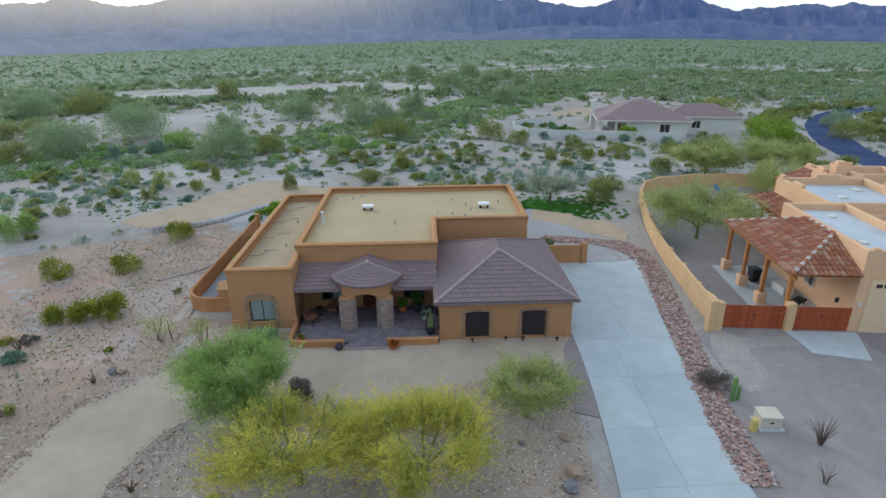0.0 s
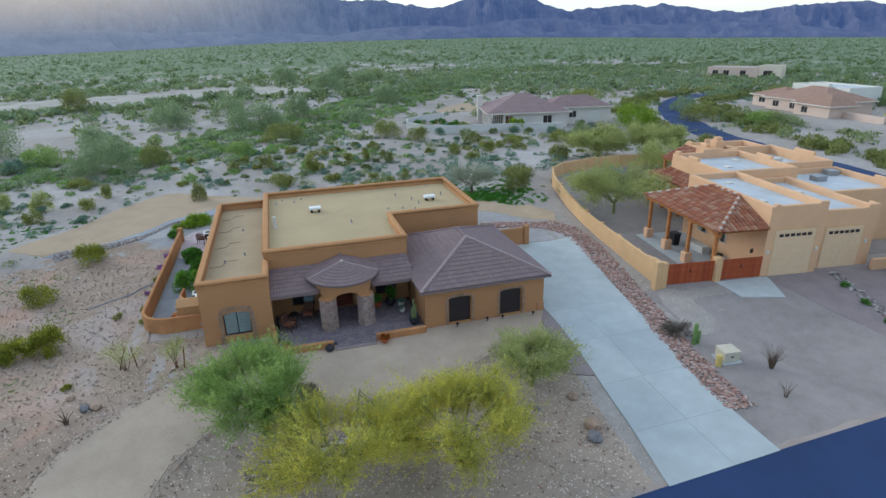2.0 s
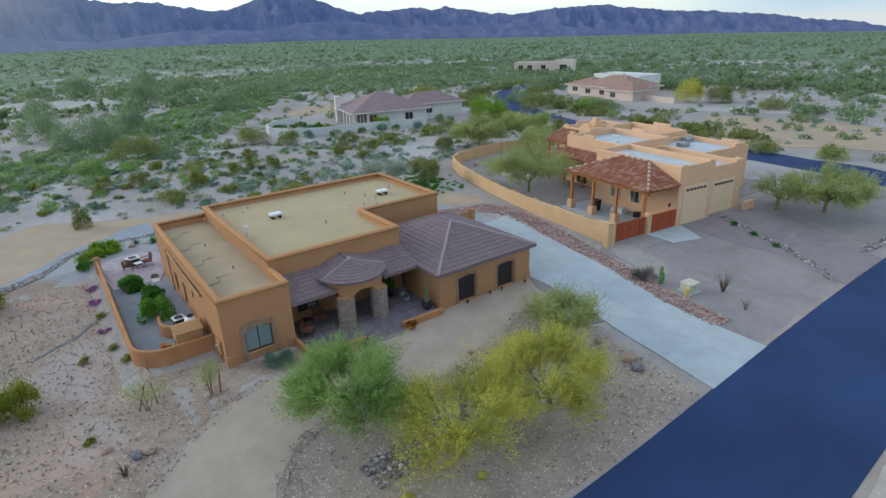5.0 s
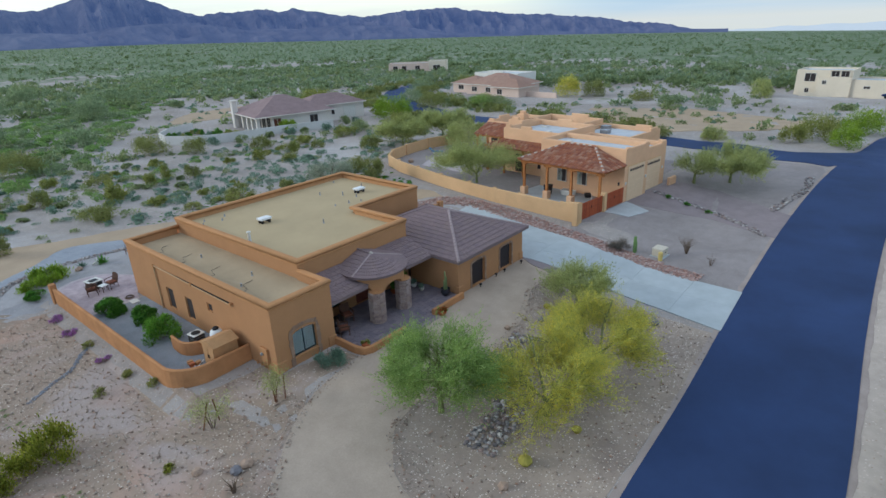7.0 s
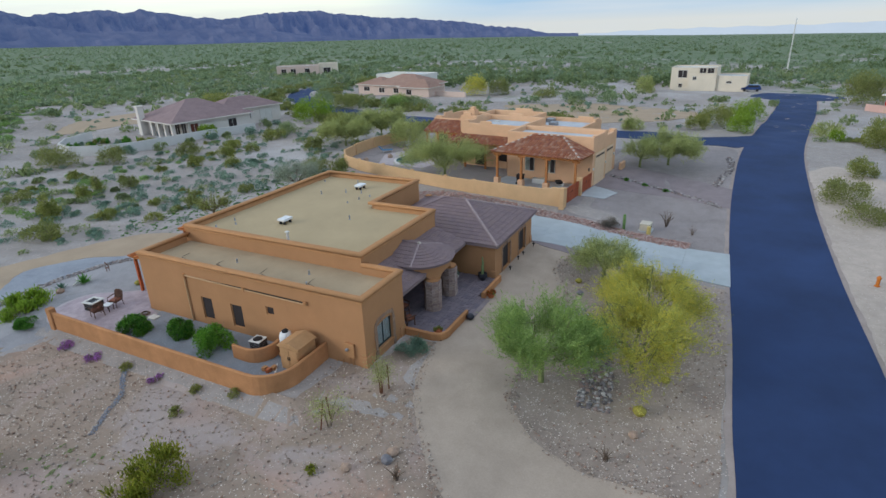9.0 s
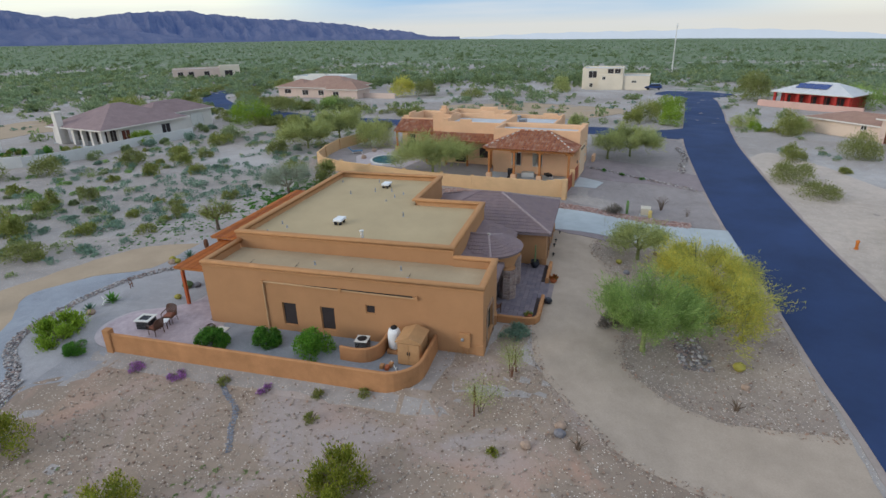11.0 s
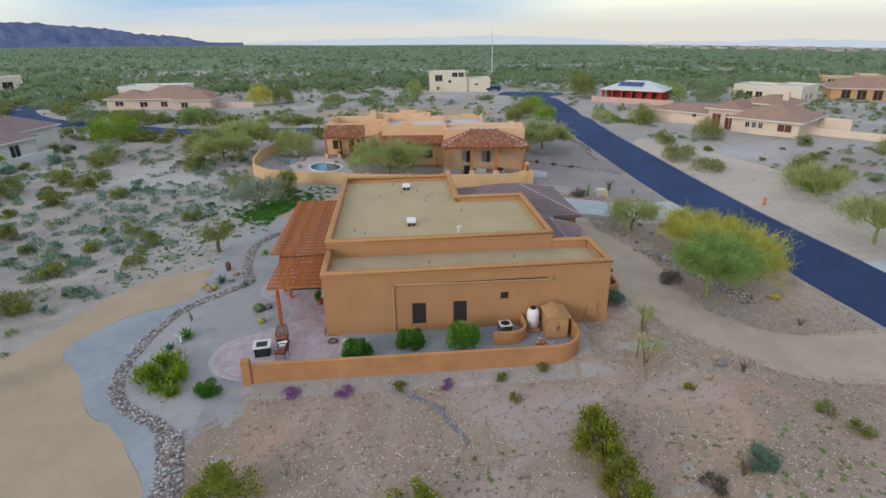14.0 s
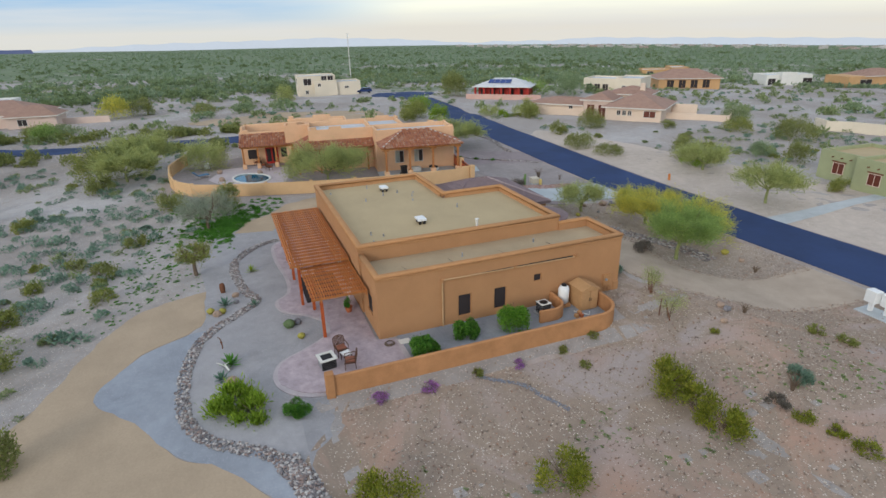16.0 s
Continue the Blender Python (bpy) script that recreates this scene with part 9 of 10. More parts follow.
porch_rocker(-7.25, 31.2, 60, "dark wicker chair with rust cushion in the courtyard")
porch_rocker(-6.05, 32.3, -15, "dark wicker chair with tan cushion below the porch window")
ct = thing("porch_table", "small round dark table between the porch chairs", "table", (-6.95, 32.4, 0.085), 0)
part("tabletop", lathe(bmesh.new(), [(0.26, 0.48), (0.27, 0.50), (0.26, 0.52)], 16), BLACK, ct)
part("stem", lathe(bmesh.new(), [(0.16, 0), (0.04, 0.06), (0.035, 0.48)], 10), BLACK, ct)


def pot(x, y, r, h, mat, label, leaf=None, n=500, plant_h=0.6, z=0.085, seed=1):
    t = thing("plant_pot", label, "plant pot", (x, y, z), 0, "courtyard pots")
    part("vessel", lathe(bmesh.new(), [(r * 0.6, 0), (r, h * 0.55), (r * 0.85, h * 0.9), (r * 0.95, h), (r * 0.75, h), (r * 0.7, h * 0.85)], 16), mat, t)
    if leaf:
        rng = np.random.default_rng(seed)
        v, f = shrub_data(rng, r * 1.3, plant_h, n, 0.16, 0.03, 1.2)
        v[:, 2] += h * 0.85
        arrays("plant", v, f, leaf, t)


pot(-1.6, 32.6, 0.28, 0.4, TERRACOTTA, "terracotta pot with bright green plant by the porch window", LEAF_GRASS, 700, 0.6, seed=3)
pot(-0.7, 32.7, 0.32, 0.5, DARKPOT, "dark glazed pot with dark green plant in the corner", LEAF_DARK, 800, 0.9, seed=4)
pot(-0.1, 32.2, 0.2, 0.3, OFFWHITE, "small pale pot in the courtyard corner", LEAF_GREY, 250, 0.3, seed=5)
pot(-0.2, 31.4, 0.18, 0.28, OFFWHITE, "small pale pot at the garage wall", LEAF_GREY, 200, 0.25, seed=6)
pot(0.15, 29.6, 0.33, 0.5, DARKPOT, "dark red glazed pot with tall cactus by the low wall", None)
bm = bmesh.new()
for dx, hh in ((0, 1.3), (0.12, 0.9), (-0.1, 0.7)):
    tube(bm, [(0.15 + dx, 29.6, 0.45), (0.15 + dx, 29.6, 0.45 + hh), (0.15 + dx, 29.6, 0.5 + hh)], [0.06, 0.055, 0.02], 8)
solo("potted_cactus", bm, plain("pale_green_cactus", (0.2, 0.24, 0.1), 0.8, vary=0.2), "tall pale green cactus stems in a dark pot", "cactus", at=(0.15, 29.6, 0.45))
pot(-2.0, 28.1, 0.26, 0.30, TERRACOTTA, "orange terracotta pot with red flowers at the low wall", leafy("orange_bloom", [(0.45, 0.08, 0.02), (0.5, 0.14, 0.03), (0.1, 0.14, 0.04)]), 350, 0.25, 0.02, 7)
solo("round_pot", lathe(bmesh.new(), [(0.14, 0), (0.25, 0.12), (0.25, 0.24), (0.14, 0.36), (0.10, 0.36)], 16, (-5.15, 28.15, 0.02)), DARKPOT, "round black pot outside the low wall", "pot", smooth=True)
pot(-7.5, 29.1, 0.24, 0.26, TERRACOTTA, "low brown pot with dry stems by the courtyard wall", LEAF_CREO, 120, 0.2, seed=8)
for x, y in ((2.6, 28.5), (4.6, 28.6), (5.6, 28.55), (7.6, 28.4)):
    l = thing("path_light", "small black path light beside the garage windows", "path light", (x, y, 0.02), 0, "path lights")
    part("stake", lathe(bmesh.new(), [(0.03, -0.05), (0.03, 0.22)], 8), BLACK, l)
    part("shade", lathe(bmesh.new(), [(0.11, 0.2), (0.10, 0.24), (0.03, 0.3)], 10), BLACK, l)

# street side
BOX_CREAM = plain("cream_box_paint", (0.58, 0.52, 0.41), 0.6, vary=0.08, bumps=0.05)
ub = thing("utility_box", "cream metal utility box on a pad", "utility box", (16.0, 21.1, lay1(16.0, 21.1)), -6)
part("pad", B((-0.6, 0.6, -0.55, 0.55, -0.15, 0.06), bevel=0.02), CONCRETE_PLAIN, ub, "concrete pad")
part("cabinet", B((-0.47, 0.47, -0.42, 0.42, 0.06, 0.62), bevel=0.03), BOX_CREAM, ub)
part("lid", B((-0.5, 0.5, -0.45, 0.45, 0.62, 0.69), bevel=0.03), BOX_CREAM, ub)
part("handle", B((-0.08, 0.08, -0.45, -0.42, 0.36, 0.42)), BLACK, ub, "dark latch")
YELLOW = plain("cream_yellow_plastic", (0.62, 0.48, 0.16), 0.6, vary=0.08, bumps=0.05)
solo("marker_post", lathe(bmesh.new(), [(0.17, 0), (0.17, 0.62), (0.15, 0.7), (0.05, 0.74)], 12, (15.15, 20.75, lay1(15.15, 20.75) - 0.03)), YELLOW, "cream-yellow utility pedestal beside the box", "pedestal")
zz = lay1(-20.4, 17.0)
for x, y in ((-20.0, 17.15), (-20.9, 17.0)):
    mb = thing("mailbox", "white cluster mailbox on a white pedestal", "mailbox", (x, y, zz + 0.08), -8, "street mailboxes")
    part("pedestal", B((-0.12, 0.12, -0.12, 0.12, 0, 0.62), bevel=0.015), WHITE, mb)
    part("cabinet", B((-0.36, 0.36, -0.30, 0.30, 0.62, 1.45), bevel=0.03), WHITE, mb)
    for k in range(4):
        for j in range(2):
            part("door", B((-0.32 + j * 0.33, -0.02 + j * 0.33, -0.315, -0.30, 0.68 + k * 0.19, 0.84 + k * 0.19), bevel=0.004), WHITE, mb)
solo("mailbox_pad", B((-21.6, -19.4, 16.4, 17.8, zz - 0.1, zz + 0.08), bevel=0.02), CONCRETE_PLAIN, "pale concrete pad under the mailboxes", "pad")
HYD = plain("orange_paint", (0.55, 0.17, 0.02), 0.5, vary=0.1, bumps=0.05)
hz = lay1(10.9, 5.6)
hy = thing("fire_hydrant", "orange fire hydrant beside the street", "fire hydrant", (10.9, 5.6, hz), 0)
part("barrel", lathe(bmesh.new(), [(0.17, 0), (0.17, 0.06), (0.11, 0.08), (0.11, 0.55), (0.15, 0.57), (0.14, 0.66), (0.05, 0.76)], 14), HYD, hy)
for sx in (-1, 1):
    part("outlet", lathe(bmesh.new(), [(0.06, 0), (0.06, 0.08), (0.04, 0.1)], 8), HYD, hy).matrix_local = pose(sx * 0.1, 0, 0.42, 0, sx * 90, 0)
sz = lay1(71.3, 15.4)
sg = thing("yard_sign", "white real estate style sign on a post, blank", "sign", (71.3, 15.4, sz), 60)
part("post", B((-0.05, 0.05, -0.05, 0.05, 0, 1.7)), WHITE, sg)
part("arm", B((-0.05, 0.9, -0.04, 0.04, 1.45, 1.53)), WHITE, sg)
part("board", B((0.15, 0.85, -0.015, 0.015, 0.85, 1.40)), WHITE, sg)

# neighbour's yard things
def nbp(u, v):
    return Matrix.Translation(NBM) @ pose(0, 0, 0, 0, 0, -7) @ Vector((u, v, 0))


p = nbp(5.0, 6.9)
tc = thing("trash_bin", "black wheeled trash bin under the porch", "trash bin", (p.x, p.y, 0.52), 0)
bm = bmesh.new()
prism(bm, [(-0.26, -0.28), (0.26, -0.28), (0.26, 0.28), (-0.26, 0.28)], 0.06, 0.98)
for v in bm.verts:
    if v.co.z > 0.5:
        v.co.x *= 1.2
        v.co.y *= 1.2
part("body", bm, BLACK, tc)
part("lid", B((-0.34, 0.34, -0.38, 0.36, 0.98, 1.05), bevel=0.02), BLACK, tc)
for sx in (-1, 1):
    w = part("wheel", lathe(bmesh.new(), [(0.1, -0.03), (0.12, -0.01), (0.12, 0.01), (0.1, 0.03)], 12), BLACK, tc)
    w.matrix_local = pose(sx * 0.3, 0.3, 0.12, 0, 90, 0)
p = nbp(6.2, 5.3)
solo("storage_bench", B((p.x - 0.35, p.x + 0.35, p.y - 0.7, p.y + 0.7, 0.52, 1.05), bevel=0.03), OFFWHITE, "pale storage bench against the porch wall", "bench")
p = nbp(6.1, 3.0)
bt = thing("barrow", "dark garden cart on the porch", "cart", (p.x, p.y, 0.52), 30)
part("tray", B((-0.5, 0.5, -0.3, 0.3, 0.3, 0.55), bevel=0.05), BLACK, bt)
for sx in (-1, 1):
    part("wheel", lathe(bmesh.new(), [(0.2, -0.04), (0.23, -0.02), (0.23, 0.02), (0.2, 0.04)], 14), WHITE, bt, "pale wheel").matrix_local = pose(sx * 0.3, -0.34, 0.23, 90, 0, 0)
pool = thing("swimming_pool", "small oval pool with pale rim", "pool", (29.4, 52.1, 0.47), 0, kind="structure")
oval = lambda r: [(r * 1.35 * math.cos(a) - 0.3 * r * math.sin(a), r * math.sin(a) + 0.5 * r * math.cos(a)) for a in (2 * math.pi * k / 28 for k in range(28))]
bm = bmesh.new()
o1, o2 = oval(1.98), oval(1.76)
for z0, z1 in ((0.0, 0.14),):
    a = [bm.verts.new((x, y, z1)) for x, y in o1]
    b = [bm.verts.new((x, y, z1)) for x, y in o2]
    c = [bm.verts.new((x, y, z0 - 0.1)) for x, y in o1]
    d = [bm.verts.new((x, y, z0 - 0.1)) for x, y in o2]
    for k in range(28):
        j = (k + 1) % 28
        bm.faces.new((a[k], a[j], b[j], b[k]))
        bm.faces.new((c[k], c[j], a[j], a[k]))
        bm.faces.new((b[k], b[j], d[j], d[k]))
part("rim", bm, OFFWHITE, pool, "pale coping")
bm = bmesh.new()
bm.faces.new([bm.verts.new((x, y, 0.05)) for x, y in oval(1.77)])
part("water", bm, WATER, pool, "dark teal water")
sheet("pool_deck", [(26.0, 48.5), (33.0, 47.0), (36.5, 50.0), (36, 55), (31, 57), (26.4, 55)], 0.04, PATIO_EDGE, "pale pool deck", step=3.0)
for k, (x, y) in enumerate(((31.5, 51.0), (29.8, 55.4), (34.0, 55.6), (26.8, 57.2))):
    rng_ = random.Random(k)
    bm = bmesh.new()
    bmesh.ops.create_icosphere(bm, subdivisions=2, radius=0.35)
    for v in bm.verts:
        v.co *= 1 + 0.3 * noise.noise(v.co * 4 + Vector((k, 3, 0)))
        v.co += Vector((x, y, lay1(x, y) + 0.2))
    solo("boulder", bm, BOULDER, "brown boulder beside the pool", "boulder", "pool boulders")
for x, y in ((28.3, 23.0), (27.6, 20.8), (29.0, 25.0)):
    shrub("edging_plant", "small bright green plant among the edging stones", "plant", x, y, 0.35, 0.35, LEAF_GRASS, 500, int(x * 10), 0.08, 0.025, 0.6, "edging plants")

for x, y, a in ((32.9, 49.7, 40), (34.4, 50.2, -20), (36.5, 50.9, 200)):
    wicker_chair(x, y, a, lay1(x, y) + 0.05, "terracotta-coloured chair on the pool deck", TERRACOTTA)
BLUE_FABRIC = plain("faded_blue_fabric", (0.10, 0.20, 0.32), 0.9, vary=0.15)
lg = thing("sun_lounger", "faded blue sun lounger beside the pool", "lounger", (32.5, 57.7, lay1(32.5, 57.7) + 0.03), 30)
part("mattress", B((-0.32, 0.32, -0.9, 0.45, 0.30, 0.40), bevel=0.03), BLUE_FABRIC, lg)
bm = B((-0.32, 0.32, 0.0, 0.75, -0.05, 0.05), bevel=0.03)
bmesh.ops.transform(bm, matrix=pose(0, 0.45, 0.36, 45, 0, 0), verts=bm.verts)
part("backrest", bm, BLUE_FABRIC, lg)
for sx in (-0.28, 0.28):
    for sy in (-0.8, 0.4):
        part("leg", B((sx - 0.025, sx + 0.025, sy - 0.025, sy + 0.025, 0, 0.30)), WHITE, lg)
solo("pool_box", B((37.3, 38.0, 56.8, 57.4, lay1(37.7, 57.1), lay1(37.7, 57.1) + 0.75), bevel=0.04), WHITE, "white storage box against the yard wall", "box")

# ---- houses farther off ----
TAN_FAR = plain("pale_tan_stucco", (0.70, 0.645, 0.575), 0.92, vary=0.06, scale=0.4)
PINK_FAR = plain("pink_tan_stucco", (0.66, 0.51, 0.42), 0.92, vary=0.06, scale=0.4)
BUFF_FAR = plain("pale_buff_stucco", (0.72, 0.57, 0.44), 0.92, vary=0.05, scale=0.4)
CREAM_FAR = plain("cream_stucco", (0.72, 0.63, 0.49), 0.92, vary=0.05, scale=0.4)
WHITE_FAR = plain("white_stucco", (0.72, 0.70, 0.64), 0.92, vary=0.05, scale=0.4)
ORANGE_FAR = plain("orange_tan_stucco", (0.56, 0.34, 0.16), 0.92, vary=0.06, scale=0.4)
GREEN_FAR = plain("sage_green_stucco", (0.34, 0.36, 0.20), 0.92, vary=0.08, scale=0.5)
PINK_WALL = plain("pink_wall_stucco", (0.62, 0.40, 0.33), 0.92, vary=0.06, scale=0.4)
GREYWALL = plain("pale_grey_yard_wall", (0.64, 0.62, 0.58), 0.92, vary=0.08, scale=0.4)
ROOF_TAN = plain("brown_shingle_tile", (0.285, 0.205, 0.20), 0.9, vary=0.12, scale=0.8, fine=5)
ROOF_PINK = plain("pink_brown_tile", (0.36, 0.23, 0.175), 0.9, vary=0.12, scale=0.8, fine=5)
ROOF_WHITE = plain("white_metal_roof", (0.60, 0.60, 0.60), 0.5, vary=0.08, scale=0.6)


def hip(parent, x0, x1, y0, y1, z, rise, mat, over=0.5):
    """A hipped roof with courses stepped in its slopes."""
    bm = bmesh.new()
    x0, x1, y0, y1 = x0 - over, x1 + over, y0 - over, y1 + over
    w = min(x1 - x0, y1 - y0) / 2
    n = 22
    below = [bm.verts.new(v) for v in ((x0, y0, z - 0.12), (x1, y0, z - 0.12), (x1, y1, z - 0.12), (x0, y1, z - 0.12))]
    bm.faces.new(below[::-1])
    for k in range(n):
        a, b = w * k / n, w * (k + 1) / n * 0.9999
        za, zb = z + rise * k / n + 0.03, z + rise * (k + 1) / n
        lo = [bm.verts.new(v) for v in ((x0 + a, y0 + a, za), (x1 - a, y0 + a, za), (x1 - a, y1 - a, za), (x0 + a, y1 - a, za))]
        hi = [bm.verts.new(v) for v in ((x0 + b, y0 + b, zb), (x1 - b, y0 + b, zb), (x1 - b, y1 - b, zb), (x0 + b, y1 - b, zb))]
        for i in range(4):
            j = (i + 1) % 4
            bm.faces.new((lo[i], lo[j], hi[j], hi[i]))
            bm.faces.new((below[i], below[j], lo[j], lo[i]))
        below = hi
    r = part("roof", bm, mat, parent)
    for bx in ((x0, x1, y0 - 0.02, y0 + 0.05), (x0, x1, y1 - 0.05, y1 + 0.02), (x0 - 0.02, x0 + 0.05, y0 + 0.05, y1 - 0.05), (x1 - 0.05, x1 + 0.02, y0 + 0.05, y1 - 0.05)):
        part("fascia", B((*bx, z - 0.16, z + 0.04)), TAN_FAR, r, "pale fascia")
    return r


def body(parent, x0, x1, y0, y1, h, mat):
    part("wall", B((x0, x1, y0, y1, -1.0, h), bevel=0.03), mat, parent)


def flat(parent, x0, x1, y0, y1, h, mat, roof=GREY_ROOF, lip=0.4):
    """A flat-roofed block with a parapet."""
    for b in ((x0, x1, y0, y0 + 0.25), (x0, x1, y1 - 0.25, y1), (x0, x0 + 0.25, y0 + 0.25, y1 - 0.25), (x1 - 0.25, x1, y0 + 0.25, y1 - 0.25)):
        part("wall", B((*b, -1.0, h)), mat, parent)
    part("roof", B((x0 + 0.2, x1 - 0.2, y0 + 0.2, y1 - 0.2, h - lip - 0.2, h - lip)), roof, parent, "flat pale roof")


def opening(parent, side, a, b, z0, z1, at, mat=SCREEN, name="window", trim=OFFWHITE):
    """A framed window or door on a wall plane: side 's','n' (y = at) or 'w','e' (x = at)."""
    t = 0.06
    o = -1 if side in "sw" else 1
    def bx(p, q, r, s, d0, d1):
        lo, hi = sorted((at + o * d0, at + o * d1))
        return (p, q, lo, hi, r, s) if side in "sn" else (lo, hi, p, q, r, s)
    f = part(name, B(bx(a - t, b + t, z1, z1 + t, 0, 0.06), bx(a - t, b + t, z0 - t, z0, 0, 0.06), bx(a - t, a, z0, z1, 0, 0.06), bx(b, b + t, z0, z1, 0, 0.06), bx((a + b) / 2 - 0.03, (a + b) / 2 + 0.03, z0, z1, 0.01, 0.05)), trim, parent)
    part("pane", B(bx(a, b, z0, z1, 0.004, 0.02)), mat, f)


def far_house(name, label, x, y, rz, z=None):
    return thing(name, label, "house", (x, y, lay1(x, y) if z is None else z), rz, "houses of the neighbourhood")


# tan hip-roofed house across the sand
h = far_house("hip_roof_house", "pale tan stucco house with brown hip roof and chimney", 40.4, 103.9, -12, 0.0)
body(h, -5.0, 7.2, -6.5, 6.5, 2.75, TAN_FAR)
part("porch_floor", B((-8.0, -5.0, -6.6, 6.6, -0.5, 0.05)), CONCRETE_PLAIN, h, "pale porch floor")
for y in (-6.1, -3.7, -1.3, 1.1, 3.5, 6.0):
    part("porch_post", B((-7.8, -7.2, y - 0.3, y + 0.3, 0.0, 2.75), bevel=0.03), TAN_FAR, h, "square pale porch post")
hip(h, -7.6, 7.2, -6.5, 6.5, 2.75, 3.0, ROOF_TAN, 0.7)
body(h, 7.2, 17.4, -1.6, 6.5, 2.85, TAN_FAR)
hip(h, 4.5, 17.4, -1.6, 6.5, 2.9, 1.9, ROOF_TAN, 0.5)
part("chimney", B((-8.6, -7.6, 3.2, 4.2, -0.5, 4.9), (-8.7, -7.5, 3.1, 4.3, 4.9, 5.15), bevel=0.04), TAN_FAR, h, "pale chimney")
for a, b, z0, z1, m in ((2.6, 4.2, 0.1, 2.1, SCREEN), (-4.6, -3.2, 0.4, 2.2, DOOR_RED)):
    opening(h, "s", a, b, z0, z1, -6.5, m)
for a, b in ((-5.8, -4.2), (-3.4, -1.8), (-1.0, 0.6), (1.4, 3.0), (3.8, 5.4)):
    opening(h, "w", a, b, 0.1, 2.3, -5.0)
opening(h, "s", 9.0, 10.4, 0.9, 2.1, -1.6)
opening(h, "s", 12.6, 15.2, 0.1, 2.2, -1.6, OFFWHITE, "garage_door")
YARD = [(43.2, 92.2), (36, 94.4), (28.5, 96.0), (23.0, 97.2), (18.6, 99.8), (16.6, 103.6), (17.6, 108.0), (21.0, 112.0), (27, 114.5)]
shrub("lime_shrub", "bright lime-green shrub against the pale house wall", "shrub", 35.4, 95.6, 1.9, 2.2, LEAF_LIME, 1800, 899, 0.24, 0.08, 0.5)
yw = thing("yard_wall", "pale grey stucco wall round the tan house's yard", "wall", (28.5, 97.0, 0), None, kind="structure")
for p, q in zip(YARD, YARD[1:]):
    zb = min(lay1(*p), lay1(*q))
    part("panel", wall_bm(q, p, zb - 0.5, zb + 1.5, 0.2, (), None, 0.0), GREYWALL, yw)
for k in range(26):
    rr = random.Random(900 + k)
    a, b = rr.uniform(19.5, 28), rr.uniform(99.5, 110)
    shrub("garden_shrub", "dark green garden shrub inside the yard wall", "shrub", a, b, rr.uniform(0.4, 0.9), rr.uniform(0.5, 1.2), rr.choice((LEAF_DARK, LEAF_GREY, LEAF_CREO)), 260, 900 + k, 0.24, 0.08, 0.4, "yard shrubs", 3)
for k, (x, y, r) in enumerate(((30.4, 94.2, 0.9), (34.0, 93.0, 1.0), (36.6, 92.4, 0.9), (40.2, 90.6, 1.2), (25.4, 94.6, 1.3), (21, 96.2, 1.3), (46.8, 92.6, 1.0), (50, 93.6, 0.9), (48.2, 95, 1.2), (38.6, 95.2, 1.0))):
    shrub("hedge_bush", "round olive bush along the pale yard wall", "shrub", x, y, r, r * 1.1, LEAF_GREY if k % 2 else LEAF_FAR, 700, 950 + k, 0.2, 0.07, 0.4, "wall bushes", 3)

# tan tile-roofed house by the side street, white house behind
h = far_house("hip_roof_house", "pinkish tan house with wide tile hip roof", 108, 97.5, -95)
body(h, -8, 8, -6, 6, 2.8, PINK_FAR)
hip(h, -8, 8, -6, 6, 2.8, 2.6, ROOF_PINK, 0.7)
body(h, 3, 12, -8.5, -2, 2.7, PINK_FAR)
hip(h, 3, 12, -8.5, -2, 2.7, 1.9, ROOF_PINK, 0.6)
body(h, -15.5, -8, -3.5, 6, 2.6, PINK_FAR)
hip(h, -15.5, -6, -3.5, 6, 2.6, 1.8, ROOF_PINK, 0.6)
opening(h, "s", -13.4, -11.4, 0.9, 2.0, -3.5)
part("side_wall", B((8, 21, -5.2, -4.9, -0.5, 1.6)), PINK_FAR, h, "pinkish yard wall")
for a, b in ((-6, -4.2), (-1, 0.6)):
    opening(h, "s", a, b, 0.9, 2.1, -6)
opening(h, "s", 5, 6.6, 0.9, 2.1, -8.5)
opening(h, "w", -2, 0, 0.9, 2.1, -8)
h = far_house("flat_roof_house", "white flat-roofed stucco house behind the tile roof", 125, 108, -95)
flat(h, -9, 8, -4, 5, 4.0, WHITE_FAR)
flat(h, -3, 3, -5, -4, 4.6, WHITE_FAR)
opening(h, "s", -7, -5.6, 1, 2.2, -4)
opening(h, "s", 4.6, 6.2, 1, 2.2, -4)
h = far_house("flat_roof_house", "long pinkish flat-roofed house far in the scrub", 173, 187, -55)
flat(h, -13, 5, -5, 5, 3.6, PINK_FAR)
flat(h, 5, 13, -4, 5, 4.2, CREAM_FAR)
for a in (-11, -7, -1):
    opening(h, "s", a, a + 2, 0.2, 2.4, -5)
opening(h, "s", 7, 10, 0.2, 2.4, -4)

# cream two-storey house at the street's end
h = far_house("two_storey_house", "cream two-storey stucco house with roof terrace", 138, 22.5, -94)
flat(h, -9.2, 2.0, -2.5, 6.5, 6.0, CREAM_FAR)
flat(h, 2.0, 9.4, -3.5, 5.0, 4.1, CREAM_FAR)
flat(h, -4.5, 2.2, -4.2, -2.5, 4.4, CREAM_FAR)
part("terrace_frame", B((-2.4, 1.6, -2.75, -2.5, 5.9, 6.05), (-2.4, -2.2, -2.75, -2.5, 4.4, 6.0), (-0.5, -0.3, -2.75, -2.5, 4.4, 6.0), (1.4, 1.6, -2.75, -2.5, 4.4, 6.0)), CREAM_FAR, h, "open terrace frame")
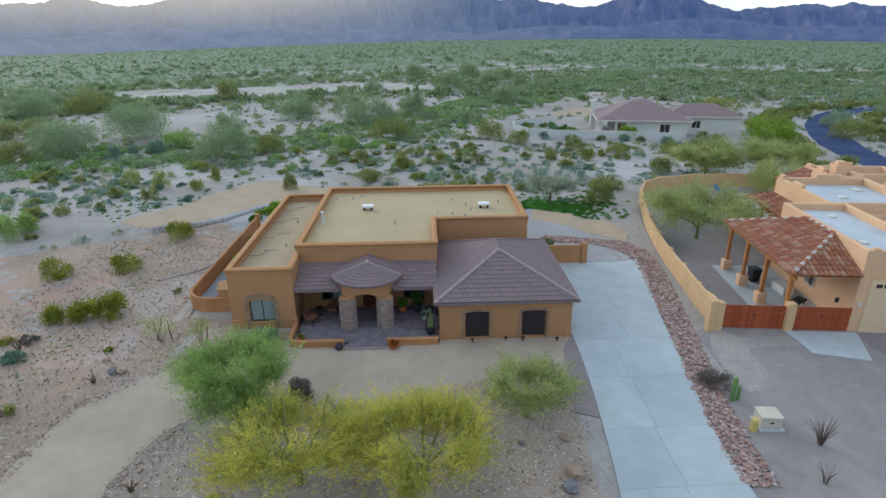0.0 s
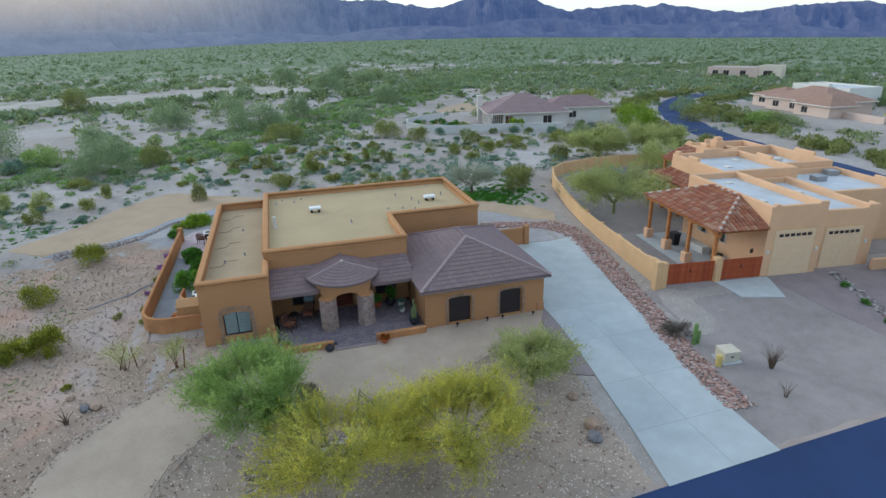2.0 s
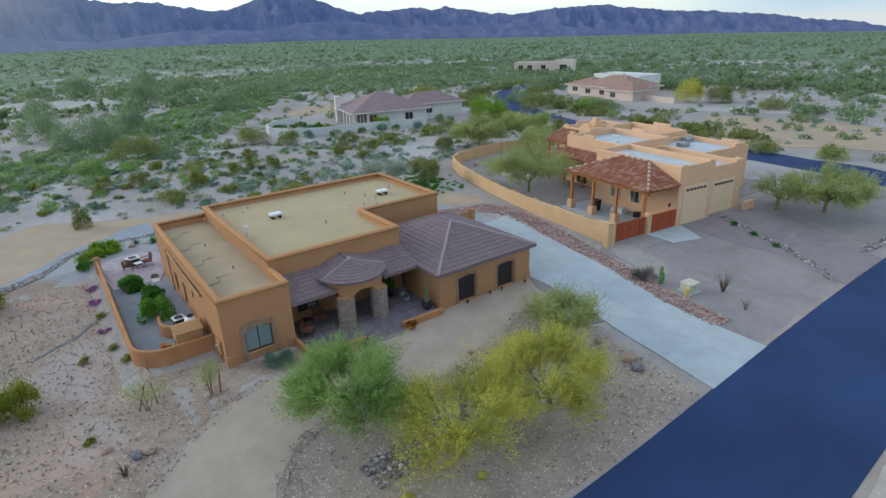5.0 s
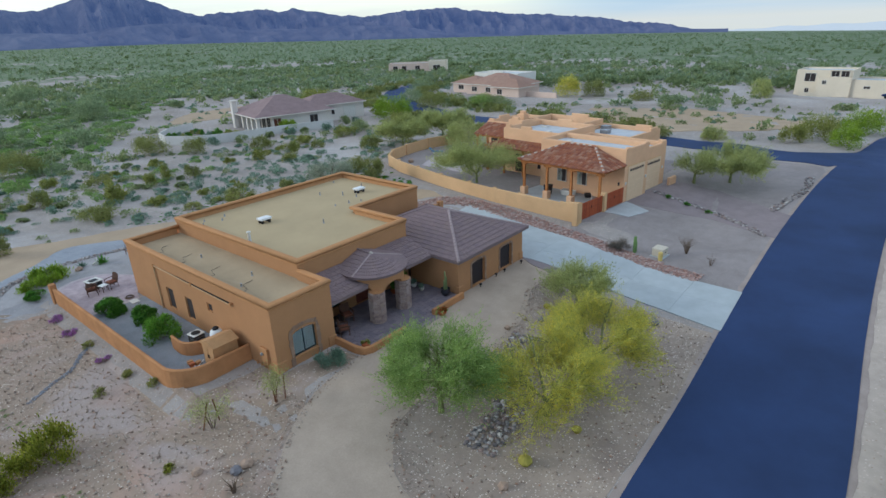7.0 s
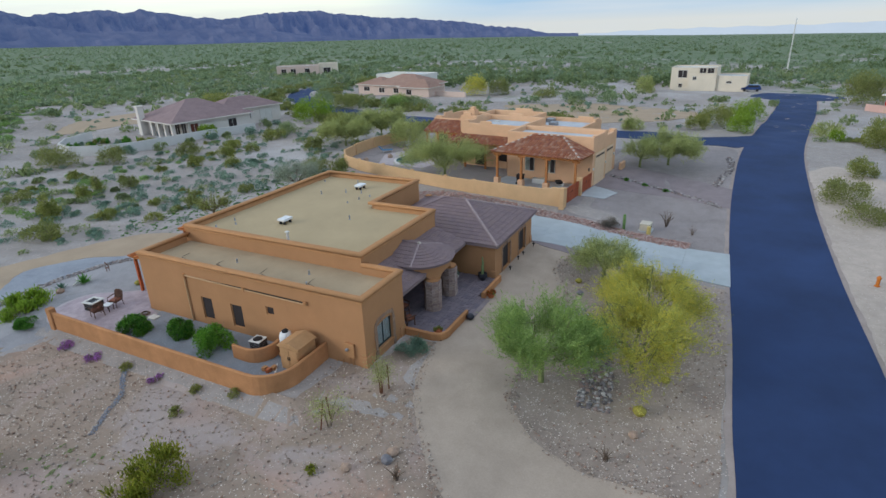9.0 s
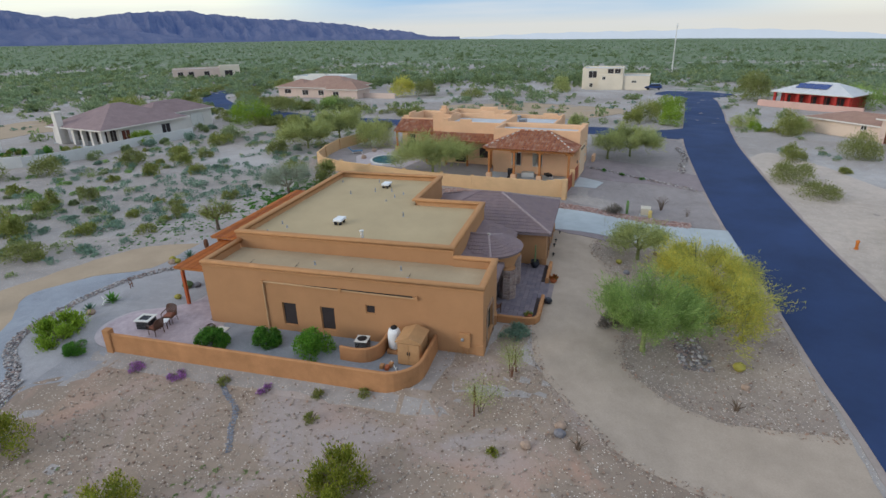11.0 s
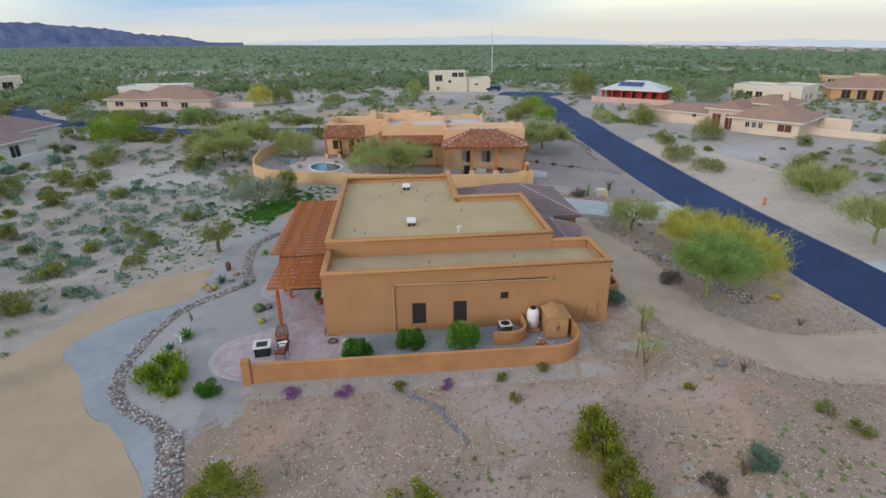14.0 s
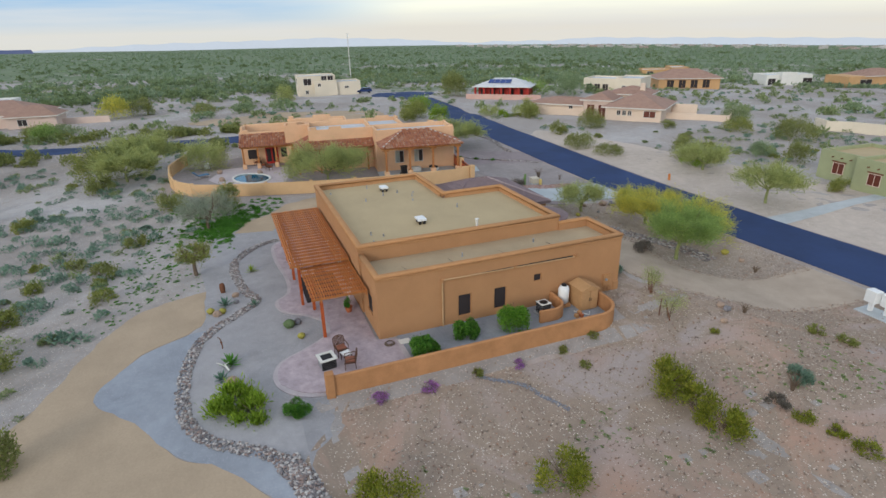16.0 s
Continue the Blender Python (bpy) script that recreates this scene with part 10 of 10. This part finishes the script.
for a, b, z0, z1, at in ((-2.1, -0.6, 4.6, 5.8, -2.5), (-0.2, 1.3, 4.6, 5.8, -2.5), (-7.4, -5.2, 3.4, 5.2, -2.5), (-3.4, -2.6, 3.0, 3.8, -4.2), (-7.0, -6.2, 0.6, 1.8, -2.5), (4.6, 5.8, 2.2, 2.7, -3.5)):
    opening(h, "s", a, b, z0, z1, at)
opening(h, "w", -1, 3, 3.4, 5.2, -9.2)
part("step_wall", B((-8.0, -4.5, -4.2, -4.0, -0.6, 1.0)), CREAM_FAR, h, "low cream wall")

# red house with a white metal roof
h = far_house("porch_house", "red porch house under a white metal hip roof with solar panels", 95.9, -15.4, -130.4)
h.scale = (0.88, 0.88, 0.88)
h.location.z += 0.5
body(h, -7.7, 7.7, 2.0, 9.5, 2.6, RED_PAINT)
hip(h, -8.5, 8.5, -0.8, 10.5, 3.0, 2.2, ROOF_WHITE, 0.4)
for k in range(7):
    x = -8.0 + 16.0 * k / 6
    part("porch_post", B((x - 0.28, x + 0.28, -0.6, -0.1, -0.6, 2.95)), RED_PAINT, h, "red porch post")
for k in range(5):
    opening(h, "s", -7.0 + 2.9 * k, -5.4 + 2.9 * k, 0.2, 2.1, 2.0, SCREEN, "window", RED_PAINT)
for k in range(4):
    bm = bmesh.new()
    x0 = -4.4 + k * 1.75
    vs = [bm.verts.new(v) for v in ((x0, 1.0, 3.98), (x0 + 1.65, 1.0, 3.98), (x0 + 1.65, 3.4, 4.86), (x0, 3.4, 4.86))]
    lo = [bm.verts.new(v.co - Vector((0, -0.02, 0.06))) for v in vs]
    bm.faces.new(vs)
    for i in range(4):
        bm.faces.new((lo[i], lo[(i + 1) % 4], vs[(i + 1) % 4], vs[i]))
    part("solar_panel", bm, SOLAR, h, "blue solar panel")
part("yard_wall", B((-9.8, 12.6, -4.4, -4.1, -0.8, 1.25)), PINK_WALL, h, "pink stucco yard wall")

# cream house with several tile roofs
h = far_house("tile_roof_house", "cream stucco house with stepped red-brown tile roofs", 62.9, -5.0, -142.3)
body(h, 0, 12.6, 0.5, 9, 2.2, BUFF_FAR)
hip(h, 0, 12.6, 0.5, 9, 2.2, 1.0, ROOF_PINK, 0.6)
body(h, 11.4, 16.6, -0.6, 9, 3.4, PINK_FAR)
hip(h, 11.4, 16.6, -0.6, 9, 3.4, 1.2, ROOF_PINK, 0.6)
body(h, 16.4, 26.4, -3.0, 8, 2.6, BUFF_FAR)
hip(h, 16.4, 26.4, -3.0, 8, 2.6, 2.2, ROOF_PINK, 0.7)
body(h, 14, 22, 6.5, 14, 3.9, BUFF_FAR)
hip(h, 14, 22, 6.5, 14, 3.9, 1.3, ROOF_PINK, 0.6)
part("chimney", B((20.0, 20.9, 8.0, 8.9, 4.0, 5.9), bevel=0.04), BUFF_FAR, h, "buff chimney")
for a, b in ((12.2, 13.6), (14.4, 15.8)):
    opening(h, "s", a, b, 0.1, 2.5, -0.6, DOOR_RED, "door", PINK_FAR)
for a in (18.6, 19.6, 20.6):
    opening(h, "s", a, a + 0.6, 1.2, 2.0, -3.0)
opening(h, "s", 23.4, 25.4, 1.0, 2.1, -3.0, DOOR_RED)
opening(h, "s", 8.2, 8.9, 1.4, 2.0, 0.5)
part("yard_wall", B((26.4, 37, 2.4, 2.7, -0.8, 1.3), (36.8, 37.1, 2.7, 12, -0.8, 1.3)), BUFF_FAR, h, "buff yard wall")
part("rear_wall", B((26.4, 31, 7.0, 7.4, -0.6, 2.4), bevel=0.1), BUFF_FAR, h, "rounded buff garden wall")

# more houses toward the town
h = far_house("flat_roof_house", "buff flat-roofed pueblo house with porch", 99, -50, -145)
flat(h, -6, 4, 0, 9, 3.9, CREAM_FAR)
flat(h, 4, 11, -2, 9, 4.3, CREAM_FAR)
for a in (-5, -2.6, -0.2):
    opening(h, "s", a, a + 1.6, 0.2, 2.3, 0, SCREEN, "porch_opening", CREAM_FAR)
opening(h, "s", 6, 7, 1, 2.2, -2)
opening(h, "e", 1, 2, 1, 2.2, 11)
opening(h, "e", 4, 5, 1, 2.2, 11)
h = far_house("tile_roof_house", "orange-tan house with wide tile hip roof", 97, -80, -118)
body(h, -9, 9, 0, 11, 2.9, ORANGE_FAR)
hip(h, -9, 9, 0, 11, 2.9, 2.5, ROOF_PINK, 0.8)
for a in (-6.5, -3, 0.5, 4):
    opening(h, "s", a, a + 2.0, 0.1, 2.4, 0, SCREEN, "porch_opening", ORANGE_FAR)
h = far_house("flat_roof_house", "orange-tan flat-roofed pueblo house far off", 152, -120, -120)
flat(h, -9, 2, 0, 9, 2.6, ORANGE_FAR)
flat(h, 2, 9, -2, 9, 3.5, ORANGE_FAR)
opening(h, "s", -7, -4.6, 0.2, 1.8, 0)
h = far_house("flat_roof_house", "white flat-roofed house among green trees", 97, -122, -112)
flat(h, -7, 8, 0, 9, 3.4, WHITE_FAR)
flat(h, -3, 2, -1.5, 2, 4.1, WHITE_FAR)
opening(h, "s", -6.4, -4, 0.2, 2.2, 0)
opening(h, "s", 5, 8, 0.2, 2.2, 0)
h = far_house("tile_roof_house", "orange-tan house with brown tile roof near the town", 80, -140, -105)
body(h, -10, 10, 0, 10, 3.4, ORANGE_FAR)
hip(h, -4, 10, 0, 10, 3.4, 2.0, ROOF_PINK, 0.6)
opening(h, "s", -6, -2, 0.2, 2.4, 0)
yw2 = thing("yard_wall", "yellowish stucco yard wall in the scrub", "wall", (20, -41, 0), None, kind="structure")
for p, q in (((26.5, -39.6), (23.6, -38.4)), ((23.6, -38.4), (21.0, -41.0)), ((21.0, -41.0), (10, -44.5))):
    zb = min(lay1(*p), lay1(*q))
    part("panel", wall_bm(p, q, zb - 0.4, zb + 1.7, 0.25, (), None, 0.0), CREAM_FAR, yw2)

# sage green house across the street
h = far_house("pueblo_house", "sage green stucco pueblo house with small windows", 1.0, -11.4, -4)
flat(h, -1.2, 4.2, -8, 0.0, 3.4, GREEN_FAR, ROOF_DECK)
flat(h, -7.0, -1.2, -8, 1.3, 3.5, GREEN_FAR, ROOF_DECK)
for a, at in ((1.0, 0.0), (-4.2, 1.3)):
    opening(h, "n", a, a + 1.3, 0.9, 2.1, at, DOOR_RED, "window", PINK_FAR)
    part("lintel", B((a - 0.2, a + 1.5, at, at + 0.1, 2.2, 2.34)), RUST_STALK, h, "dark wooden lintel")
    for k in range(3):
        bm = bmesh.new()
        tube(bm, [(a - 0.7 + k * 1.1, at - 0.05, 2.75), (a - 0.7 + k * 1.1, at + 0.28, 2.75)], 0.07, 8)
        part("beam_end", bm, RUST_STALK, h, "dark round beam end")

# mast, parked car, town
mz = lay1(206, 0.4)
ms = thing("lamp_mast", "tall pale steel mast beyond the houses", "mast", (206, 0.4, mz), 0)
part("pole", lathe(bmesh.new(), [(0.34, 0), (0.30, 0.3), (0.22, 8), (0.14, 18)], 10), OFFWHITE, ms)
for k in range(3):
    part("antenna", B((-0.9 + k * 0.75, -0.6 + k * 0.75, -0.2, 0.1, 17.2, 18.6)), WHITE, ms)
BLUE_CAR = plain("dark_blue_car_paint", (0.02, 0.04, 0.13), 0.25, metal=0.3, vary=0.05, bumps=0.0, coat=0.5)
car = thing("parked_car", "dark blue sport utility car parked by the cream house", "car", (134.5, 12.2, lay1(134.5, 12.2) + 0.02), 85)
bm = bmesh.new()
prof = [(-2.3, 0.45), (2.3, 0.45), (2.35, 0.85), (1.4, 1.05), (0.75, 1.6), (-1.7, 1.65), (-2.25, 1.05)]
lo = [bm.verts.new((x, -0.9 if z < 1.2 else -0.72, z)) for x, z in prof]
hi = [bm.verts.new((x, 0.9 if z < 1.2 else 0.72, z)) for x, z in prof]
bm.faces.new(lo)
bm.faces.new(hi[::-1])
for i in range(7):
    bm.faces.new((lo[i], hi[i], hi[(i + 1) % 7], lo[(i + 1) % 7]))
bmesh.ops.recalc_face_normals(bm, faces=bm.faces)
bmesh.ops.bevel(bm, geom=bm.edges[:], offset=0.06, segments=2, affect="EDGES")
part("body", bm, BLUE_CAR, car)
part("window", B((-1.6, 0.7, -0.86, -0.80, 1.1, 1.5), bevel=0.02), BLACK, car, "dark side window")
part("window", B((-1.6, 0.7, 0.80, 0.86, 1.1, 1.5), bevel=0.02), BLACK, car, "dark side window")
for sx in (-1.45, 1.45):
    for sy in (-0.85, 0.85):
        w = part("wheel", lathe(bmesh.new(), [(0.2, -0.1), (0.34, -0.1), (0.36, -0.06), (0.36, 0.06), (0.34, 0.1), (0.2, 0.1)], 16), BLACK, car)
        w.matrix_local = pose(sx, sy, 0.36, 90, 0, 0)
g = np.random.default_rng(808)
vs, fs = [], []
for k in range(150):
    a = radians(g.uniform(112, 152))
    r = g.uniform(1500, 3600)
    x, y = math.sin(a) * r, 20 + math.cos(a) * r
    zt = lay1(x, y)
    w, d, hh = g.uniform(8, 26), g.uniform(8, 20), g.uniform(3.5, 7)
    i = len(vs)
    vs += [(x + sx * w / 2, y + sy * d / 2, zt + sz) for sz in (-2, hh) for sx, sy in ((-1, -1), (1, -1), (1, 1), (-1, 1))]
    fs += [(i + 4, i + 5, i + 6, i + 7)] + [(i + j, i + (j + 1) % 4, i + 4 + (j + 1) % 4, i + 4 + j) for j in range(4)]
tagged(arrays("distant_town", vs, fs, pieces("distant_roofs", [(0.55, 0.5, 0.45), (0.66, 0.64, 0.6), (0.45, 0.33, 0.27)], 0.9, island=True)), "pale roofs of a distant town on the plain", "buildings", "", "stuff")

# ---- single roof tiles of the garage, last ----
for m in singles:
    s = new("roof_tile", tile_me)
    s.parent = garage_roof
    q = m.copy()
    q.translation -= hf
    s.matrix_local = q
